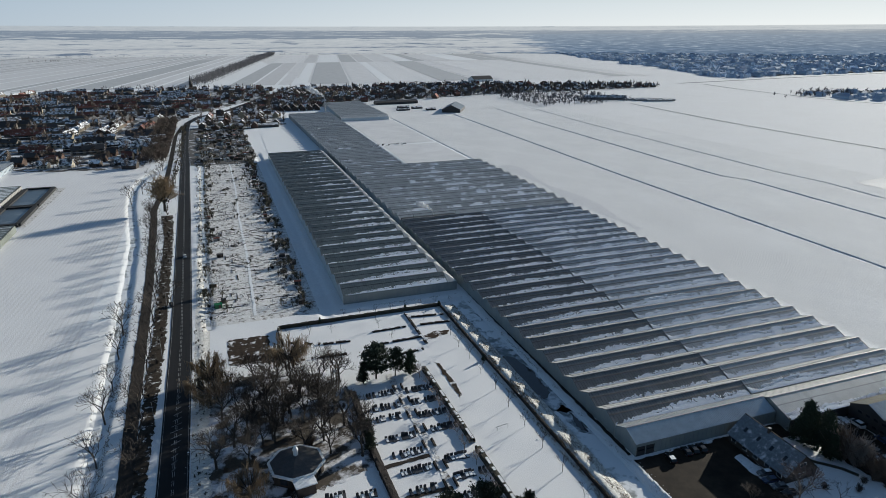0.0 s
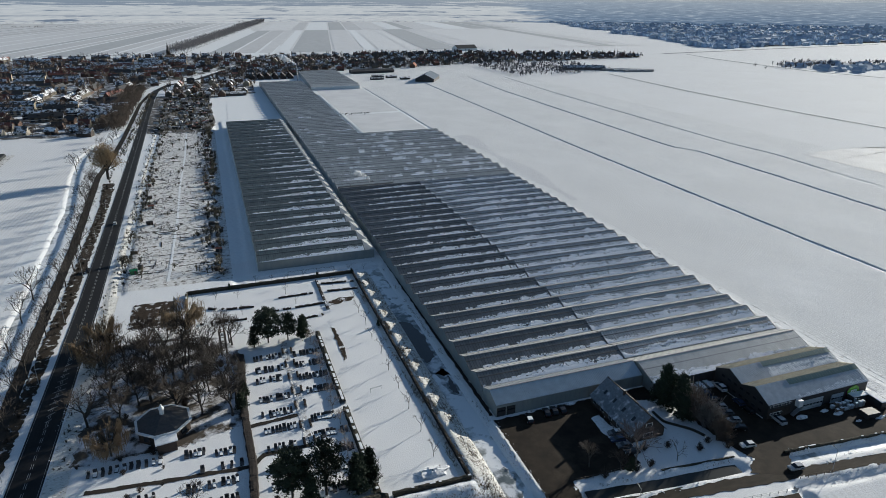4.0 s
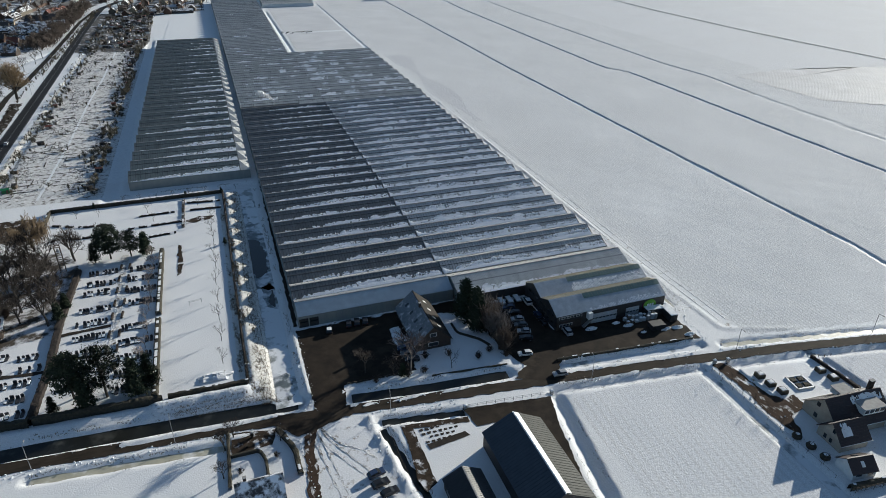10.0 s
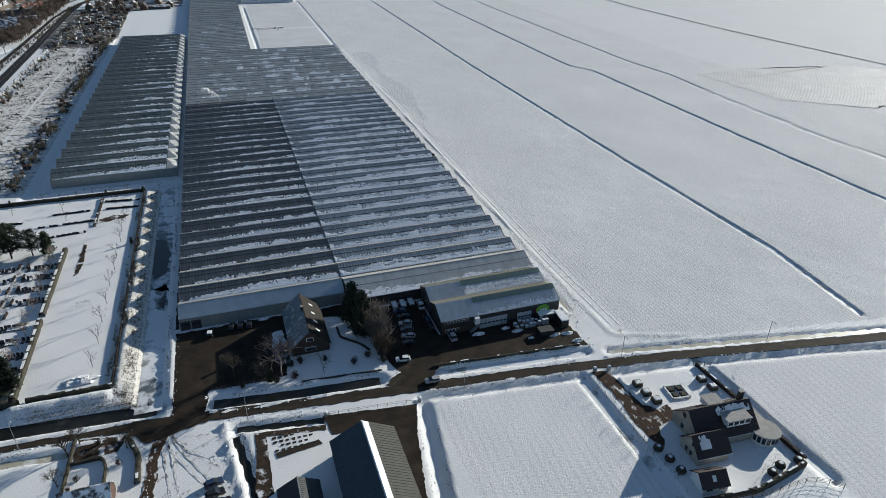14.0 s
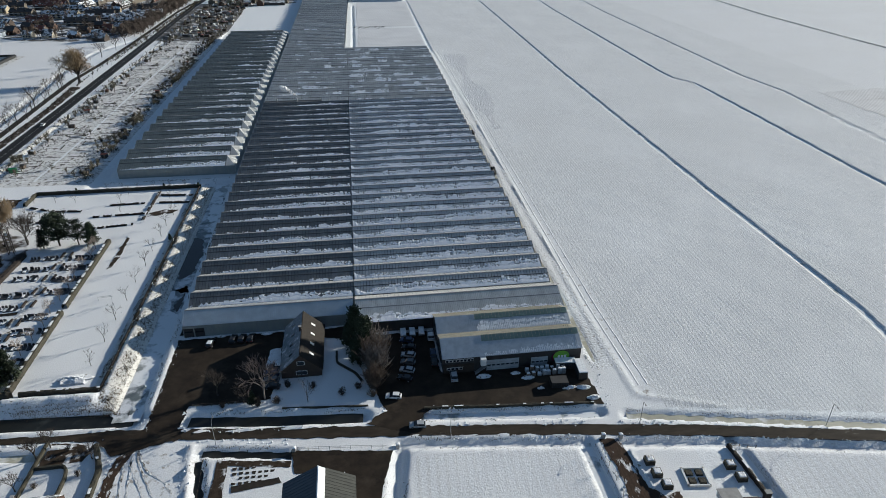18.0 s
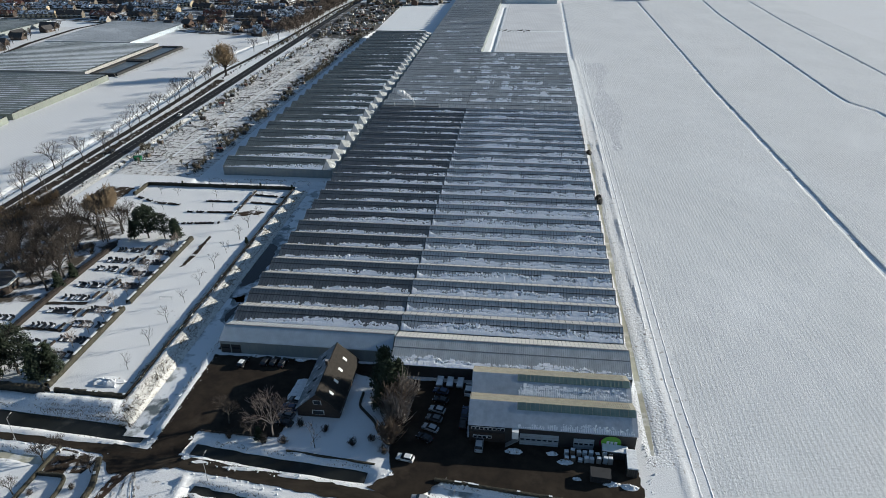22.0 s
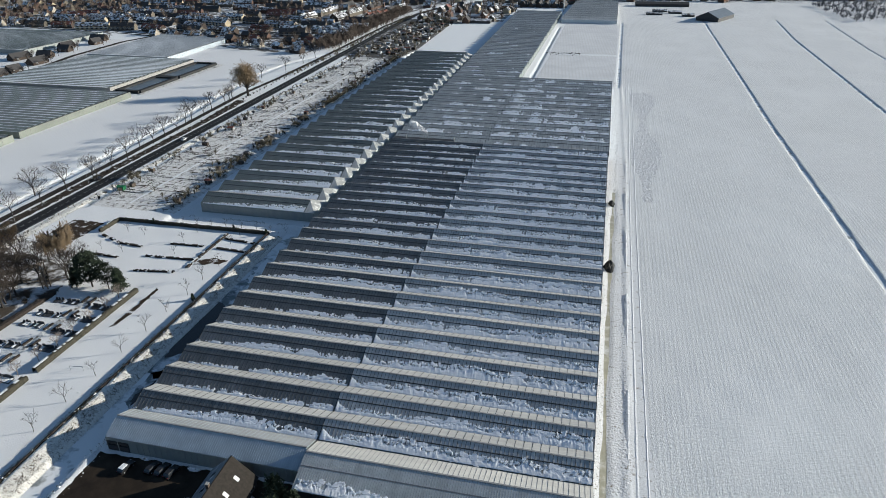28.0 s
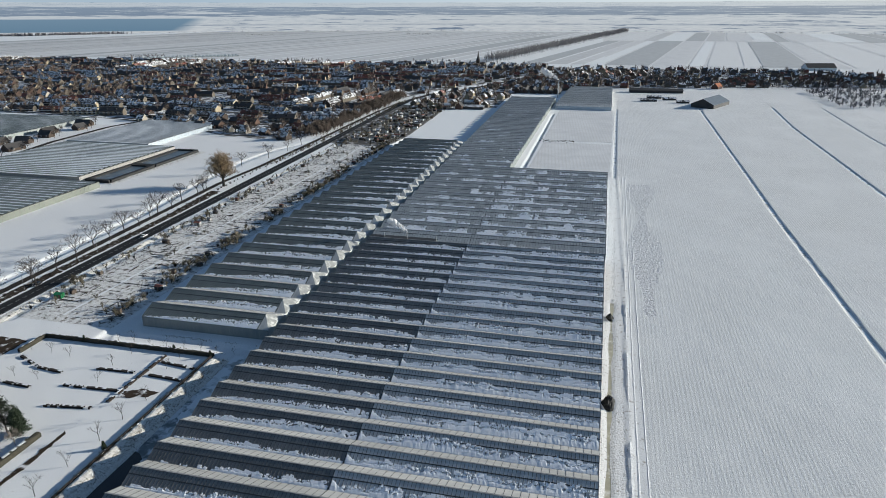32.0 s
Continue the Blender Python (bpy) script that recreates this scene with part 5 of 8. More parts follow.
hedge([(66.5, 155.5), (66.2, 204)], 1.7, 1.6, label="clipped dark hedge with snow on top beside the graves", bare=-.08)
hedge([(36.3, 112), (37.3, 134), (36.5, 161), (37.5, 196)], 2.2, 1.2, HEDGE_BROWN, label="wide brown hedge between grave plots", snow=False)
for a, b in (((23.5, 227), (41.5, 226)), ((20, 243.5), (33, 238)), ((34, 237.5), (45, 236.5)), ((54.7, 241.5), (70.3, 242.2)), ((52, 229.6), (73.5, 230.6)), ((75.4, 250.8), (90, 249)), ((76.7, 241.8), (90, 241)), ((55, 217.7), (71.2, 219.9)), ((73.9, 224), (73.9, 256))):
    hedge([a, b], 1.15, .6, HEDGE_BROWN, label="low broken brown hedge in the snow-covered lawn", gaps=.26)
poly_sheet([(75, 227), (85, 229.5), (87, 233), (80, 233.5), (75, 231)], .1, "pavement", SOIL, "brown earth bed in the snow", "bed", .8)
poly_sheet([(71.9, 208), (73.6, 206), (73.9, 190), (73.3, 182), (72, 181.5), (72.2, 195)], .1, "pavement", SOIL, "long bare brown earth bed", "bed", .6)
poly_sheet([(-3, 232), (13, 229), (13.5, 254), (-2.5, 254)], .09, "pavement", SOIL, "dark ornamental bed with snow strips", "bed", .8)
for poly, w in (([(53.2, 139), (53.4, 166), (52.8, 205)], 2.2), ([(-5, 138), (17, 136), (37.3, 134.4), (40.5, 138.6), (53.6, 138.2)], 1.6), ([(36, 152.8), (52, 154.4)], 1.5), ([(37.3, 134), (36.9, 111)], 1.4)):
    tagged(part("path", strip(poly, w, .09, ragged=.4, step=1.2), PATH_DARK if w < 1.8 and w > 1.3 else SNOW_DIRTY), "dark trodden path between the graves", "path", kind="structure")


def headstone_kind(seed):
    rr = random.Random(seed)
    w, h = rr.uniform(.65, .95), rr.uniform(.8, 1.15)
    g = Geo()
    prof = [(-.5, 0), (.5, 0), (.5, .8), (.32, .96), (0, 1.0), (-.32, .96), (-.5, .8)] if seed % 2 else [(-.5, 0), (.5, 0), (.5, .92), (.46, 1), (-.46, 1), (-.5, .92)]
    n = len(prof)
    vs = [(u * w, -.09, v * h) for u, v in prof] + [(u * w, .09, v * h) for u, v in prof]
    g.add(vs, [tuple(range(n)), tuple(range(2 * n - 1, n - 1, -1))] + [(i, n + i, n + (i + 1) % n, (i + 1) % n) for i in range(n)])
    b = Geo().box(0, -1.0, .0, w * 1.1, 1.9, .28, taper=.96)
    c = Geo().box(0, -1.0, .281, w * .95, 1.7, .1, taper=.9)
    return g.mesh("slab", STONE), b.mesh("grave_border", STONE), c.mesh("snow_cap", SNOW)


STONES = [headstone_kind(i) for i in range(5)]
rr = random.Random(7)
GRAVES = [(41.8, 50.6, y, 9) for y in (193, 184.6, 178, 166.4, 158, 149.6, 141, 132, 125)] + [(55.8, 64.8, y, 9) for y in (192, 184.3, 176, 167.2, 151.5, 143, 134.8, 127, 119.5)]
GRAVES += [(18.8, 24.6, 146, 6), (27.8, 34, 144, 6), (19.5, 33, 131.4, 12), (19, 34, 124.4, 12), (20, 34, 117.2, 12), (-5, 13, 146, 11), (-6, 14, 131.5, 12), (-6, 15, 124.6, 13), (-5, 15, 118.2, 13), (24, 34.5, 138, 5)]
for x0, x1, y, n in GRAVES:
    for i in range(n):
        if rr.random() < .1:
            continue
        k = rr.randrange(5)
        t = thing("headstone", "dark polished granite headstone in snow", "headstone", "headstones of the cemetery", at=pose(x0 + (x1 - x0) * i / max(1, n - 1) + rr.uniform(-.15, .15), y + rr.uniform(-.2, .2), 0, 0, 0, rr.uniform(-5, 5)) @ Matrix.Scale(rr.uniform(1.0, 1.25), 4))
        part("slab", STONES[k][0], None, t)
        part("grave_border", STONES[k][1], None, t)
        if rr.random() < .35:
            part("snow_cap", STONES[k][2], None, t)

for y in (196, 187, 178.5, 169.5, 161, 150, 141.5, 132):
    for x in (52.0, 55.0):
        hedge([(x, y - 3.4), (x + .1, y + .6)], .7, .6, HEDGE_BROWN, label="short russet hedge beside the grave rows", snow=False)


chapel = thing("chapel", "low octagonal brick chapel with white roof edge", "chapel", at=pose(13.6, 159.6, 0, 0, 0, 8))
part("wall", Geo().lathe(0, 0, [(7.6, 0), (7.6, 3.4)], 8), BRICK, chapel)
part("roof_edge", Geo().lathe(0, 0, [(8.3, 3.3), (8.3, 3.75), (7.7, 3.76)], 8), WHITE, chapel, "white roof edge")
part("roof", Geo().lathe(0, 0, [(7.7, 3.7), (3.0, 5.4), (.9, 6.0)], 8), TILE, chapel, "dark roof with snow at its foot")
part("lantern", Geo().lathe(0, 0, [(.7, 5.9), (.7, 7.6), (.9, 7.7), (.1, 9.2)], 8), WHITE, chapel, "small white glazed roof lantern")
part("annex", Geo().box(-.2, -9.0, 0, 5.2, 4.4, 3.2), BRICK, chapel, "brick entrance annex")
part("annex_roof", Geo().box(-.2, -9.0, 3.2, 6.0, 5.0, .35), SNOW, chapel, "flat snow-covered roof")
for a in range(8):
    x, y = 7.62 * math.cos(math.pi * (a) / 4), 7.62 * math.sin(math.pi * a / 4)
    o = part("window", Geo().box(0, 0, 1.0, .12, 2.2, 1.5), PANE, chapel)
    o.matrix_basis = pose(x * .93, y * .93, 0, 0, 0, 45 * a)

tower = thing("bell_tower", "open dark timber bell tower frame", "bell tower", at=pose(32, 199, 0, 0, 0, 12))
for dx in (-.9, .9):
    for dy in (-.9, .9):
        part("post", Geo().box(dx, dy, 0, .3, .3, 10.5), WOOD, tower)
for z in (2.6, 5.2, 7.8, 10.2):
    for dx in (-.9, .9):
        part("rail", Geo().box(dx, 0, z, .2, 1.8, .25), WOOD, tower)
        part("rail", Geo().box(0, dx, z, 1.8, .2, .25), WOOD, tower)
part("bell", Geo().lathe(0, 0, [(.55, 8.2), (.5, 8.5), (.35, 9.1), (.1, 9.3)], 10), STEEL, tower, "dull metal bell")

for i, (x, y, s) in enumerate(((12.5, 184.6, .95), (19.2, 184, .9), (17.2, 167, .85), (24.2, 164.8, .8), (33, 160.5, .9), (23.3, 172, .9), (15, 191, 1.0), (27, 184, .95), (9, 176, 1.0), (3, 186, 1.0), (31, 178, 1.0), (25, 192, .9), (8, 196, 1.05), (33, 170, .8), (-3, 178, 1.0), (1, 168, .95), (20, 200, .85), (-6, 195, .9), (12, 207, .9), (-7, 210, .8))):
    put_tree(TREES[i % 4], x, y, s * 1.25 * rr.uniform(.9, 1.1), i * 47, "bare trees of the cemetery")
for i in range(26):
    x, y = rr.uniform(-9, 36), rr.uniform(160, 218)
    if math.hypot(x - 32, y - 199) > 6 and math.hypot(x - 13.6, y - 159) > 11:
        put_tree(TREES[(i * 3) % 4], x, y, rr.uniform(.8, 1.2), i * 83, "bare trees of the cemetery")
for i in range(16):
    put_bush((BUSHES[0], BUSH_BROWN, BUSHES[2])[i % 3], rr.uniform(-7, 36), rr.uniform(165, 212), rr.uniform(.6, 1.1), "bare undergrowth below the cemetery trees", "cemetery shrubs")
for i in range(24):
    put_bush((BUSHES[0], BUSHES[2], BUSHES[1])[i % 3], rr.uniform(-9, 16), rr.uniform(117, 152), rr.uniform(.45, .9), "bare shrub between the grave plots", "cemetery shrubs")
put_tree(WILLOW_KIND, 18.5, 221, .85, 40, "willows")
put_tree(WILLOW_KIND, -9.5, 205, .8, 130, "willows")
put_tree(WILLOW_KIND, -9.5, 222, .65, 130, "willows")
put_tree(WILLOW_KIND, 0, 152, .6, 130, "willows")
put_tree(TREES[1], 22, 122, .75, 20, "bare trees of the cemetery")
for x, y, k, s in ((47.8, 203.6, PINES[0], .86), (42.6, 201.8, YEWS[0], .62), (55.0, 203.4, PINES[1], .66), (60.6, 202.8, YEWS[1], .72), (46, 119, PINES[1], .85), (54.5, 117, PINES[0], 1.0), (62.5, 115, YEWS[1], .9), (42, 113.5, YEWS[0], .45), (50, 113.5, YEWS[1], .7), (66, 117, YEWS[0], .85), (36, 163, YEWS[1], .5), (37, 170, YEWS[0], .45)):
    put_tree(k, x, y, s * 1.45, x * 31, "evergreens of the cemetery")
for i, y in enumerate((122, 134, 146, 158, 170, 182, 194, 206, 217, 228)):
    put_tree(SAPLING[i % 2], 85.5 + .3 * math.sin(i * 3), y, .9 + .1 * (i % 3), i * 71, "young trees on the lawn")
for i, (x, y) in enumerate(((21, 248), (30, 248), (39, 247), (59, 245), (30, 231), (40, 231), (62, 234), (80, 247), (80, 255), (60, 254))):
    put_tree(SAPLING[i % 2], x, y, .7, i * 53, "young trees on the lawn")
POLLARDS = [tree_kind("pollard_tree", "small pale pollard with a round bare crown", 101 + i, 5.6, 0.13, BIRCH, mat("pale_pollard_twigs", (0.32, 0.27, 0.24), .9, (0.21, 0.175, 0.155), 1.0), fork=(6, 5, 4), keep=3, trunk=.42) for i in range(2)]
for i in range(12):
    put_tree(POLLARDS[i % 2], 63.2 + .5 * math.sin(i * 2.1), 115 + 7.6 * i, .95 + .08 * (i % 3), i * 53, "pollards beside the hedge")
for x, y in ((90.0, 203), (91, 258), (75, 259), (36, 258)):
    put_tree(YEWS[0], x, y, .3, x, "evergreens of the cemetery")
goal = thing("goal_frame", "low grey tube frame standing on the lawn", "frame")
for p, q in (((76.2, 158.8, 0), (76.2, 158.8, 1.6)), ((80.2, 159.4, 0), (80.2, 159.4, 1.6)), ((76.2, 158.8, 1.6), (80.2, 159.4, 1.6)), ((76.2, 160, .5), (80.2, 160.6, .5))):
    part("tube", Geo().tube(p, q, .06, .06, 5, True), STEEL, goal)
def mound(name, x, y, a, b, h, material, label, category, group=""):
    """A lumpy low heap."""
    g = Geo()
    q, rings, n = random.Random(x * 7 + y), 5, 14
    for k in range(rings + 1):
        r = 1 - k / rings
        for i in range(n):
            u = 2 * math.pi * i / n
            j = 1 + .25 * q.uniform(-1, 1)
            g.v.append((x + a * r * j * math.cos(u), y + b * r * j * math.sin(u), (-.1 if k == 0 else h * (1 - r * r) * q.uniform(.55, 1.15))))
    for k in range(rings):
        for i in range(n):
            g.f.append((k * n + i, k * n + (i + 1) % n, (k + 1) * n + (i + 1) % n, (k + 1) * n + i))
            g.m.append(0)
    return tagged(part(name, g, material), label, category, group)


mound("earth_mound", 83, 115.8, 5.2, 2.6, 1.2, SNOW_ROUGH, "low earth heap covered with broken snow", "heap")
# reed tufts on the bank beside the pond
g = Geo()
for i in range(2600):
    y = rr.uniform(100, 257)
    x = 96.6 + rr.uniform(-1.6, 2.4)
    z = ground_z(x, y)
    for k in range(2):
        g.add([(x - .05, y, z - .1), (x + .05, y, z - .1), (x + rr.uniform(-.4, .4), y + rr.uniform(-.4, .4), z + rr.uniform(.3, .9))], [(0, 1, 2)])
for i in range(5200):
    x, y = rr.uniform(89.5, 97), rr.uniform(104, 250)
    if noise.noise(Vector((x * .5, y * .12, 3))) + .35 * noise.noise(Vector((x * .9, y * .7, 8))) < (.02 if y < 175 else .16):
        continue
    z = ground_z(x, y)
    for k in range(3):
        a, b = x + rr.uniform(-.3, .3), y + rr.uniform(-.3, .3)
        g.add([(a - .08, b, z - .1), (a + .08, b, z - .1), (a + rr.uniform(-.5, .5), b + rr.uniform(-.5, .5), z + rr.uniform(.2, .6))], [(0, 1, 2)])
for i in range(1500):
    x, y = rr.uniform(72, 104), rr.uniform(99.5, 105)
    z = ground_z(x, y)
    g.add([(x - .05, y, z - .1), (x + .05, y, z - .1), (x + rr.uniform(-.3, .3), y + rr.uniform(-.3, .3), z + rr.uniform(.2, .7))], [(0, 1, 2)])
tagged(part("reeds", g, mat("dry_reed", (0.22, 0.16, 0.09), .9, (0.13, 0.095, 0.055), 1.0)), "dry brown reeds on the snowy bank", "reeds", kind="stuff")


# ---- houses and barns ----
def gable_house(name, label, cat, m, L, W, eave, ridge, wall, roof, group="", over=.4, chimneys=(), windows=0, doors=0, snow=False, skylights=0, ribs=0.0, rib_mat=None, ridge_mat=None, roof2=None):
    """A gabled building, its ridge along local x, at the pose m; ridge and eave are heights."""
    t = thing(name, label, cat, group, at=m)
    g = Geo()
    x, y = L / 2, W / 2
    g.add([(-x, -y, 0), (x, -y, 0), (x, y, 0), (-x, y, 0), (-x, -y, eave), (x, -y, eave), (x, y, eave), (-x, y, eave), (-x, 0, ridge - .12), (x, 0, ridge - .12)],
          [(0, 1, 5, 4), (2, 3, 7, 6), (1, 2, 6, 9, 5), (3, 0, 4, 8, 7)])
    part("wall", g, wall, t)
    k = (ridge - eave) / y
    xo, yo, zo = x + over, y + over, eave - over * k
    part("roof", Geo().slab((-xo, -yo, zo), (xo, -yo, zo), (xo, 0, ridge), (-xo, 0, ridge), .16), roof, t)
    part("roof", Geo().slab((-xo, 0, ridge), (xo, 0, ridge), (xo, yo, zo), (-xo, yo, zo), .16), roof2 or roof, t)
    part("ridge_cap", Geo().box(0, 0, ridge - .04, 2 * xo, .3, .12), ridge_mat or roof, t)
    for cx in chimneys:
        c = part("chimney", Geo().box(cx, .4, ridge - .9, .7, .7, 1.9), BRICK, t)
        part("chimney_cap", Geo().box(cx, .4, ridge + 1.0, .85, .85, .1), CONCRETE, c)
    for s in (-1, 1):
        for i in range(windows):
            wx = -x + L * (i + .5) / windows
            w = part("window", Geo().box(wx, s * (y + .02), 1.0, min(1.8, L / windows * .6), .1, 1.3), WHITE, t)
            part("pane", Geo().box(wx, s * (y + .06), 1.1, min(1.6, L / windows * .5), .06, 1.1), PANE, w)
        for i in range(skylights):
            wx = -x + L * (i + .7) / (skylights + .4)
            q = y * .52
            zq = ridge - q * k
            part("skylight", Geo().slab((wx - .45, s * (q + .6), zq - .6 * k + .1), (wx + .45, s * (q + .6), zq - .6 * k + .1), (wx + .45, s * (q - .5), zq + .5 * k + .1), (wx - .45, s * (q - .5), zq + .5 * k + .1), .1 * -s), PANE if s > 0 else WHITE, t, "roof window in a pale frame")
    if ribs:
        for s in (-1, 1):
            n = int(2 * xo / ribs)
            for i in range(n):
                rx = -xo + ribs * (i + .5)
                part("roof_rib", Geo().slab((rx - .05, s * yo, zo + .06), (rx + .05, s * yo, zo + .06), (rx + .05, 0, ridge + .06), (rx - .05, 0, ridge + .06), .06 * -s), (rib_mat if s > 0 else None) or (roof if s < 0 else (roof2 or roof)), t)
    for s in range(doors):
        d = part("door", Geo().box(-x * .4 + s * 2.5, -y - .03, 0, 1.0, .1, 2.1), WOOD, t)
        part("handle", Geo().box(-x * .4 + s * 2.5 + .35, -y - .1, 1.0, .1, .05, .05), STEEL, d)
    return t


farm = gable_house("farmhouse", "brick house with a slate roof frosted on one side", "house", pose(147.2, 119.2, 0, 0, 0, 90), 21.5, 11.4, 3.0, 8.3, BRICK, mat("tan_grey_slate", (0.040, 0.034, 0.029), .8, (0.026, 0.023, 0.020), 1.4, spec=.1), over=.5, chimneys=(1.5,), windows=5, skylights=4, roof2=mat("frosted_slate", (0.16, 0.19, 0.22), .6, (0.10, 0.12, 0.14), 1.2, col3=(.6, .62, .65), scale3=.5, cut3=.62))
w = part("gable_window", Geo().box(-10.82, 0, 4.4, .14, 2.2, 1.3), WHITE, farm, "white-framed gable window")
part("pane", Geo().box(-10.92, 0, 4.5, .06, 1.9, 1.1), PANE, w)
w = part("gable_window", Geo().box(-10.82, 0, 1.0, .14, 3.2, 1.4), WHITE, farm, "white-framed ground floor window")
part("pane", Geo().box(-10.92, 0, 1.1, .06, 2.9, 1.2), PANE, w)
# west roof side has the blue of its shade in the colour
barn = gable_house("barn", "steel barn with a grey ribbed roof, its west side painted shade-blue", "barn", pose(153.6, 52, 0, 0, 0, 90), 26.5, 15.6, 4.8, 9.0, CLAD_DARK, mat("grey_green_steel_roof", (0.058, 0.060, 0.052), .7, (0.044, 0.046, 0.041), .5, spec=.2), over=.4, ribs=.9, ridge_mat=WHITE, roof2=mat("shade_blue_steel_roof", (0.050, 0.064, 0.080), .4, (0.038, 0.050, 0.064), .4))
gx_ = Geo().slab((-13.4, -1.6, 8.3), (13.4, -1.6, 8.3), (13.4, -.1, 9.16), (-13.4, -.1, 9.16), .1)
part("rooflight", gx_, WHITE, barn, "long white ridge rooflight")
gable_house("shed", "dark sheet-roofed shed with a grey ridge strip", "shed", pose(136.5, 50, 0, 0, 0, 90), 12, 9, 3.0, 5.4, CLAD_DARK, mat("black_sheet_roof", (0.03, 0.032, 0.036), .45, (0.022, 0.024, 0.027), .5), ribs=.6, ridge_mat=CAP, windows=2)
gable_house("cottage", "cottage with a dark tiled roof under thin snow", "house", pose(91.5, 67, 0), 10, 8, 2.8, 6.4, BRICK_ORANGE, TILE_SNOW, chimneys=(-3,), windows=3, doors=1)
hedge([(85.2, 91), (84.8, 72)], .8, .8, snow=False)
hedge([(97.5, 88.2), (100.8, 79.7), (101, 71)], 1.3, 1.0)
hedge([(85.5, 82.2), (92.5, 82.2), (93.6, 78.5), (93.6, 72)], .7, .9, snow=False)
poly_sheet([(86, 91), (97, 88.5), (96, 83.5), (86, 83)], .08, "pavement", SOIL, "dark garden bed beside the lane", "bed", .5)
poly_sheet([(128.3, 79.3), (131, 78.7), (131, 58), (128, 56), (126.9, 60), (128.2, 72)], .08, "pavement", SOIL, "dark border strip along the ditch", "bed", .3)
poly_sheet([(131, 78.8), (146, 76.6), (146, 74.6), (131, 77)], .085, "pavement", SOIL, "dark border strip along the lane", "bed", .3)
poly_sheet([(132.5, 70.6), (143.5, 71.8), (144.3, 70.0), (133, 68.6)], .09, "pavement", PATH_DARK, "wet paved strip in the garden", "bed", .2)
for r_ in range(4):
    for i in range(8 - r_):
        a, b = 132.2 + i * 1.5 + r_ * .1, 76.2 - r_ * 1.5 - i * .02
        if rr.random() < .9:
            poly_sheet([(a + rr.uniform(0, .2), b), (a + 1.1, b + rr.uniform(-.1, .1)), (a + 1.0, b - rr.uniform(.6, 1.0)), (a + .1, b - .8)], .075, "garden_bed", PATH_DARK, "thawed dark patch of a vegetable bed", "bed", .15, kind="")
for x, y in ((146.6, 79.8), (172.3, 78.4), (224.6, 73.6), (229, 73)):
    t = thing("gate_pillar", "squat stone gate pillar capped with snow", "pillar", "gate pillars", at=pose(x, y, ground_z(x, y)))
    part("shaft", Geo().box(0, 0, -.2, .8, .8, 1.6), CONCRETE, t)
    part("cap", Geo().box(0, 0, 1.4, 1.0, 1.0, .25, taper=.5), SNOW, t)


def fence(name, poly, h, gap, label, material=WOOD, rails=2, rad=.06):
    t = thing(name, label, "fence", "fences")
    pts = along(poly, gap)
    for i, (q, n) in enumerate(pts):
        z = ground_z(q.x, q.y)
        part("post", Geo().box(q.x, q.y, z - .2, rad * 2, rad * 2, h + .2), material, t)
        if i:
            p = pts[i - 1][0]
            zp = ground_z(p.x, p.y)
            for k in range(rails):
                f = h * (k + 1) / (rails + .15)
                part("rail", Geo().tube((p.x, p.y, zp + f), (q.x, q.y, z + f), rad * .6, rad * .6, 4), material, t)


fence("fence", [(176, 80.6), (186, 79.4)], 1.2, 2.2, "wooden field gate fence in snow")
fence("fence", [(147.5, 80), (171, 77.6)], 1.1, 2.4, "low steel fence before the barn yard", STEEL)
fence("fence", [(222.4, 23.0), (240, 21), (253, 21.5), (257.5, 17)], 1.8, 2.4, "tall open railing behind the villa garden", WOOD, 4, .05)
fence("fence", [(124.8, 79), (125.2, 68), (126, 55)], 1.0, 2.5, "wire fence along the car park", WOOD, 1, .04)
fence("fence", [(256, 67), (262, 65.6)], 1.2, 2.0, "wooden gate by the ditch")
fence("fence", [(221.5, 71), (221.7, 45), (221.8, 28)], 1.0, 4.0, "thin posts along the ditch", WOOD, 1, .04)
for i in range(9):
    put_tree(SAPLING[i % 2], 222.6, 69 - i * 4.6, .55, i * 77, "young trees along the ditch")

# ---- villa ----
villa = thing("villa", "rendered villa with brown tiled roofs and dormers", "house", at=pose(241.2, 42.3, 0, 0, 0, -4))
L2, W2 = 8.6, 6.0


def villa_wing(x0, x1, yc, w, eave, ridge, wall):
    y = w / 2
    part("wall", Geo().add([(x0, yc - y, 0), (x1, yc - y, 0), (x1, yc + y, 0), (x0, yc + y, 0), (x0, yc - y, eave), (x1, yc - y, eave), (x1, yc + y, eave), (x0, yc + y, eave), (x0, yc, ridge - .1), (x1, yc, ridge - .1)],
                           [(0, 1, 5, 4), (2, 3, 7, 6), (1, 2, 6, 9, 5), (3, 0, 4, 8, 7)]), wall, villa)
    k = (ridge - eave) / y
    o = .5
    for s in (-1, 1):
        part("roof", Geo().slab((x0 - o, yc + s * (y + o), eave - o * k), (x1 + o, yc + s * (y + o), eave - o * k), (x1 + o, yc, ridge), (x0 - o, yc, ridge), .16 * -s), TILE_BROWN, villa, "dark brown glazed roof tiles")
        part("gutter", Geo().box((x0 + x1) / 2, yc + s * (y + o), eave - o * k - .12, x1 - x0 + 1, .2, .14), WHITE, villa)
        g = Geo()
        for j in range(1, 9):
            f = j / 9
            g.box((x0 + x1) / 2, yc + s * (y + o) * (1 - f), eave - o * k + (ridge - eave + o * k) * f + .01, x1 - x0 + 1, .07, .06)
        part("tile_course", g, TILE_BROWN, villa)


villa_wing(-8.0, 9.0, 1.0, 11.5, 3.2, 8.2, BRICK_PALE)
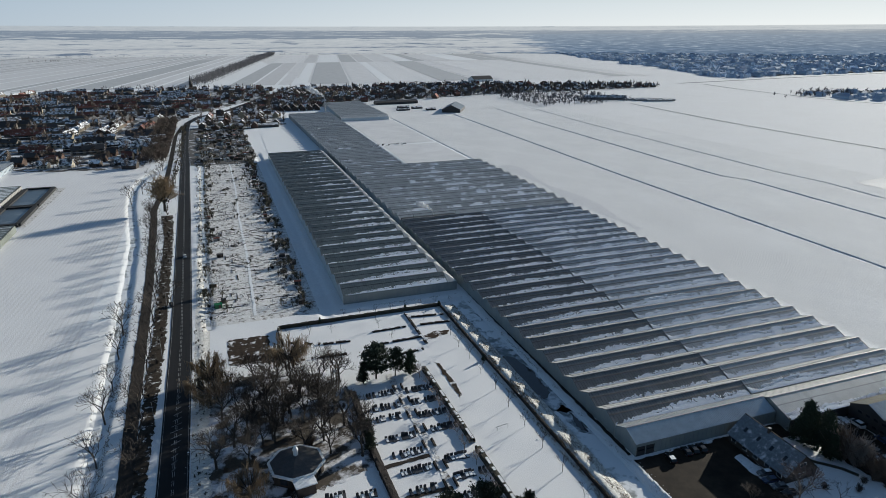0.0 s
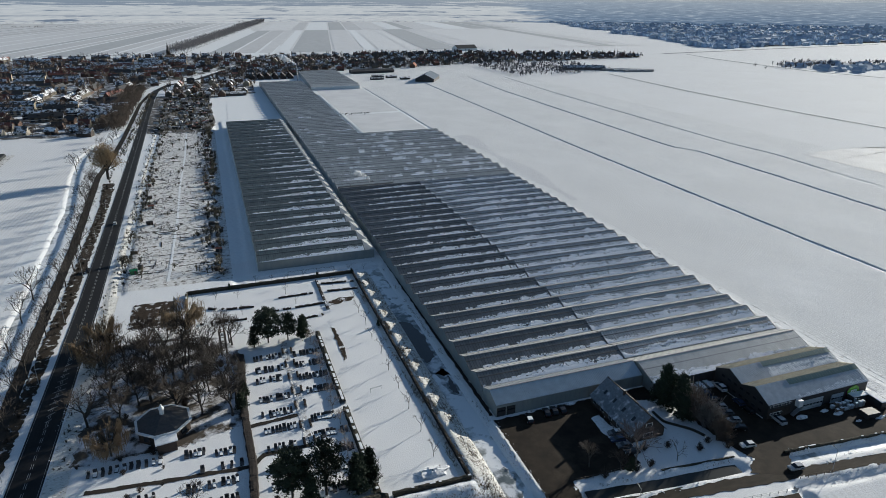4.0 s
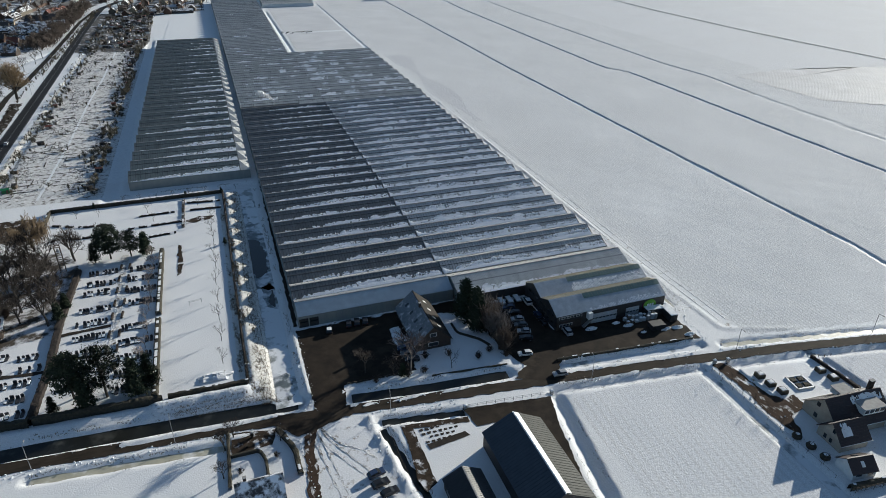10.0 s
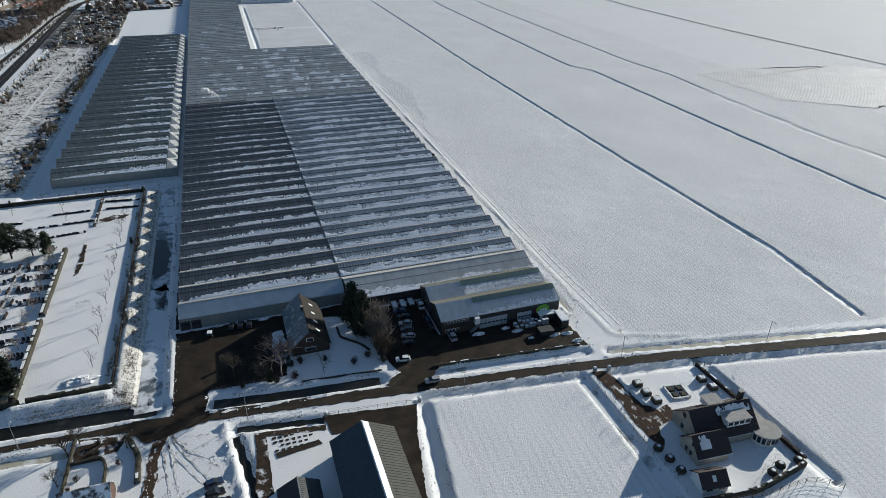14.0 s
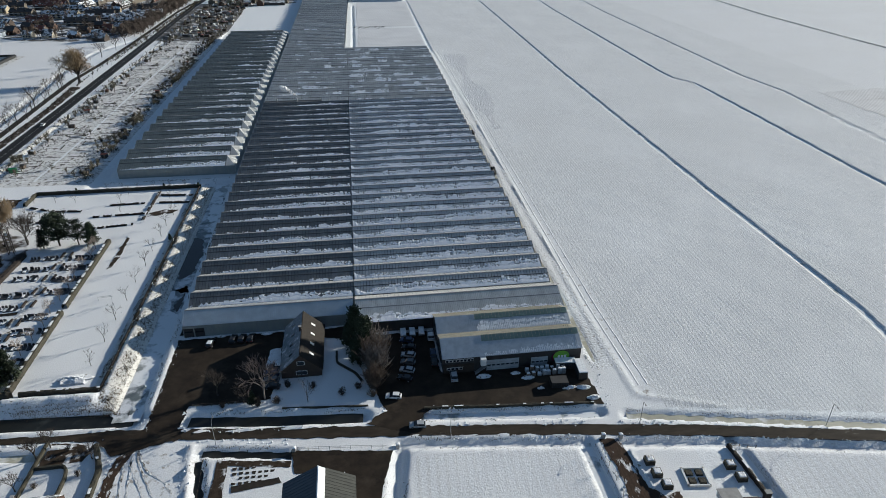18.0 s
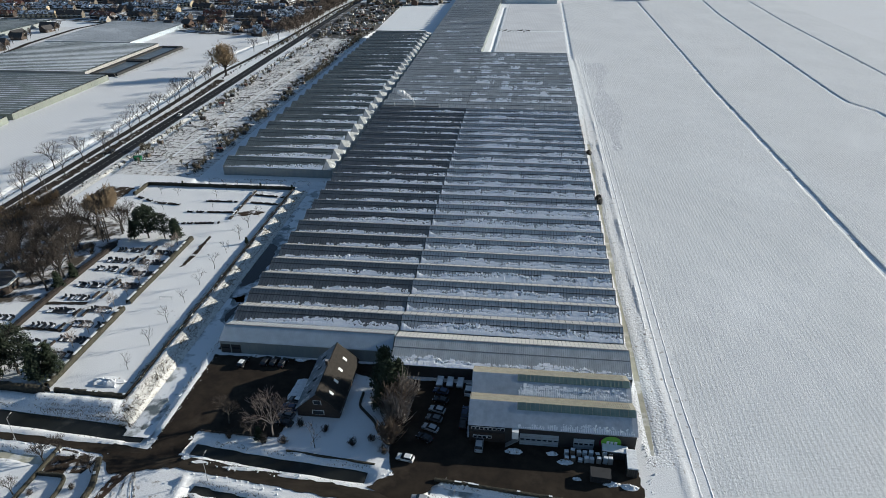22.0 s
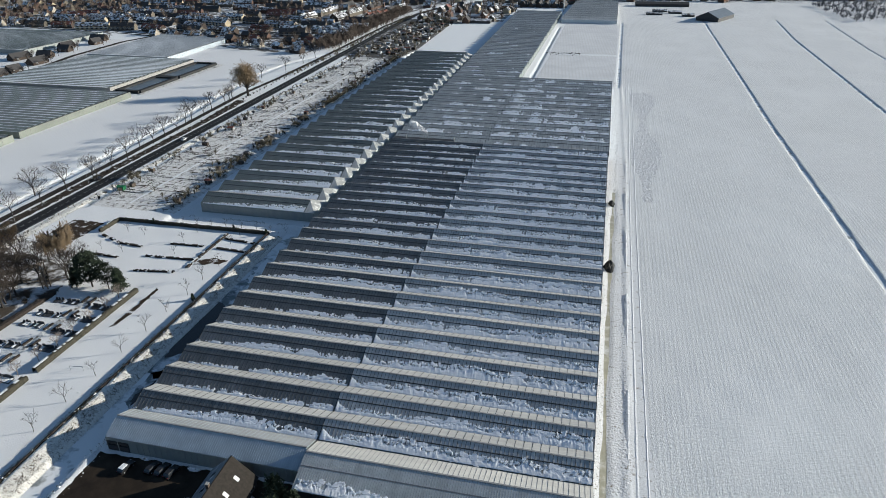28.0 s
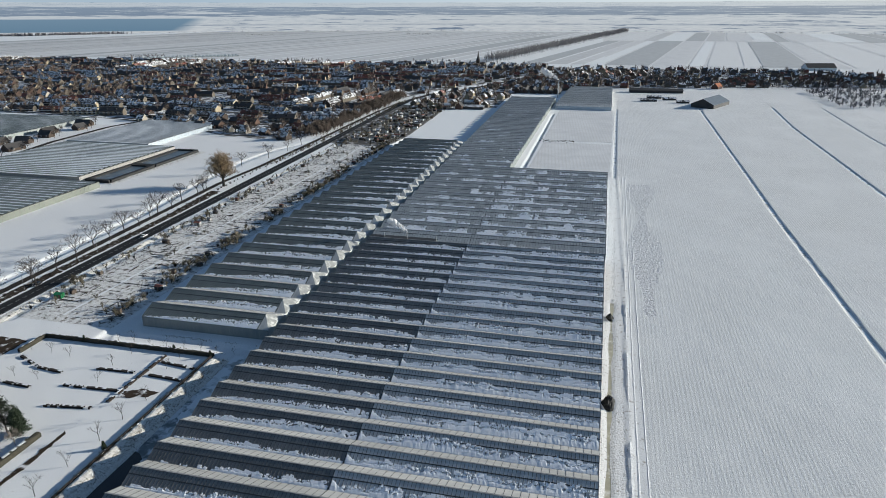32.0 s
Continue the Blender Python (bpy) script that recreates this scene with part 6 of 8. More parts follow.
villa_wing(-11.2, -2.6, -5.6, 7.4, 3.0, 6.6, BRICK_PALE)
for x, y, z, sx_, sy_, h, nw in ((3.2, -2.3, 5.0, 6.6, 3.6, 1.9, 4), (1.2, 4.6, 5.0, 4.2, 3.4, 1.7, 2)):
    d = part("dormer", Geo().box(x, y, z, sx_, sy_, h), WHITE, villa, "white boxed dormer")
    part("dormer_roof", Geo().box(x, y, z + h, sx_ + .5, sy_ + .5, .16), CONCRETE, d)
    sgn = -1 if y < 0 else 1
    for i in range(nw):
        part("pane", Geo().box(x - sx_ / 2 + sx_ * (i + .5) / nw, y + sgn * (sy_ / 2 + .03), z + .5, sx_ / nw * .75, .06, 1.0), PANE, d)
c = part("chimney", Geo().box(8.0, 2.6, 6.0, 1.3, .9, 3.6), BRICK, villa)
part("chimney_cap", Geo().box(8.0, 2.6, 9.6, 1.5, 1.1, .15), CONCRETE, c)
for s in ((3.0, -3.4, 5.9, 7.5, 1.3),):
    part("snow_patch", snow_drift(-1.5, 8.6, -1.0, 6.52, 2.4, .87, 3, .8, 1.8), SNOW, villa, "melting snow below the ridge")
    part("snow_patch", snow_drift(-10.6, -7.2, -8.3, 4.0, 3.0, .973, 9, .8, 2.0), SNOW, villa, "melting snow on the wing")
bayw = part("conservatory", Geo().lathe(11.0, -5.2, [(3.4, 0), (3.4, 2.7)], 14), WHITE, villa, "round white garden room")
part("flat_roof", Geo().lathe(11.0, -5.2, [(3.8, 2.7), (3.8, 3.0), (3.7, 3.05)], 14), CONCRETE, bayw)
part("flat_roof", Geo().box(11.0, -1.0, 2.7, 4.5, 7.5, .31), CONCRETE, bayw)
for i in range(9):
    a = math.pi * (1.05 + .11 * i)
    o = part("pane", Geo().box(0, 0, .7, .08, .85, 1.7), PANE, bayw)
    o.matrix_basis = pose(11.0 + 3.38 * math.cos(a), -5.2 + 3.38 * math.sin(a), 0, 0, 0, math.degrees(a))
for x, z in ((-8.06, 4.6), (-8.06, 1.0)):
    part("pane", Geo().box(x, 2.4, z, .1, 1.1, 1.3), PANE, villa)
for y, z in ((-6.4, 3.9), (-6.2, .8), (-4.4, .8)):
    part("pane", Geo().box(-11.26, y, z, .1, .8, 1.2), PANE, villa)
gable_house("garden_house", "white garden house with a brown tiled roof", "shed", pose(228.2, 28.3, 0, 0, 0, -8), 6.4, 5.4, 2.4, 4.6, WHITE, TILE_BROWN, skylights=1, windows=2)
for x, y in ((232.8, 64.2), (232.9, 60.2), (233.8, 56.6), (251.6, 60.2), (252.3, 56.3)):
    t = thing("clipped_bush", "square clipped box hedge capped with snow", "bush", "clipped box blocks", at=pose(x, y, 0, 0, 0, -6))
    part("foliage", Geo().box(0, 0, 0, 2.3, 2.3, 1.3, taper=.95), HEDGE, t)
    part("snow_cap", Geo().box(.1, .1, 1.3, 1.7, 1.7, .1, taper=.8), SNOW_ROUGH, t)
for x, y in ((223.6, 41.5), (224.2, 37.6), (224.5, 33.6), (248.5, 27.2), (245, 26), (254, 27)):
    t = thing("clipped_bush", "dark rounded garden shrub with snow", "bush", "garden shrubs of the villa", at=pose(x, y, 0, 0, 0, 20))
    part("foliage", Geo().lathe(0, 0, [(1.0, 0), (1.3, .5), (1.1, 1.1), (.6, 1.4)], 9), HEDGE, t)
    part("snow_cap", Geo().lathe(0, 0, [(.75, 1.25), (.5, 1.45), (.2, 1.5)], 8), SNOW, t)
pond = thing("parterre", "square garden parterre with a pale stone rim", "flower bed", at=pose(241.8, 58.2, 0, 0, 0, -7))
for dx, dy, sx_, sy_ in ((0, -2.6, 5.6, .4), (0, 2.6, 5.6, .4), (-2.6, 0, .4, 5.6), (2.6, 0, .4, 5.6)):
    part("rim", Geo().box(dx, dy, 0, sx_, sy_, .45), WHITE, pond)
for dx in (-1.2, 1.2):
    for dy in (-1.2, 1.2):
        part("bed", Geo().box(dx, dy, 0, 1.7, 1.7, .5, taper=.9), HEDGE, pond, "dark low planting")
hedge([(229.6, 68.5), (230.2, 60), (230.5, 56)], .6, .5, SNOW_ROUGH, label="low snowed-over hedge along the drive")
hedge([(221.6, 24.2), (238, 22.8), (254.5, 25.6)], 1.0, 1.5, label="dark hedge closing the villa garden")
hedge([(254.8, 66.5), (255.8, 45), (256, 27)], 1.0, 1.0, HEDGE_BROWN, label="brown hedge beside the ditch")
for x, y, s in ((247, 28, .5), (243, 27, .45)):
    put_tree(SAPLING[0], x, y, s, x, "garden trees")


# ---- vehicles ----
def car(x, y, rz, pi_, label, snow=False, van=False, z=.15):
    t = thing("van" if van else "car", label, "car", "parked cars", at=pose(x, y, z, 0, 0, rz))
    L, W, H = (5.0, 1.95, 1.95) if van else (4.4, 1.8, 1.45)
    mt = CAR_PAINTS[pi_]
    g = Geo()
    prof = [(-.5, .2), (-.5, .58), (-.46, .64), (-.30, .66), (.22, .66), (.45, .60), (.5, .48), (.5, .2)]
    n = len(prof)
    vs = [(u * L, s * W / 2, v * H) for s in (-1, 1) for u, v in prof]
    g.add(vs, [tuple(range(n)), tuple(range(2 * n - 1, n - 1, -1))] + [(i, (i + 1) % n, n + (i + 1) % n, n + i)[::-1] for i in range(n)])
    part("body", g, mt, t)
    c = Geo()
    a = [(-.44, .62), (-.34 if not van else -.46, .97), (.05 if not van else .16, 1.0), (.26 if not van else .34, .62)]
    vs = [(u * L, s * W * (.44 if i in (1, 2) else .48), v * H) for s in (-1, 1) for i, (u, v) in enumerate(a)]
    c.add(vs, [(0, 1, 2, 3), (7, 6, 5, 4), (0, 4, 5, 1), (1, 5, 6, 2), (2, 6, 7, 3)])
    part("cabin_glass", c, PANE, t, "dark tinted windows")
    part("roof_panel", Geo().box(-.16 * L, 0, H * .985, L * .42, W * .84, .07, taper=.92), SNOW if snow else mt, t)
    for wx in (-.31, .31):
        for s in (-1, 1):
            w = part("wheel", Geo().tube((wx * L, s * (W / 2 - .18), .31), (wx * L, s * (W / 2 + .02), .31), .32, .32, 10, True), RUBBER, t)
            part("rim", Geo().tube((wx * L, s * (W / 2), .31), (wx * L, s * (W / 2 + .03), .31), .19, .19, 8, True), STEEL, w)
    for s in (-1, 1):
        part("headlight", Geo().box(L * .49, s * W * .36, H * .46, .08, .3, .14), WHITE, t)
        part("tail_light", Geo().box(-L * .495, s * W * .38, H * .5, .06, .22, .16), CAR_PAINTS[5], t)
    return t


for x, y, rz, pi_, lb, sn in ((118.5, 127.9, 80, 1, "black car parked by the steel wall", True), (125.1, 129.2, 80, 1, "black hatchback parked by the steel wall", False), (127.8, 129.2, 80, 1, "black car parked by the steel wall", False), (130.5, 129.0, 80, 1, "dark estate car parked by the steel wall", False),
                              (139.5, 113.5, 170, 4, "grey car half covered with snow", True), (138.5, 110.6, 172, 3, "dark blue car parked beside the house", False), (138.7, 107.6, 170, 4, "grey car parked beside the house", False), (139.2, 104.6, 170, 1, "black car parked beside the house", False),
                              (178.6, 121.2, 165, 3, "dark blue car in the shaded car park", False), (178.9, 117.6, 165, 1, "black car in the shaded car park", False), (178.4, 113.8, 165, 0, "silver car in the shaded car park", False), (178, 110.4, 165, 4, "grey car in the shaded car park", False), (177.4, 106.8, 160, 0, "silver hatchback in the shaded car park", False), (176.4, 103.2, 155, 1, "black car in the shaded car park", False),
                              (172.6, 96.0, 170, 2, "white hatchback parked at the yard corner", False), (190.4, 102.2, 88, 0, "silver van parked before the workshop", False), (186.2, 122.5, 88, 2, "white van parked by the workshop", True), (185.9, 113.6, 88, 3, "dark car parked by the workshop", False), (185.7, 109.5, 88, 1, "black car parked by the workshop", False),
                              (178.0, 84.0, 175, 0, "silver car standing at the yard entrance", False), (118.0, 65.0, 12, 3, "dark blue estate car on trodden snow", False), (118.2, 61.8, 12, 1, "black car on trodden snow", False), (119.6, 58.6, 12, 1, "black car on trodden snow", False),
                              (-22, 372, 94, 2, "white car on the main road", False), (-26, 300, 274, 1, "black car on the main road", False)):
    car(x, y, rz, pi_, lb, sn, van="van" in lb)
for i in range(3):
    t = thing("trailer", "flat trailer covered with snow", "trailer", "snowed-over trailers", at=pose(177.8 + 2.9 * i, 125.2, .15, 0, 0, 88))
    part("bed", Geo().box(0, 0, .5, 4.2, 1.9, .5), STEEL, t)
    part("snow_cap", Geo().box(0, 0, 1.0, 4.0, 1.8, .25, taper=.9), SNOW, t)
    for s in (-1, 1):
        part("wheel", Geo().tube((0, s * .9, .3), (0, s * 1.05, .3), .3, .3, 9, True), RUBBER, t)
# stores and pallets by the workshop
for i in range(16):
    x, y = 212 + (i % 8) * 1.5 + rr.uniform(-.2, .2), 101.8 - (i // 8) * 1.9
    h = rr.uniform(.6, 1.8)
    t = thing("pallet", rr.choice(("stacked crates on a pallet with snow", "wrapped goods on a wooden pallet")), "pallet", "pallets by the workshop", at=pose(x, y, .14, 0, 0, rr.uniform(-12, 12)))
    part("base", Geo().box(0, 0, 0, 1.2, 1.0, .15), WOOD, t)
    part("load", Geo().box(0, 0, .15, 1.1, .95, h), rr.choice((STEEL, CONCRETE, WOOD, SHEET)), t)
    part("snow_cap", Geo().box(0, 0, .15 + h, 1.0, .85, .12, taper=.85), SNOW, t)
for x, y, sx_, sy_, h, sn in ((223.6, 102.6, 6.2, 2.4, 2.3, 1), (227.2, 99.4, 2.5, 6.5, 2.5, 1), (219.5, 95.2, 4.8, 3.2, 1.8, 0)):
    t = thing("container", "dark steel container with a snow-covered top", "container", "containers in the yard", at=pose(x, y, .14, 0, 0, -4))
    part("body", Geo().box(0, 0, 0, sx_, sy_, h), CLAD_DARK, t)
    g = Geo()
    for i in range(int(sx_ / .5)):
        g.box(-sx_ / 2 + .25 + .5 * i, -sy_ / 2 - .04, .1, .2, .08, h - .2)
    part("side_ribs", g, BAR_DARK, t)
    if sn:
        part("snow_cap", Geo().box(0, 0, h, sx_, sy_, .25, taper=.95), SNOW, t)
for i, (x, y, a) in enumerate(((199, 101.5, 2.6), (208.5, 101.6, 1.8), (211.5, 99.2, 2.4), (214, 94.2, 1.3), (128, 131.6, 2.0), (121, 131.8, 1.5), (135, 131.4, 2.2), (222, 93.5, 2.4), (226, 93, 2.5), (227.5, 88.5, 2.4))):
    mound("snow_mound", x, y, a, a * .45, .8, SNOW_ROUGH, "heap of shovelled snow on the asphalt", "snow heap", "shovelled snow heaps")

# ---- farmhouse garden ----
put_tree(BIRCHES[0], 137.5, 100.3, 1.3, 30, "garden trees")
put_tree(TREES[0], 124.5, 103.5, .72, 80, "garden trees")
put_tree(SAPLING[0], 149.3, 97.6, 1.15, 10, "garden trees")
put_tree(TREES[2], 132, 99.6, .5, 10, "garden trees")
for x, y, s in ((84.2, 86, .62), (86.5, 89, .5), (97.8, 84, .45), (83.5, 76, .5)):
    put_tree(TREES[int(x) % 4], x, y, s, x * 19, "garden trees of the cottage")
for x, y in ((88, 86.5), (91, 87.5), (94.5, 86), (89.5, 84.4), (96.2, 79), (87.4, 76.5)):
    put_bush(BUSHES[int(x) % 3], x, y, .75, "bare shrub in the cottage garden", "cottage shrubs")
for x, y, s in ((164.8, 116.5, .95), (162.8, 121.5, 1.0), (166.5, 122, .7), (163.2, 112.5, .6), (134.5, 98.6, .32)):
    put_tree(YEWS[int(x) % 2], x, y, s * 1.5, x * 13, "garden evergreens")
for i, (x, y, s) in enumerate(((167.2, 112, 1.5), (168.2, 108, 1.5), (168.3, 104.5, 1.4), (167.5, 101.3, 1.2), (169, 115.5, 1.5), (158.5, 99.5, .8), (163, 101.5, .7), (167, 97.5, .9), (136, 97.8, .9), (141, 98.2, .8), (126.5, 98.6, .8), (143.5, 104.6, .8), (150.5, 103.4, .7))):
    put_bush((BUSH_BROWN, BUSH_PALE, BUSHES[0])[i % 3] if s > 1 else BUSHES[i % 3], x, y, s * (1.9 if s > 1 else 1.45))
poly_sheet([(140.2, 123.5), (141.2, 111), (138, 107), (136.4, 115), (137, 122.5)], .17, "snow_sheet", SNOW_TRODDEN, "trodden snow beside the house", "snow", .5)
hedge([(142.5, 95.7), (155, 94.5), (165.5, 93.6)], .5, .5, label="low dark edging along the frozen ditch", snow=False)
hedge([(180.5, 90.4), (226.6, 86.1)], .7, .8, label="low dark hedge along the yard ditch")
hedge([(164.3, 104), (162.5, 108), (157, 113.6), (157, 119)], .6, .6, label="low dark garden edging in snow", snow=False)
fence("fence", [(118.5, 99.8), (126, 99.4), (134, 99.4)], 1.0, 2.0, "dark timber fence round the yard corner")


def lamp_post(x, y, h, rz, label):
    t = thing("street_lamp", label, "street lamp", "street lamps", at=pose(x, y, ground_z(x, y), 0, 0, rz))
    part("pole", Geo().tube((0, 0, 0), (0, 0, h), .09, .055, 7), STEEL, t)
    part("arm", Geo().tube((0, 0, h), (0, 1.3, h + .35), .05, .04, 6), STEEL, t)
    part("lamp_head", Geo().box(0, 1.6, h + .28, .22, .75, .14), CONCRETE, t)


for x, y, rz in ((72.5, 91.8, 5), (127, 84.6, -5), (40, 94, 0), (186, 79.5, -6), (236, 77.2, 170), (285, 70.4, 170), (340, 59, 170)):
    lamp_post(x, y, 7.5, rz, "slim grey street lamp by the lane")
for i in range(12):
    lamp_post(-26.2 - .009 * 40 * i, 150 + 48 * i, 9.0, -90, "tall grey street lamp beside the main road")

# ---- roadside trees ----
for i, (x, y) in enumerate(((-31, 175), (-30.5, 190), (-31.5, 205), (-32, 220), (-31.5, 236), (-33, 251), (-32.6, 268), (-33, 285), (-32.6, 304), (-25.8, 299), (-33.5, 320), (-34, 334), (-37, 350), (-36.5, 362), (-38, 376), (-37, 388), (-39.5, 402), (-42.3, 413), (-40, 424), (-43.5, 440), (-44, 460), (-47, 476), (-63, 516), (-57.5, 545), (-51.5, 580), (-48.5, 612), (-48, 640), (-41, 160), (-41.5, 182), (-42, 205), (-42.5, 228), (-43, 252), (-44, 276), (-31, 150), (-31, 130))):
    put_tree(AVENUE[i % 3], x, y, 1.08 + .3 * ((i * 7) % 5) / 4, i * 67, "avenue trees beside the main road")
q, gt, gc = random.Random(8), Geo(), Geo()
gt.tube((0, 0, -.2), (.2, 0, 4.5), .75, .55, 8)
for k in range(22):
    a, t_ = 2.4 * k, (k + .5) / 22
    p = Vector((.2, 0, 4.3))
    e = Vector((7.2 * t_ ** .6 * math.cos(a), 7.2 * t_ ** .6 * math.sin(a), 16.5 - 8.5 * t_ ** 1.6 + q.uniform(-1, 1)))
    gt.tube(p, e, .26, .08, 5)
    for j in range(46):
        b = p.lerp(e, q.uniform(.35, 1.0))
        f = b + Vector((q.gauss(0, 1.6), q.gauss(0, 1.6), q.uniform(.2, 2.6)))
        gc.tube(b, f, .07, .05, 3)
        gc.tube(f, f + Vector((q.uniform(-.9, .9), q.uniform(-.9, .9), q.uniform(-2.6, .4))), .06, .04, 3)
        gc.tube(b.lerp(f, .6), f + Vector((q.uniform(-1.4, 1.4), q.uniform(-1.4, 1.4), q.uniform(-1.5, .8))), .055, .04, 3)
put_tree(("willow_tree", "tall bare willow with a round golden-brown crown", gt.mesh("trunk", BARK), gc.mesh("crown", mat("golden_brown_twigs", (0.34, 0.24, 0.14), 0.9, (0.22, 0.16, 0.095), 1.0))), -38, 484, 1.42, 0, "willows")
put_tree(TREES[1], -46, 470, .9, 0, "avenue trees beside the main road")
for i in range(80):
    y = 150 + i * 6.2
    x = -29.3 - .018 * max(0, y - 260) - (3.5 if 430 < y < 560 else 0) + rr.uniform(-1.2, 1.2)
    put_bush(BUSHES[i % 3], x, y, rr.uniform(.4, .85), "low bare scrub on the road verge", "verge scrub")
poly_sheet([(-27.2, 150), (-26.6, 262), (-29.6, 413), (-32, 470), (-40, 470), (-35, 413), (-32, 262), (-31, 150)], .09, "verge", VERGE, "brown scrubby verge with old snow", "verge", .9)
for x, y, s in ((236.9, 324.5, 1.2), (235.6, 260, 1.6)):
    mound("tarpaulin_mound", x, y, 1.3 * s, 2.4 * s, 1.8 * s, RUBBER, "black tarpaulin thrown over a heap", "heap", "covered heaps")


# ---- broken snow and tufts along the edges ----
clods, tuft = Geo(), Geo()
rr = random.Random(77)
EDGES = [([(93, 108), (93.4, 250)], 0, 3.2), (LANE[:9], 2.1, .5), (LANE[:9], -2.1, .5), (LANE[:8], 3.2, .9), (LANE[:8], -3.2, .9), ([(107.8, 92), (108.2, 131)], -.6, .6), ([(106.9, 131), (106.9, 95), (104, 93.4)], 0, 1.2), ([(117.2, 99.5), (116.6, 91.5), (123, 89.8), (160, 87.2), (170, 91)], 0, .8), ([(178, 84.8), (183.5, 90.4), (227, 85.6)], 0, .8), ([(230, 84), (233, 120)], 0, 1.0), ([(121, 85), (122.5, 72), (124.5, 58), (127, 44)], 0, 1.6), ([(118, 100), (134, 99.8), (139, 100), (142, 124)], 0, .5), ([(169, 92), (168, 97), (166.6, 108), (167, 124)], 0, .5), ([(98, 90), (101, 84), (103, 74), (105, 50)], 0, 1.0), ([(160, 36), (159.5, 60), (158.5, 71)], 0, .7), ([(171, 76), (168, 60), (164, 40)], .6, .8), ([(223, 73), (223.6, 50), (229, 48)], 0, .6), ([(-15.6, 150), (-15.8, 262), (-19, 413)], 0, .7), ([(233, 135), (237.5, 300), (241, 420)], .4, .8)]
for poly, off, spread in EDGES:
    for q, n_ in along(poly, .55):
        if poly[0] == LANE[0] and (92 < q.x < 119 or 146 < q.x < 186 or 222 < q.x < 230):
            continue
        for k in range(rr.choice((0, 1, 1, 2))):
            p = q + n_ * (off + rr.gauss(0, spread * .6))
            if ground_z(p.x, p.y) < -.08:
                continue
            s_ = rr.choice((.1, .14, .18, .24, .36)) * rr.uniform(.7, 1.2)
            z = max(ground_z(p.x, p.y), -.2) + .02
            a_ = rr.uniform(0, 1.57)
            ca, sa = s_ * math.cos(a_), s_ * math.sin(a_)
            clods.add([(p.x + ca, p.y + sa, z), (p.x - sa, p.y + ca, z), (p.x - ca, p.y - sa, z), (p.x + sa, p.y - ca, z), (p.x + rr.uniform(-.3, .3) * s_, p.y, z + s_ * rr.uniform(.6, 1.1))], [(0, 1, 4), (1, 2, 4), (2, 3, 4), (3, 0, 4)])
tagged(part("snow_clods", clods, SNOW), "small clods of ploughed-up snow along the road edges", "snow clods", kind="stuff")
for poly, w, dep, bed in DITCHES:
    if max(p[1] for p in poly) > 290 and poly[0][0] > -30:
        continue
    for q, n_ in along(poly, .5):
        if noise.noise(Vector((q.x * .13, q.y * .13, 6))) < -.05 or q.y > 300:
            continue
        for sgn in (-1, 1):
            p = q + n_ * sgn * (w * .5 + rr.uniform(-.7, .5))
            z = ground_z(p.x, p.y)
            for k in range(3):
                a_, b_ = p.x + rr.uniform(-.3, .3), p.y + rr.uniform(-.3, .3)
                tuft.add([(a_ - .07, b_, z - .1), (a_ + .07, b_ + .05, z - .1), (a_ + rr.uniform(-.25, .25), b_ + rr.uniform(-.25, .25), z + rr.uniform(.2, .6))], [(0, 1, 2)])
tagged(part("grass_tufts", tuft, mat("dead_grass", (0.16, 0.125, 0.075), .95, (0.09, 0.07, 0.045), 1.0)), "dead grass tufts on the ditch banks", "grass", kind="stuff")


# ---- allotment gardens ----
rr = random.Random(21)
SHED_ROOFS = [TILE_SNOW, TILE, CONCRETE, SNOW, TILE_RED]


def hut(x, y, L, W, h, rz, wall, roof, group):
    t = thing("garden_hut", "small wooden garden hut with a felt roof", "shed", group, at=pose(x, y, 0, 0, 0, rz))
    part("wall", Geo().box(0, 0, 0, L, W, h), wall, t)
    k = W * .22
    part("roof", Geo().slab((-L / 2 - .2, -W / 2 - .2, h), (L / 2 + .2, -W / 2 - .2, h), (L / 2 + .2, 0, h + k), (-L / 2 - .2, 0, h + k), .08), roof, t)
    part("roof", Geo().slab((-L / 2 - .2, 0, h + k), (L / 2 + .2, 0, h + k), (L / 2 + .2, W / 2 + .2, h), (-L / 2 - .2, W / 2 + .2, h), .08), roof, t)
    if y < 660:
        part("door", Geo().box(L * .2, -W / 2 - .03, 0, .8, .06, 1.8), WOOD, t)


for i in range(34):
    y = 285 + i * 11.2 + rr.uniform(-3, 3)
    x = rr.choice((-8, -4, 28, 31, 33)) + rr.uniform(-2, 2)
    hut(x, y, rr.uniform(1.8, 3.4), rr.uniform(1.6, 2.4), rr.uniform(1.5, 2.1), rr.uniform(-12, 12), rr.choice((WOOD, WOOD, CLAD_DARK, CONCRETE, BRICK)), rr.choice(SHED_ROOFS), "huts of the allotments")
hut(-5.5, 291, 3.2, 2.6, 1.9, 10, paint("green_tarpaulin", (0.02, 0.16, 0.06)), paint("green_tarpaulin_roof", (0.03, 0.22, 0.09)), "huts of the allotments")
beds = Geo()
for i in range(330):
    y = 277 + 383 * i / 330 + rr.uniform(-2, 2)
    x = rr.choice((rr.uniform(-9, 6), rr.uniform(12, 31)))
    L, W = rr.uniform(1.5, 10), rr.uniform(.2, .55)
    if noise.noise(Vector((x * .05, y * .03, 12))) < -.12:
        continue
    beds.box(x, y, .0, L, W, rr.uniform(.06, .22), rr.choice((0, 0, 0, 90)) + rr.uniform(-3, 3), taper=.9)
tagged(part("garden_beds", beds, SOIL), "dark rows of allotment beds showing through snow", "garden beds", kind="stuff")
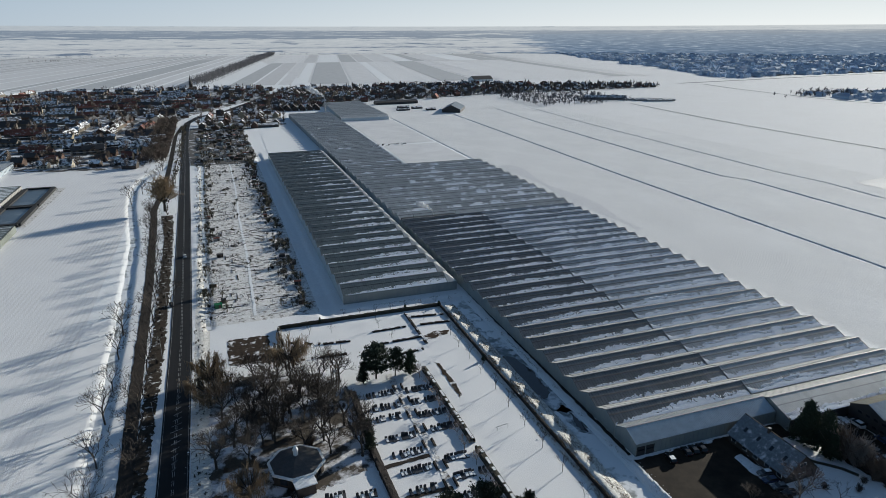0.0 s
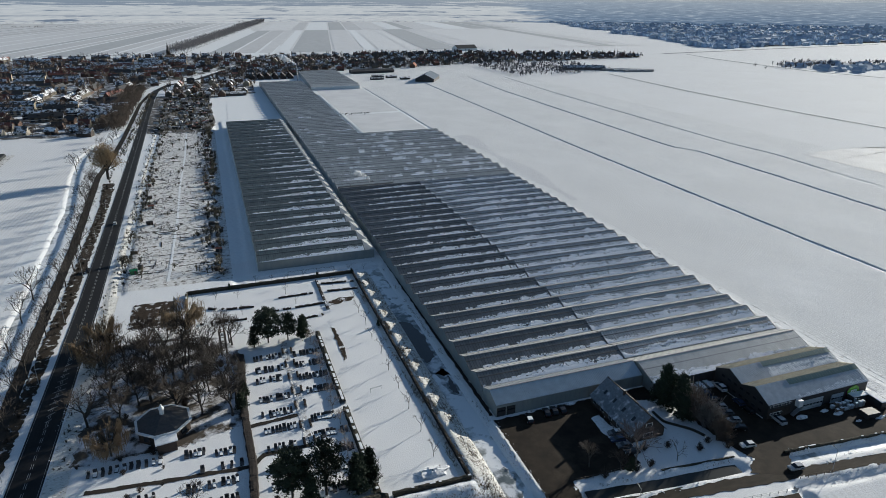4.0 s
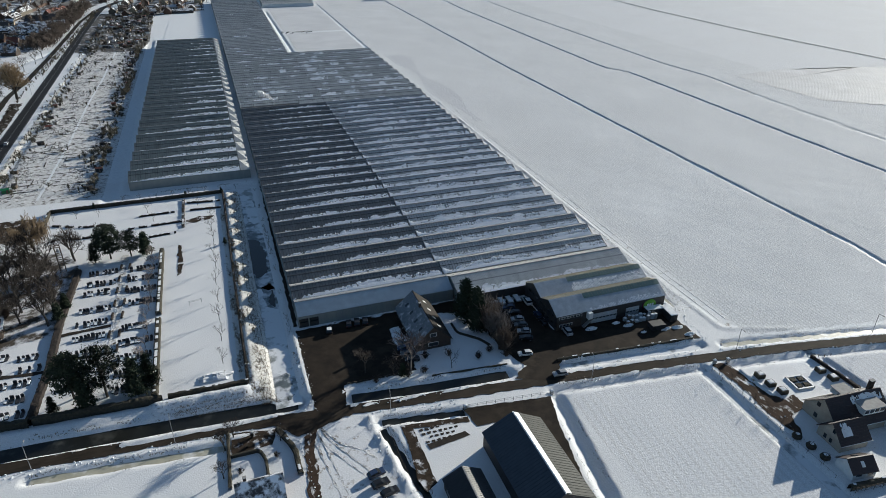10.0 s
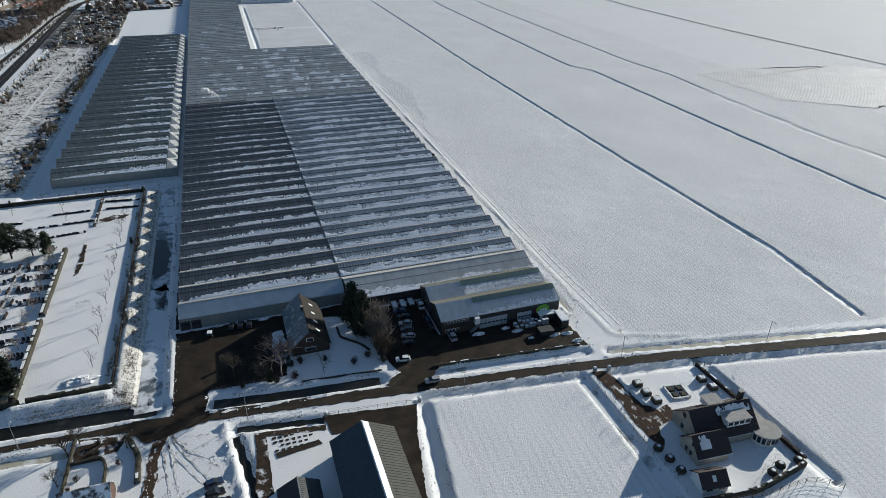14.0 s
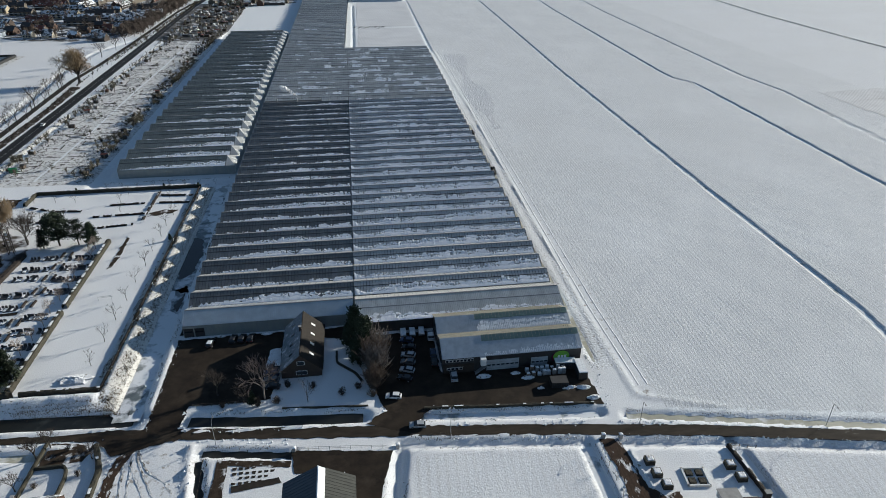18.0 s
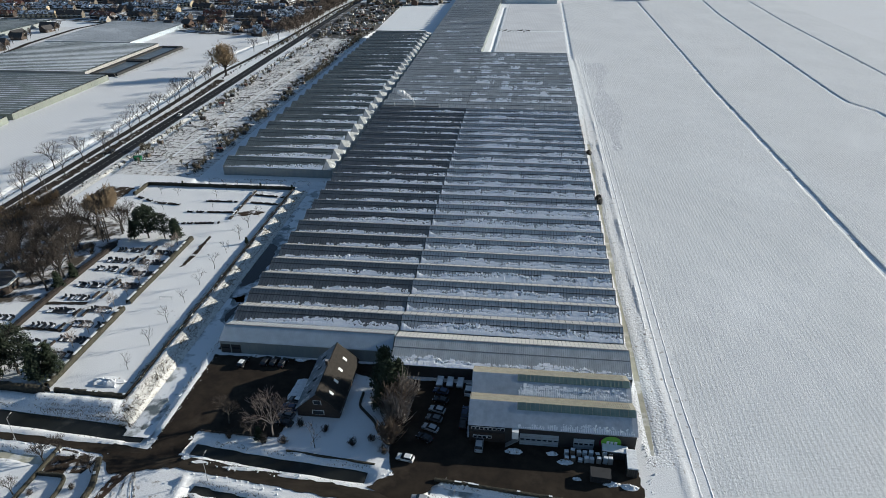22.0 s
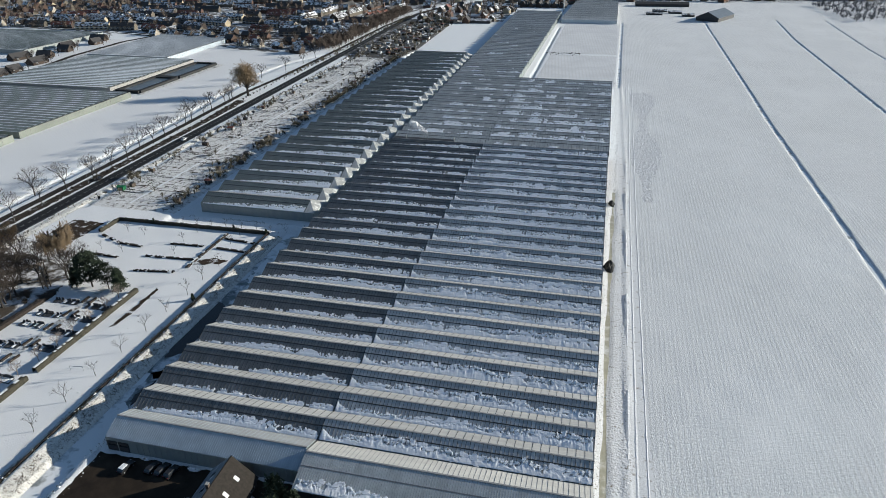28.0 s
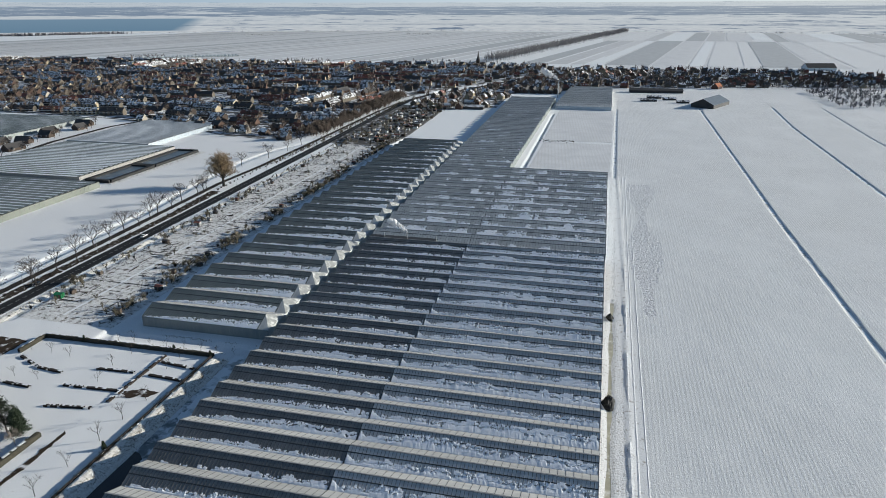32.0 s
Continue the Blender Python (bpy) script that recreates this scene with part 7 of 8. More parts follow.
stalk = Geo()
for i in range(4200):
    x, y = rr.uniform(-10, 34), rr.uniform(276, 660)
    side = max(0, abs(x - 11) - 8) / 14
    if noise.noise(Vector((x * .09, y * .05, 2))) < .16 - .4 * side:
        continue
    for k in range(3):
        a, b = x + rr.uniform(-.5, .5), y + rr.uniform(-.5, .5)
        stalk.add([(a - .08, b, -.05), (a + .08, b, -.05), (a + rr.uniform(-.3, .3), b + rr.uniform(-.2, .2), rr.uniform(.3, 1.0))], [(0, 1, 2)])
tagged(part("dry_stalks", stalk, BARK), "dead garden stalks standing in the snow", "stalks", kind="stuff")
for i in range(70):
    east = i % 3
    put_bush(rr.choice(BUSHES), 34 - abs(rr.gauss(0, 4.5)) if east else -11 + abs(rr.gauss(0, 2)), 276 + 384 * i / 70 + rr.uniform(-3, 3), rr.uniform(.5, 1.1), "bare shrub along the edge of the allotments", "allotment shrubs")
tagged(part("path", strip([(10, 276), (11.5, 360), (11, 450), (12.5, 540), (12, 655)], 1.3, .10, ragged=.3, step=1.5), SNOW), "trodden snowy path through the allotments", "path", kind="structure")
for i in range(14):
    put_tree(SAPLING[i % 2], rr.uniform(24, 35), 290 + i * 26, rr.uniform(.5, .85), i * 31, "fruit trees of the allotments")
for y in (312, 352, 407, 470, 540, 610):
    tagged(part("path", strip([(-8, y), (32, y + rr.uniform(-2, 2))], .7, .06, ragged=.4), PATH_DARK), "narrow wet garden path", "path", kind="structure")
for i in range(8):
    x, y = 47.5 + i * 7.2, 262.8 + rr.uniform(-.4, .4)
    put_tree(SAPLING[i % 2], x, y, .55, i * 90, "saplings by the frozen channel")
poly_sheet([(-24, 655), (34, 650), (40, 700), (36, 860), (30, 930), (-30, 930), (-28, 760)], .2, "village_ground", mat("trodden_colony_ground", (0.12, 0.11, 0.10), .9, (0.07, 0.065, 0.06), .3, col3=(.74, .74, .76), scale3=.12, cut3=.59, soft3=.05), "dark garden colony ground with snow patches", "gardens", .8)
# colony of huts and parked caravans north of the allotments
for i in range(150):
    x, y = rr.uniform(-14, 36) + (rr.uniform(-8, 0) if i % 4 == 0 else 0), (rr.uniform(662, 860) if i < 110 else rr.uniform(815, 925))
    hut(x, y, rr.uniform(3, 7), rr.uniform(2.5, 4), rr.uniform(2, 2.8), rr.choice((0, 90)) + rr.uniform(-6, 6), rr.choice((WOOD, CLAD_DARK, BRICK, CONCRETE, WHITE)), rr.choice((TILE_SNOW, TILE, TILE, TILE, TILE_RED, CONCRETE)), "huts of the garden colony")

# ---- village ----
def house_parts(kind, seed):
    """Meshes of one house kind: (name, mesh, label) rows; ridge along x."""
    q = random.Random(seed)
    rows = []
    if kind == "terrace":
        L, W, e, r = q.uniform(26, 44), 9.0, 5.2, 8.6
    elif kind == "villa":
        L, W, e, r = q.uniform(9, 13), q.uniform(8, 9.5), q.uniform(2.9, 4.6), q.uniform(7.4, 8.8)
    else:
        L, W, e, r = q.uniform(18, 40), q.uniform(14, 22), 4.2, 6.6
    wall = {"terrace": (BRICK_YELLOW, BRICK_GREY, BRICK, BRICK, BRICK_GREY)[seed % 5], "villa": (BRICK, BRICK_ORANGE, BRICK, BRICK_GREY, BRICK_PALE)[seed % 5], "hall": (CLAD_DARK, CONCRETE)[seed % 2]}[kind]
    roof = (TILE_SNOW, TILE, TILE_SNOW, TILE_RED, TILE_SNOW)[seed % 5] if kind != "hall" else (TILE_SNOW, SHEET_BLUE)[seed % 2]
    x, y = L / 2, W / 2
    g = Geo().add([(-x, -y, 0), (x, -y, 0), (x, y, 0), (-x, y, 0), (-x, -y, e), (x, -y, e), (x, y, e), (-x, y, e), (-x, 0, r - .1), (x, 0, r - .1)], [(0, 1, 5, 4), (2, 3, 7, 6), (1, 2, 6, 9, 5), (3, 0, 4, 8, 7)])
    rows.append(("wall", g.mesh("wall", wall)))
    k = (r - e) / y
    g = Geo()
    for s in (-1, 1):
        g.slab((-x - .4, s * (y + .4), e - .4 * k), (x + .4, s * (y + .4), e - .4 * k), (x + .4, 0, r), (-x - .4, 0, r), .18 * -s)
    rows.append(("roof", g.mesh("roof", roof)))
    n = {"terrace": int(L / 5.5), "villa": 3, "hall": 5}[kind]
    for s in (-1, 1):
        for i in range(n if s < 0 else 1):
            rows.append(("window", Geo().box(-x + L * (i + .5) / n, s * (y + .04), 1.0, L / n * .5, .12, 1.3 if e < 4.5 else 3.5).mesh("window", PANE)))
    if kind == "terrace":
        for s in (-1, 1):
            g = Geo()
            g.box(0, s * (y + .06), 2.6, L, .1, .35)
            rows.append(("trim", g.mesh("trim", WHITE)))
        for i in range(n // 2 + 1):
            rows.append(("chimney", Geo().box(-x + (i + .1) * L / (n // 2 + 1) + .5, 0, r - .5, .9, .7, 1.5).mesh("chimney", BRICK)))
        for i in range(n):
            if i % 2:
                rows.append(("dormer", Geo().box(-x + L * (i + .5) / n, -y * .55, r - .62 * (r - e), 2.2, 1.6, 1.3).mesh("dormer", (BRICK_GREY, CLAD_DARK, WHITE)[seed % 3])))
    elif kind == "villa":
        rows.append(("chimney", Geo().box(x * .6, .2, r - .6, .8, .8, 1.7).mesh("chimney", BRICK)))
        if seed % 2:
            g = Geo().box(0, -y - 1.4, 0, 3.4, 3.0, 2.7)
            rows.append(("porch", g.mesh("porch", wall)))
    return rows, L


KINDS = {"terrace": [house_parts("terrace", i) for i in range(9)], "villa": [house_parts("villa", i) for i in range(12)], "hall": [house_parts("hall", i) for i in range(4)]}
LABELS = {"terrace": "brick terrace of houses with snow-patched tiles", "villa": "village house with a steep tiled roof", "hall": "low hall with a broad roof"}
houses = 0


def put_house(kind, i, x, y, rz, s=1.0, z=0.0):
    global houses
    rows, L = KINDS[kind][i % len(KINDS[kind])]
    t = thing({"terrace": "terrace", "villa": "house", "hall": "hall"}[kind], LABELS[kind], "house", "houses of the village", at=pose(x, y, z, 0, 0, rz) @ Matrix.Scale(s, 4))
    for nm, me in rows:
        part(nm, me, None, t)
    houses += 1


def far_house(g, x, y, rz, L, W, e, r, mw, mr):
    c, s = math.cos(radians(rz)), math.sin(radians(rz))
    R = lambda a, b, z: (x + a * c - b * s, y + a * s + b * c, z)
    u, v = L / 2, W / 2
    vs = [R(-u, -v, 0), R(u, -v, 0), R(u, v, 0), R(-u, v, 0), R(-u, -v, e), R(u, -v, e), R(u, v, e), R(-u, v, e), R(-u, 0, r), R(u, 0, r)]
    g.add(vs, [(0, 1, 5, 4), (2, 3, 7, 6), (1, 2, 6, 9, 5), (3, 0, 4, 8, 7)], mw)
    g.add(vs, [(4, 5, 9, 8), (6, 7, 8, 9)], mr)


def in_poly(x, y, poly):
    hit = False
    for (x1, y1), (x2, y2) in zip(poly, poly[1:] + poly[:1]):
        if (y1 > y) != (y2 > y) and x < (x2 - x1) * (y - y1) / (y2 - y1) + x1:
            hit = not hit
    return hit


far = Geo()
FAR_MATS = [BRICK_YELLOW, BRICK_ORANGE, BRICK_GREY, TILE, TILE_SNOW, SNOW, TILE_RED]
VIL = [[(-1400, 900), (-900, 790), (-340, 740), (-250, 732), (-190, 692), (-150, 668), (-95, 658), (-66, 664), (-58, 900), (-50, 1000), (-30, 1090), (90, 1330), (150, 1600), (-30, 1640), (-420, 1600), (-900, 1600), (-1400, 1580)],
       [(-22, 880), (60, 905), (98, 930), (100, 1085), (280, 1210), (600, 1270), (1000, 1300), (1010, 1380), (640, 1560), (250, 1600), (150, 1500), (40, 1130), (-10, 1050)]]
spots = []
for pi_, poly in enumerate(VIL):
    xs, ys = [p[0] for p in poly], [p[1] for p in poly]
    ny = int((max(ys) - min(ys)) / 27)
    for j in range(ny):
        y = min(ys) + 27 * j
        x = min(xs) + rr.uniform(0, 20)
        while x < max(xs):
            zone = noise.cell(Vector((x / 170 + 40, y / 150 + 40, 5)))
            rz = (-9, 4, 80, -14, 7)[int(zone * 5) % 5]
            kind = "terrace" if (zone * 7) % 1 < .72 and pi_ == 0 else "villa"
            step = 46 if kind == "terrace" and rz not in (78,) else (24 if kind == "villa" else 17)
            px, py = x + rr.uniform(-3, 3), y + rr.uniform(-5, 5)
            if in_poly(px, py, poly) and rr.random() < .86:
                spots.append((py, px, kind, rz + rr.uniform(-4, 4)))
            x += step
spots.sort()
VGROUND = mat("village_streets_and_gardens", (0.095, 0.085, 0.08), .85, (0.05, 0.045, 0.04), .3, col3=(.72, .73, .75), scale3=.09, cut3=.525, soft3=.04)
for poly in VIL:
    poly_sheet(poly, .1, "village_ground", VGROUND, "dark village streets and gardens with snow patches", "streets", .9)
TB = []
for k, (y, x, kind, rz) in enumerate(spots):
    if houses < 165:
        put_house(kind, k * 7 % 12, x, y, rz, rr.uniform(.9, 1.1))
    else:
        L, W = (rr.uniform(24, 44), 9) if kind == "terrace" else (rr.uniform(9, 13), 9)
        far_house(far, x, y, rz, L, W, rr.uniform(3.0, 5.2), rr.uniform(7.4, 9), rr.choice((0, 1, 1, 2, 2, 2, 2)), rr.choice((3, 4, 4, 4, 6, 3)))
    for _ in range(rr.choice((1, 1, 2, 2))):
        TB.append((x + rr.uniform(-14, 14), y + rr.uniform(-13, 13)))
for x, y, rz, i in ((-300, 770, 80, 0), (-250, 760, -10, 1), (30, 925, 5, 1), (55, 960, 5, 3), (70, 915, 0, 0)):
    put_house("hall", i, x, y, rz, .8)
tagged(part("far_houses", far, FAR_MATS), "distant village houses with snowy and tiled roofs", "houses", kind="stuff")
church = thing("church", "village church with a thin dark spire", "church", at=pose(-38, 1560, 0))
part("nave", Geo().box(0, -12, 0, 11, 24, 9), BRICK, church)
part("tower", Geo().box(0, 4, 0, 7, 7, 17), BRICK, church)
part("spire", Geo().lathe(0, 4, [(4.2, 17), (2.0, 24), (.1, 36)], 8), TILE, church, "slender slate spire")
near_trees = 0
crowns, village_crowns = Geo(), Geo()


def twig_ball(g, x, y, h, w, n, q, fat=1.0):
    """A small far tree of bare sticks."""
    g.tube((x, y, 0), (x, y, h * .45), .25, .18, 3)
    for k in range(n):
        a, t = q.uniform(0, 6.283), q.uniform(.1, 1)
        p = Vector((x, y, h * q.uniform(.2, .5)))
        e = Vector((x + w * t * math.cos(a), y + w * t * math.sin(a), h * (1.05 - .55 * t * t) * q.uniform(.8, 1)))
        g.tube(p, e, .16 * fat, .07 * fat, 3)
        for j in range(2 if y < 1000 else 1 if y < 1500 else 0):
            b = p.lerp(e, q.uniform(.4, .9))
            g.tube(b, b + Vector((q.uniform(-1, 1) * w * .5, q.uniform(-1, 1) * w * .5, q.uniform(.1, .3) * h)), .09 * fat, .05 * fat, 3)


scrub = Geo()
for i in range(260):
    twig_ball(scrub, rr.uniform(-16, 38), rr.uniform(655, 925), rr.uniform(2, 6), rr.uniform(1.2, 2.6), 12, rr, .8)
for i in range(420):
    y = rr.uniform(150, 900)
    twig_ball(scrub, (-12.4 - .012 * max(0, y - 262)) + rr.gauss(0, 1.2), y, rr.uniform(.4, 1.3), rr.uniform(.4, .9), 9, rr, .4)
for i in range(260):
    y = rr.uniform(560, 960)
    twig_ball(scrub, -36.5 + rr.gauss(0, 2), y, rr.uniform(1, 3.5), rr.uniform(.8, 1.8), 11, rr, .6)
for i in range(640):
    y = rr.uniform(274, 668)
    x = (36 - abs(rr.gauss(0, 5)), 36 - abs(rr.gauss(0, 5)), -12 + abs(rr.gauss(0, 3)), rr.uniform(-8, 30) if rr.random() < .35 else 33)[i % 4]
    if noise.noise(Vector((x * .1, y * .06, 5))) < -.12:
        continue
    twig_ball(scrub, x, y, rr.uniform(1.2, 4.2), rr.uniform(1.0, 2.8), 18, rr, .55)
tagged(part("allotment_scrub", scrub, mat("olive_brown_scrub", (0.12, 0.105, 0.075), .95, (0.065, 0.058, 0.042), .3)), "olive-brown bare scrub along the allotment edges", "scrub", kind="stuff")
for k, (x, y) in enumerate(TB):
    if near_trees < 70 and y < 1000:
        put_tree(TREES[k % 4], x, y, rr.uniform(.6, .95), k * 41, "bare trees of the village")
        near_trees += 1
    else:
        twig_ball(village_crowns, x, y, rr.uniform(9, 14), rr.uniform(3.5, 5.5), 24, rr, 1.0)
for i in range(1300):
    k = rr.randrange(len(spots))
    y, x = spots[k][0], spots[k][1]
    if y < 1450:
        twig_ball(village_crowns, x + rr.uniform(-16, 16), y + rr.uniform(-14, 14), rr.uniform(7, 13), rr.uniform(3, 5.5), 22, rr, 1.0)
# dense tree belt between road and village
for i in range(44):
    put_tree(TREES[i % 4], -58 + rr.uniform(-7, 6) + (i / 44) * 6, 690 + i * 7.2, rr.uniform(.75, 1.0), i * 37, "tree belt beside the road")
for i in range(620):
    y = rr.uniform(680, 1010)
    twig_ball(village_crowns, rr.uniform(-72, -47), y, rr.uniform(5, 11), 3.0, 13, rr, 1.3)
for i in range(260):
    u = rr.random()
    twig_ball(crowns, 100 + 900 * u + rr.uniform(-20, 20), 1195 + 90 * u * rr.uniform(.8, 1.1) + rr.uniform(0, 60), rr.uniform(6, 12), rr.uniform(2.5, 4.5), 12, rr, 1.3)
# orchard and copse north of the fields
for i in range(520):
    x, y = rr.uniform(545, 760), rr.uniform(1010, 1230)
    if y < 1010 + (x - 545) * .1 + 30 * noise.noise(Vector((x * .02, 0, 0))):
        continue
    twig_ball(crowns, x, y, rr.uniform(5, 9), rr.uniform(3.5, 6), 12, rr)
# avenue of poplars running north across the polder
for i in range(230):
    u = i / 230
    for off in (-14, 0, 14):
        twig_ball(crowns, -28 + 410 * u + off + rr.uniform(-1, 1), 1690 + 2500 * u, rr.uniform(22, 28), 6.0, 15, rr, 2.0)
for i in range(150):
    u = rr.random()
    twig_ball(crowns, 270 + 110 * u + rr.uniform(-90, 0), 3500 + 650 * u, rr.uniform(9, 16), 6, 9, rr, 2.2)
# single rows of trees in the far fields, scattered scrub
for i in range(320):
    x = rr.uniform(-2500, 2500)
    twig_ball(crowns, x, 100 + (4140 ** 2 - (x - 100) ** 2) ** .5 + rr.uniform(-25, 25), rr.uniform(7, 13), 4.5, 7, rr, 2.4)
for cx, cy, n in ((-700, 3600, 30), (-1500, 3300, 30), (1260, 1040, 110), (1190, 1010, 60), (1400, 990, 110), (205, 719, 0), (-1000, 1700, 60), (-500, 1640, 50), (-150, 1680, 40)):
    for i in range(n):
        twig_ball(crowns, cx + rr.gauss(0, 48), cy + rr.gauss(0, 24), rr.uniform(5, 10), 3.5, 10, rr, 1.6)
# town colours are lifted towards blue: the air's haze is painted in
TOWN_MATS = [mat("haze_blue_walls", (0.46, 0.53, 0.62), .9, (0.36, 0.43, 0.52), .02), mat("haze_blue_roofs", (0.36, 0.44, 0.55), .9, (0.27, 0.34, 0.45), .02), mat("haze_grey_snow_roofs", (0.44, 0.50, 0.56), .9, (0.30, 0.35, 0.40), .02)]
town, wood = Geo(), Geo()
for i in range(6400):
    y = 1400 + 2900 * rr.random() ** 1.3
    x0 = 1400 + (y - 1442) * .31 + 90 * noise.noise(Vector((y * .004, 3, 1)))
    x = x0 + (4400 - x0) * rr.random() ** 1.7
    if y < 1500 + (x - 1347) * .10 + 60 * noise.noise(Vector((x * .004, 1, 1))) or (x - 100) ** 2 + (y - 100) ** 2 > 4250 ** 2:
        continue
    if i % 3 == 0:
        far_house(town, x, y, rr.choice((0, 20, 80)) + rr.uniform(-8, 8), rr.uniform(12, 50), rr.uniform(9, 14), rr.uniform(4, 9), rr.uniform(8, 13), 0, rr.choice((1, 1, 1, 2)))
    else:
        h_, w_ = rr.uniform(7, 13), rr.uniform(4, 8)
        for k in range(3):
            ox, oy = rr.uniform(-w_, w_), rr.uniform(-w_, w_)
            wood.tube((x + ox, y + oy, 0), (x + ox + rr.uniform(-2, 2), y + oy, h_ * rr.uniform(.7, 1)), w_ * .6, w_ * .2, 5)
for i in range(44):
    u = rr.random()
    far_house(town, 1150 + 200 * u + rr.uniform(-10, 25), 870 + 160 * rr.random() + 20 * u, rr.choice((0, 15, 80)), rr.uniform(10, 26), 10, rr.uniform(3, 5), rr.uniform(7, 9), 0, rr.choice((1, 1, 2)))
# first line is a ditch, second a lane, third a roadside
FAR_LINE = mat("dark_far_line", (0.22, 0.23, 0.25), .9, (0.13, 0.14, 0.155), .3)
for line, w_ in (([(719.5, 1005), (694, 754), (688, 569), (690, 494), (700, 300)], 2.6), ([(1174, 1351), (1139, 1198), (1123, 1025), (1118, 916), (1139, 834), (1180, 600)], 5), ([(1132, 1386), (1345, 1419), (1743, 1482), (2050, 1523)], 14)):
    tagged(part("ditch", strip(line, w_, .2, step=12, ragged=.5), FAR_LINE), "dark line across the far snow fields: ditch, lane and roadside", "ditch", kind="structure")
for i in range(12):
    town.box(rr.uniform(2600, 3900), rr.uniform(1900, 2500), 0, rr.uniform(18, 40), 14, rr.uniform(18, 34), rr.uniform(0, 90), 0)
# wooded shore in front of the lake
for i in range(420):
    u = rr.random()
    x, y = -3050 + 640 * u + rr.gauss(0, 22), 2640 + 760 * u + rr.gauss(0, 22)
    crowns.tube((x, y, 0), (x + rr.uniform(-2, 2), y, rr.uniform(8, 15)), rr.uniform(3, 6), 1.2, 5)
# street and wood colours carry the same painted haze
poly_sheet([(1450, 1530), (1760, 2500), (1990, 3200), (2300, 3750), (2900, 3280), (3500, 2650), (4000, 1900), (2600, 1660)], .3, "town_ground", mat("haze_grey_streets", (0.17, 0.205, 0.245), .9, (0.12, 0.15, 0.185), .02, col3=(.55, .58, .62), scale3=.012, cut3=.56, soft3=.04), "streets and gardens of the distant town, haze in their colour", "streets", 30)
tagged(part("far_town", town, TOWN_MATS), "distant town among trees, haze painted into its blue-grey roofs", "town", kind="stuff")
tagged(part("far_woods", wood, mat("haze_blue_wood", (0.55, 0.66, 0.80), .95, (0.44, 0.54, 0.67), .05, 1.0, .3)), "distant bare woods round the town, painted haze-blue", "woods", kind="stuff")
tagged(part("village_trees", village_crowns, mat("brown_far_twigs", (0.12, 0.09, 0.072), .95, (0.075, 0.058, 0.048), .02)), "brown bare trees among the village houses", "trees", kind="stuff")
# far twigs paler and greyer than near ones: haze put into the colour
tagged(part("far_trees", crowns, mat("haze_grey_twigs", (0.15, 0.145, 0.15), .95, (0.10, 0.10, 0.11), .02)), "distant bare trees and poplar rows", "trees", kind="stuff")
for i in range(26):
    put_bush(BUSHES[i % 3], 175 + i * 1.3, 711 + rr.gauss(0, 4), rr.uniform(.35, .75), "bare shrub on the snowy field", "shrubs on the field")

# ---- far fields ----
FIELD_TONES = [SNOW_FINE, add_rows(mat("thin_snow_stubble", (0.62, 0.62, 0.63), .8, (0.52, 0.52, 0.53), .05, .2, .6), 2.5, .3, .3, 3, .4), mat("grey_frozen_field", (0.48, 0.49, 0.50), .8, (0.40, 0.41, 0.42), .05), SNOW, add_rows(mat("ploughed_snow_field", (0.70, 0.70, 0.71), .8, (0.60, 0.60, 0.61), .04, .15, .6), 3, .15, .12, -4, .3)]


def field(x0, x1, y0, y1, slant, tone, gap=4):
    """A rectangular far field lying just above the ground, its long sides slanting by slant per metre."""
    g = Geo()
    a, b = x0 + gap, x1 - gap
    g.add([(a + slant * (y0 - 1700), y0, .25), (b + slant * (y0 - 1700), y0, .25), (b + slant * (y1 - 1700), y1, .25), (a + slant * (y1 - 1700), y1, .25)], [(0, 1, 2, 3)])
    tagged(part("field", g, FIELD_TONES[tone]), "far snow-covered field between ditches", "field", kind="structure")


for y0, y1 in ((1690, 3005), (3020, 4150)):
    x = 40
    while x < 1300:
        w_ = rr.choice((40, 60, 80, 110, 140))
        field(x, x + w_, y0, y1, .17, rr.choice((0, 2, 1, 3, 4, 2, 4)))
        x += w_
x = -40
while x > -2300:
    w_ = rr.choice((35, 50, 70, 95))
    cut = rr.choice((4150, 4150, 2900, 3500))
    field(x - w_, x, 1690, cut, .15, rr.choice((4, 4, 1, 4, 1, 2)), 5)
    if cut < 4150:
        field(x - w_, x, cut + 12, 4150, .15, rr.choice((4, 1)), 5)
    x -= w_
for x0, x1, y0, y1, tone in ((175, 240, 574, 706, 4), (178, 244, 716, 925, 4), (52, 100, 676, 850, 3)):
    g = Geo().add([(x0, y0, .12), (x1, y0, .12), (x1 + 4, y1, .12), (x0 + 4, y1, .12)], [(0, 1, 2, 3)])
    tagged(part("field", g, FIELD_TONES[tone]), "snow-covered strip of farmland", "field", kind="structure")
poly_sheet([(508, 385), (560, 392), (660, 372), (700, 300), (560, 262), (512, 300)], .12, "field", FIELD_TONES[1], "grazed field with thin snow", "field", 3)
poly_sheet([(-4600, 2600), (-2650, 2950), (-2450, 3900), (-3000, 4700), (-4600, 4700)], .3, "water", mat("lake_water", (0.10, 0.16, 0.20), .15, (0.08, 0.13, 0.17), .01), "open blue lake beyond the village", "lake", 0)

# row of frosted tunnels on the far side of the village
tunnels = thing("tunnel_greenhouse", "row of white frosted tunnel greenhouses beyond the village", "greenhouse", at=pose(-885, 1745, 0, 0, 0, 33))
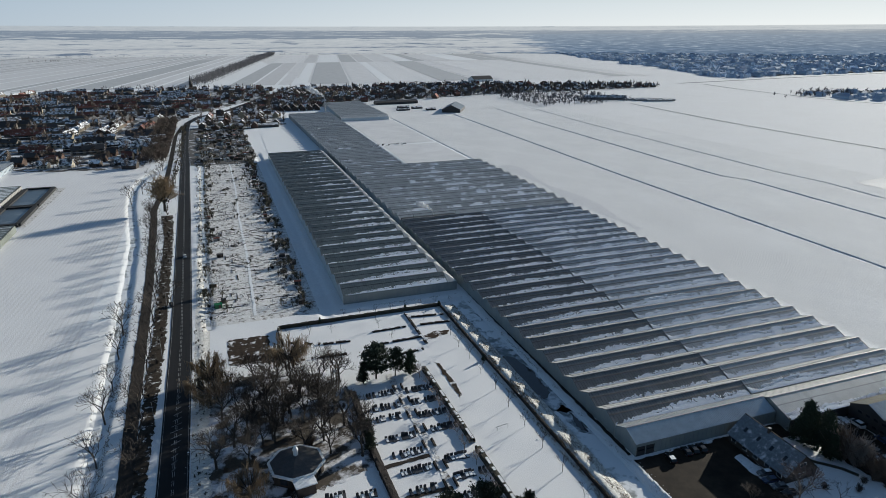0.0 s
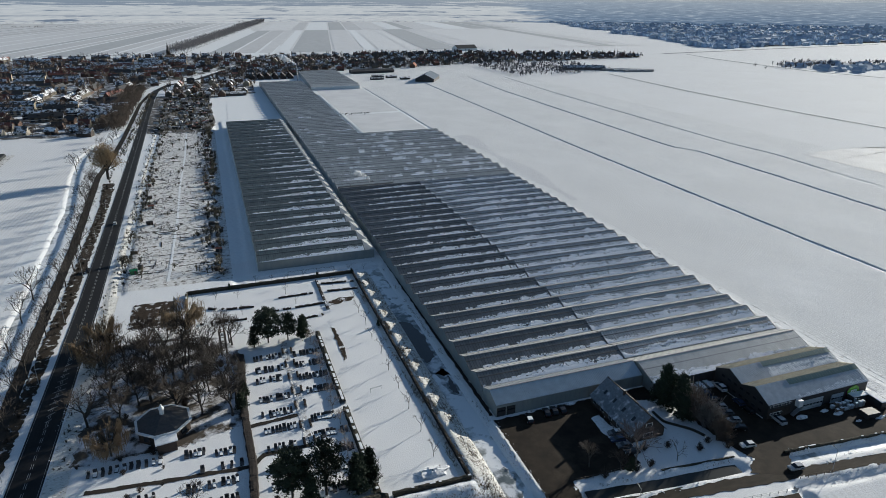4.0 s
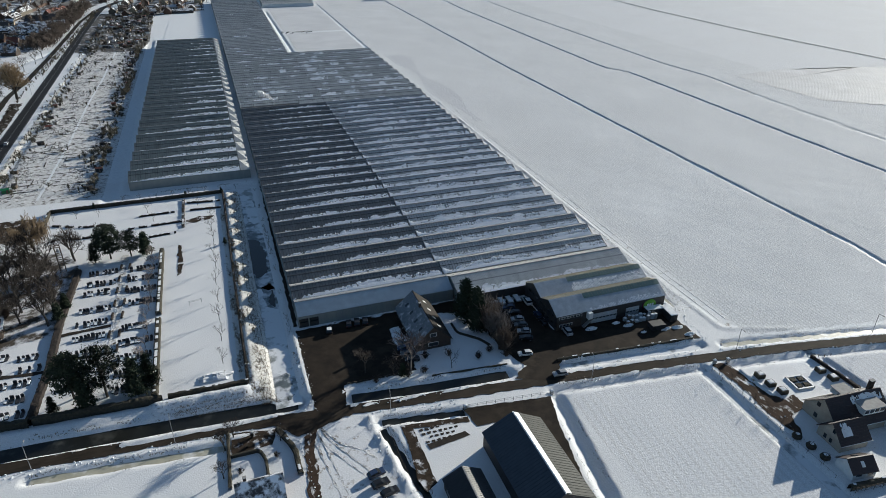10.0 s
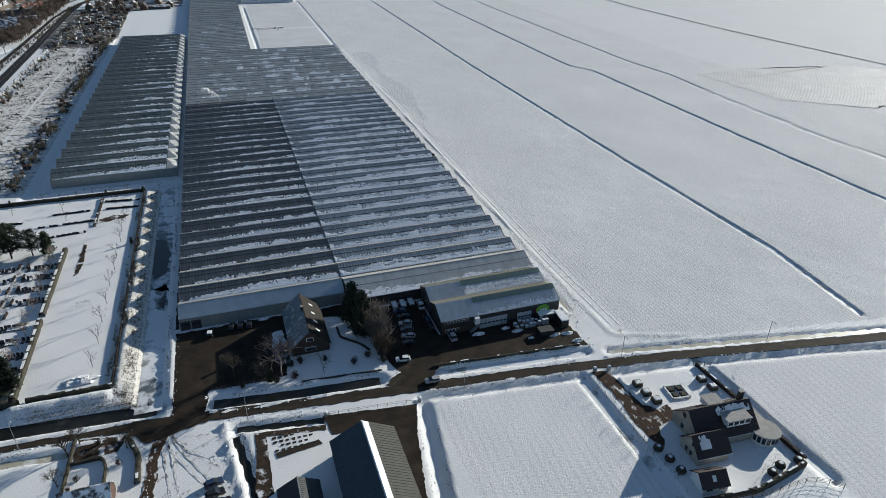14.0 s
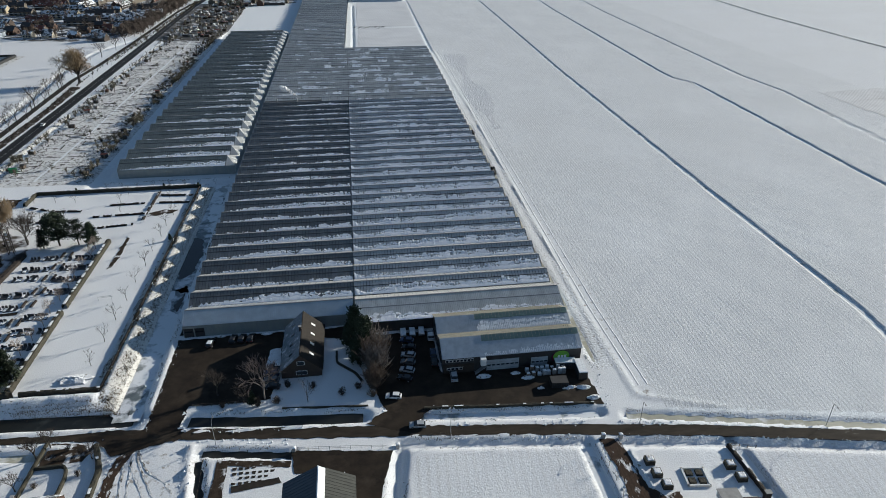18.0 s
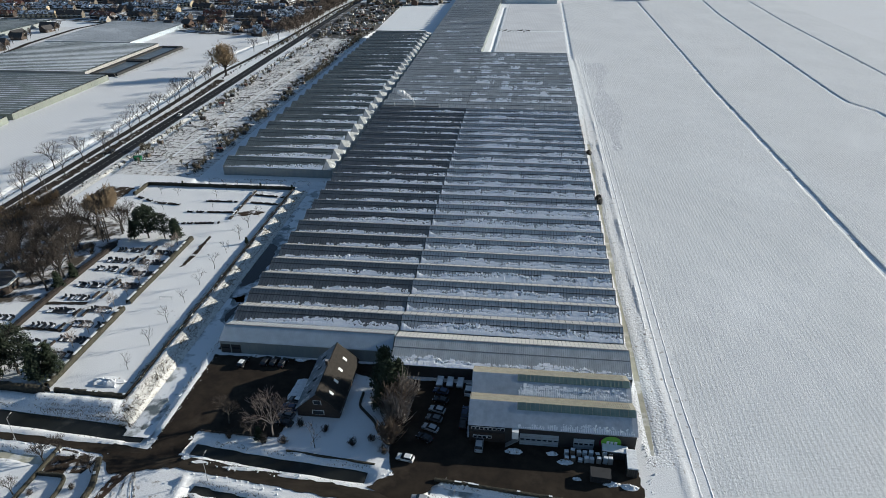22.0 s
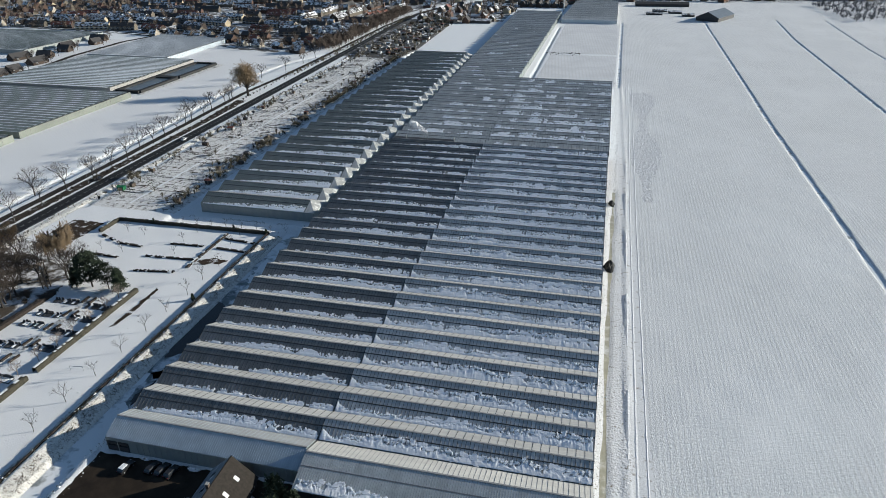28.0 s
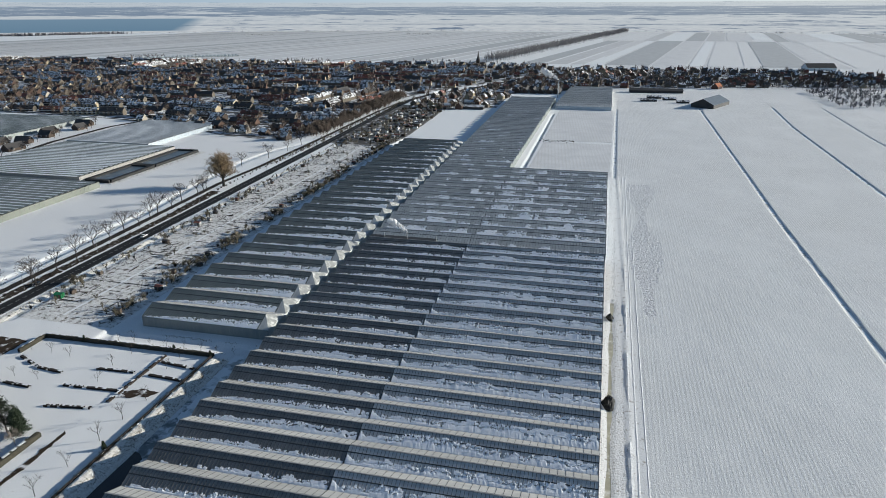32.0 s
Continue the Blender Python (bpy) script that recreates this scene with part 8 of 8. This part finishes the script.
for i in range(26):
    x = -130 + i * 10
    part("tunnel", Geo().add([(x - 4.8 * math.cos(a), y, 3.6 * math.sin(a)) for y in (-30, 30) for a in [math.pi * k / 8 for k in range(9)]], [(k, k + 1, k + 10, k + 9) for k in range(8)] + [tuple(range(8, -1, -1)), tuple(range(9, 18))]), GABLE, tunnels)

# farmyard and road behind the glasshouses
tagged(part("road", strip([(-262, 470), (-282, 540), (-296, 600), (-302, 690), (-290, 740)], 6, .11, step=4, ragged=.5), PATH_DARK), "wet farm road behind the glasshouses", "road", kind="structure")
for x, y, L_, rz in ((-288, 500, 16, 80), (-291, 522, 12, 80), (-300, 560, 18, 85), (-318, 590, 14, 10), (-335, 575, 20, 80), (-322, 622, 12, 5), (-336, 640, 16, 85), (-322, 668, 12, 80), (-335, 690, 18, 5)):
    gable_house("house", "dark farmhouse with snow on its roof", "house", pose(x, y, 0, 0, 0, rz), L_, 9, 3, 7, BRICK, TILE, "farmhouses behind the glasshouses", windows=2)
    for k in range(2):
        put_tree(TREES[(k + int(L_)) % 4], x + 7 + 5 * k, y + 9 - 12 * k, .65, x, "farmyard trees")

# ---- farm buildings at the field edge ----
gable_house("barn", "large dark barn with a blue-grey sheet roof", "barn", pose(378, 1010, 0, 0, 0, 62), 60, 30, 5, 12, CLAD_DARK, mat("blue_grey_barn_roof", (0.15, 0.18, 0.21), .5, (0.11, 0.13, 0.155), .3), "far barns")
gable_house("barn", "long low dark barn", "barn", pose(318, 1150, 0, 0, 0, 4), 80, 16, 4, 6.5, CLAD_DARK, TILE, "far barns")
gable_house("barn", "low dark barn beside the copse", "barn", pose(720, 1090, 0, 0, 0, -25), 80, 22, 4, 8, CLAD_DARK, TILE_SNOW, "far barns")
gable_house("barn", "barn with a snow-dusted roof north of the village", "barn", pose(690, 1640, 0, 0, 0, 10), 60, 30, 6, 14, SHEET, TILE, "far barns")
for i in range(3):
    gable_house("barn", "flat grey farm shed", "barn", pose(770 + i * 14, 1055 - i * 16, 0, 0, 0, -12), 55, 9, 3, 4, CONCRETE, TILE_SNOW, "far barns")
for i, (x, y, w_) in enumerate(((300, 1040, 22), (330, 1060, 18), (345, 1030, 16), (310, 1075, 20))):
    gable_house("shed", "low storage shed with snow beside it", "shed", pose(x, y, 0, 0, 0, 5), w_, 7, 2.6, 4, CLAD_DARK, TILE_SNOW, "storage sheds")
for i in range(12):
    gable_house("house", "dark steep-roofed house near the greenhouse", "house", pose(108 + (i % 6) * 12, 1102 + (i // 6) * 22, 0, 0, 0, 80), 14, 9, 3.2, 8.4, BRICK, TILE, "houses behind the greenhouse", windows=2)
gable_house("house", "house with a bright orange tiled roof", "house", pose(420, 1225, 0, 0, 0, 60), 18, 11, 3.5, 9, BRICK_ORANGE, paint("orange_tiles", (.45, .16, .05)), "houses of the village")
stack = thing("boiler_stack", "steel boiler chimney behind the greenhouse", "chimney", at=pose(172, 1048, 0))
part("flue", Geo().tube((0, 0, 0), (0, 0, 22), .9, .8, 10, True), STEEL, stack)

# steam from the boiler stack and from a roof vent
STEAM = bpy.data.materials.new("white_steam")
STEAM.use_nodes = True
sn, sl = STEAM.node_tree.nodes, STEAM.node_tree.links
sb = sn["Principled BSDF"]
sb.inputs["Base Color"].default_value, sb.inputs["Roughness"].default_value, sb.inputs["Specular IOR Level"].default_value = (.9, .9, .9, 1), 1.0, 0.0
sm, st_ = sn.new("ShaderNodeMixShader"), sn.new("ShaderNodeBsdfTransparent")
stx = sn.new("ShaderNodeTexNoise")
stx.inputs["Scale"].default_value = .5
smr = sn.new("ShaderNodeMapRange")
smr.inputs["From Min"].default_value, smr.inputs["From Max"].default_value, smr.inputs["To Min"].default_value, smr.inputs["To Max"].default_value = .35, .6, .2, .85
sl.new(stx.outputs[0], smr.inputs["Value"])
sl.new(smr.outputs[0], sm.inputs[0])
sl.new(st_.outputs[0], sm.inputs[1])
sl.new(sb.outputs[0], sm.inputs[2])
sl.new(sm.outputs[0], sn["Material Output"].inputs[0])
for sx_, sy_, sz_, k_, label in ((172, 1048, 22, 1.0, "white steam drifting from the boiler stack"), (131, 386, 8.5, .42, "thin steam drifting over the greenhouse roof")):
    g = Geo()
    q = random.Random(int(sx_))
    for i in range(16):
        u = i / 15
        cx, cy, cz, r = sx_ - 22 * k_ * u ** 1.3 + q.uniform(-1, 1) * k_, sy_ + q.uniform(-1.5, 1.5) * k_, sz_ + (16 * u ** .7) * k_ + q.uniform(-.8, .8) * k_, (1.0 + 4.2 * u) * k_ * q.uniform(.7, 1.1)
        prof = [(r * math.sin(math.pi * (j + .5) / 7) * q.uniform(.8, 1.15), cz - r * math.cos(math.pi * (j + .5) / 7)) for j in range(7)]
        g.lathe(cx, cy, prof, 9)
    me = g.mesh("steam_plume", STEAM)
    me.polygons.foreach_set("use_smooth", [True] * len(me.polygons))
    tagged(part("steam_plume", me, None), label, "steam", kind="stuff")

# ---- distance ----
# painted ring that gives off its own light; haze is in its colour
m = bpy.data.materials.new("painted_hazy_distance")
m.use_nodes = True
n, l = m.node_tree.nodes, m.node_tree.links
n.remove(n["Principled BSDF"])
em = n.new("ShaderNodeEmission")
geo_ = n.new("ShaderNodeNewGeometry")
sep = n.new("ShaderNodeSeparateXYZ")
l.new(geo_.outputs["Position"], sep.inputs[0])


def calc(op, a, b=None, clamp=False):
    """One math node; a and b are sockets or numbers."""
    q = n.new("ShaderNodeMath")
    q.operation, q.use_clamp = op, clamp
    for i, v in enumerate((a, b)):
        if v is None:
            continue
        if isinstance(v, (int, float)):
            q.inputs[i].default_value = v
        else:
            l.new(v, q.inputs[i])
    return q.outputs[0]


def blend(fac, a, b):
    q = n.new("ShaderNodeMix")
    q.data_type = "RGBA"
    l.new(fac, q.inputs["Factor"])
    for k, v in (("A", a), ("B", b)):
        if isinstance(v, tuple):
            q.inputs[k].default_value = (*v, 1)
        else:
            l.new(v, q.inputs[k])
    return q.outputs["Result"]


def ramp(src, lo, hi):
    q = n.new("ShaderNodeMapRange")
    q.inputs["From Min"].default_value, q.inputs["From Max"].default_value = lo, hi
    l.new(src, q.inputs["Value"])
    return q.outputs[0]


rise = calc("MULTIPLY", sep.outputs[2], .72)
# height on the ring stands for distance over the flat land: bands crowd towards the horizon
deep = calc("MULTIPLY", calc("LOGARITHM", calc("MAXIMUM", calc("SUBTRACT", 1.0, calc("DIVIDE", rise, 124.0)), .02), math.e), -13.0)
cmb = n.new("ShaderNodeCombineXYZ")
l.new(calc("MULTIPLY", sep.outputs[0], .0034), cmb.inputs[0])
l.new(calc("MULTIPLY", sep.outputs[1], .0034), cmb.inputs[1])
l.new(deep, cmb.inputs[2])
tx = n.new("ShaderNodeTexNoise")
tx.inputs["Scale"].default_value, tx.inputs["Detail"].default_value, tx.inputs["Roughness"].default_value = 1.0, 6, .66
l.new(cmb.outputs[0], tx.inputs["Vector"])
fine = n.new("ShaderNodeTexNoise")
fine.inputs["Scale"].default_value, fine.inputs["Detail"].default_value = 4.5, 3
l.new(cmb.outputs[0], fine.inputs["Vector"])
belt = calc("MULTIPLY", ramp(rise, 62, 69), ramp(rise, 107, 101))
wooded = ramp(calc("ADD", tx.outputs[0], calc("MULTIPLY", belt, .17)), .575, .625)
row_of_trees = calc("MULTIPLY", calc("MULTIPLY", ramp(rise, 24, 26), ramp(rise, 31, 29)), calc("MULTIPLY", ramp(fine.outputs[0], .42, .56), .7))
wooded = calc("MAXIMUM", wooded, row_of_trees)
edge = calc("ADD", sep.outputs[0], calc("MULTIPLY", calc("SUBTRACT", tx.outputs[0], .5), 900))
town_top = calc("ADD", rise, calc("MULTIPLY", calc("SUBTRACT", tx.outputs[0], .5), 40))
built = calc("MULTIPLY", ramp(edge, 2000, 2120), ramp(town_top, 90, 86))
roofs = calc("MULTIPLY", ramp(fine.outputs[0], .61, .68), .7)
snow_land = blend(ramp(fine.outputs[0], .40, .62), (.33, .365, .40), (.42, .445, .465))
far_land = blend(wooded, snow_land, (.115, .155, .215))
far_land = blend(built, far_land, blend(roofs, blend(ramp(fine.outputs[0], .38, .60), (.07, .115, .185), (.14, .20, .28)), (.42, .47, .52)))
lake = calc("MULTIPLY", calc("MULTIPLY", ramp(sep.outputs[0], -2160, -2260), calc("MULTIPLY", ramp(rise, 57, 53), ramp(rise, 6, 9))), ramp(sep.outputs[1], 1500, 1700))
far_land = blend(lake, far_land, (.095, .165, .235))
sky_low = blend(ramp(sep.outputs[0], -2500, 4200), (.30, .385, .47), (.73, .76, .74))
# haze painted in with height, full sky colour at the rim
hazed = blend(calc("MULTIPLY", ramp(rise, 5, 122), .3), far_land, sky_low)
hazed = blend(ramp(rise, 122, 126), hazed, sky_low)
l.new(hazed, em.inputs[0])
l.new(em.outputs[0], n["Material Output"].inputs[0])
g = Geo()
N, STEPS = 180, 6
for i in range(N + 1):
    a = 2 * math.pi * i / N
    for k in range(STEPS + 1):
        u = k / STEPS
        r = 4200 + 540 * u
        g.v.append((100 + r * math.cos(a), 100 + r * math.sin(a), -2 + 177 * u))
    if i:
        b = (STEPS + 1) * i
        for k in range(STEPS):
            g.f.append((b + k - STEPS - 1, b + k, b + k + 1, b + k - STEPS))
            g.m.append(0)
tagged(part("backdrop", g, m), "glowing backdrop of far polder, woods and snow fields with painted haze", "distance", kind="structure")
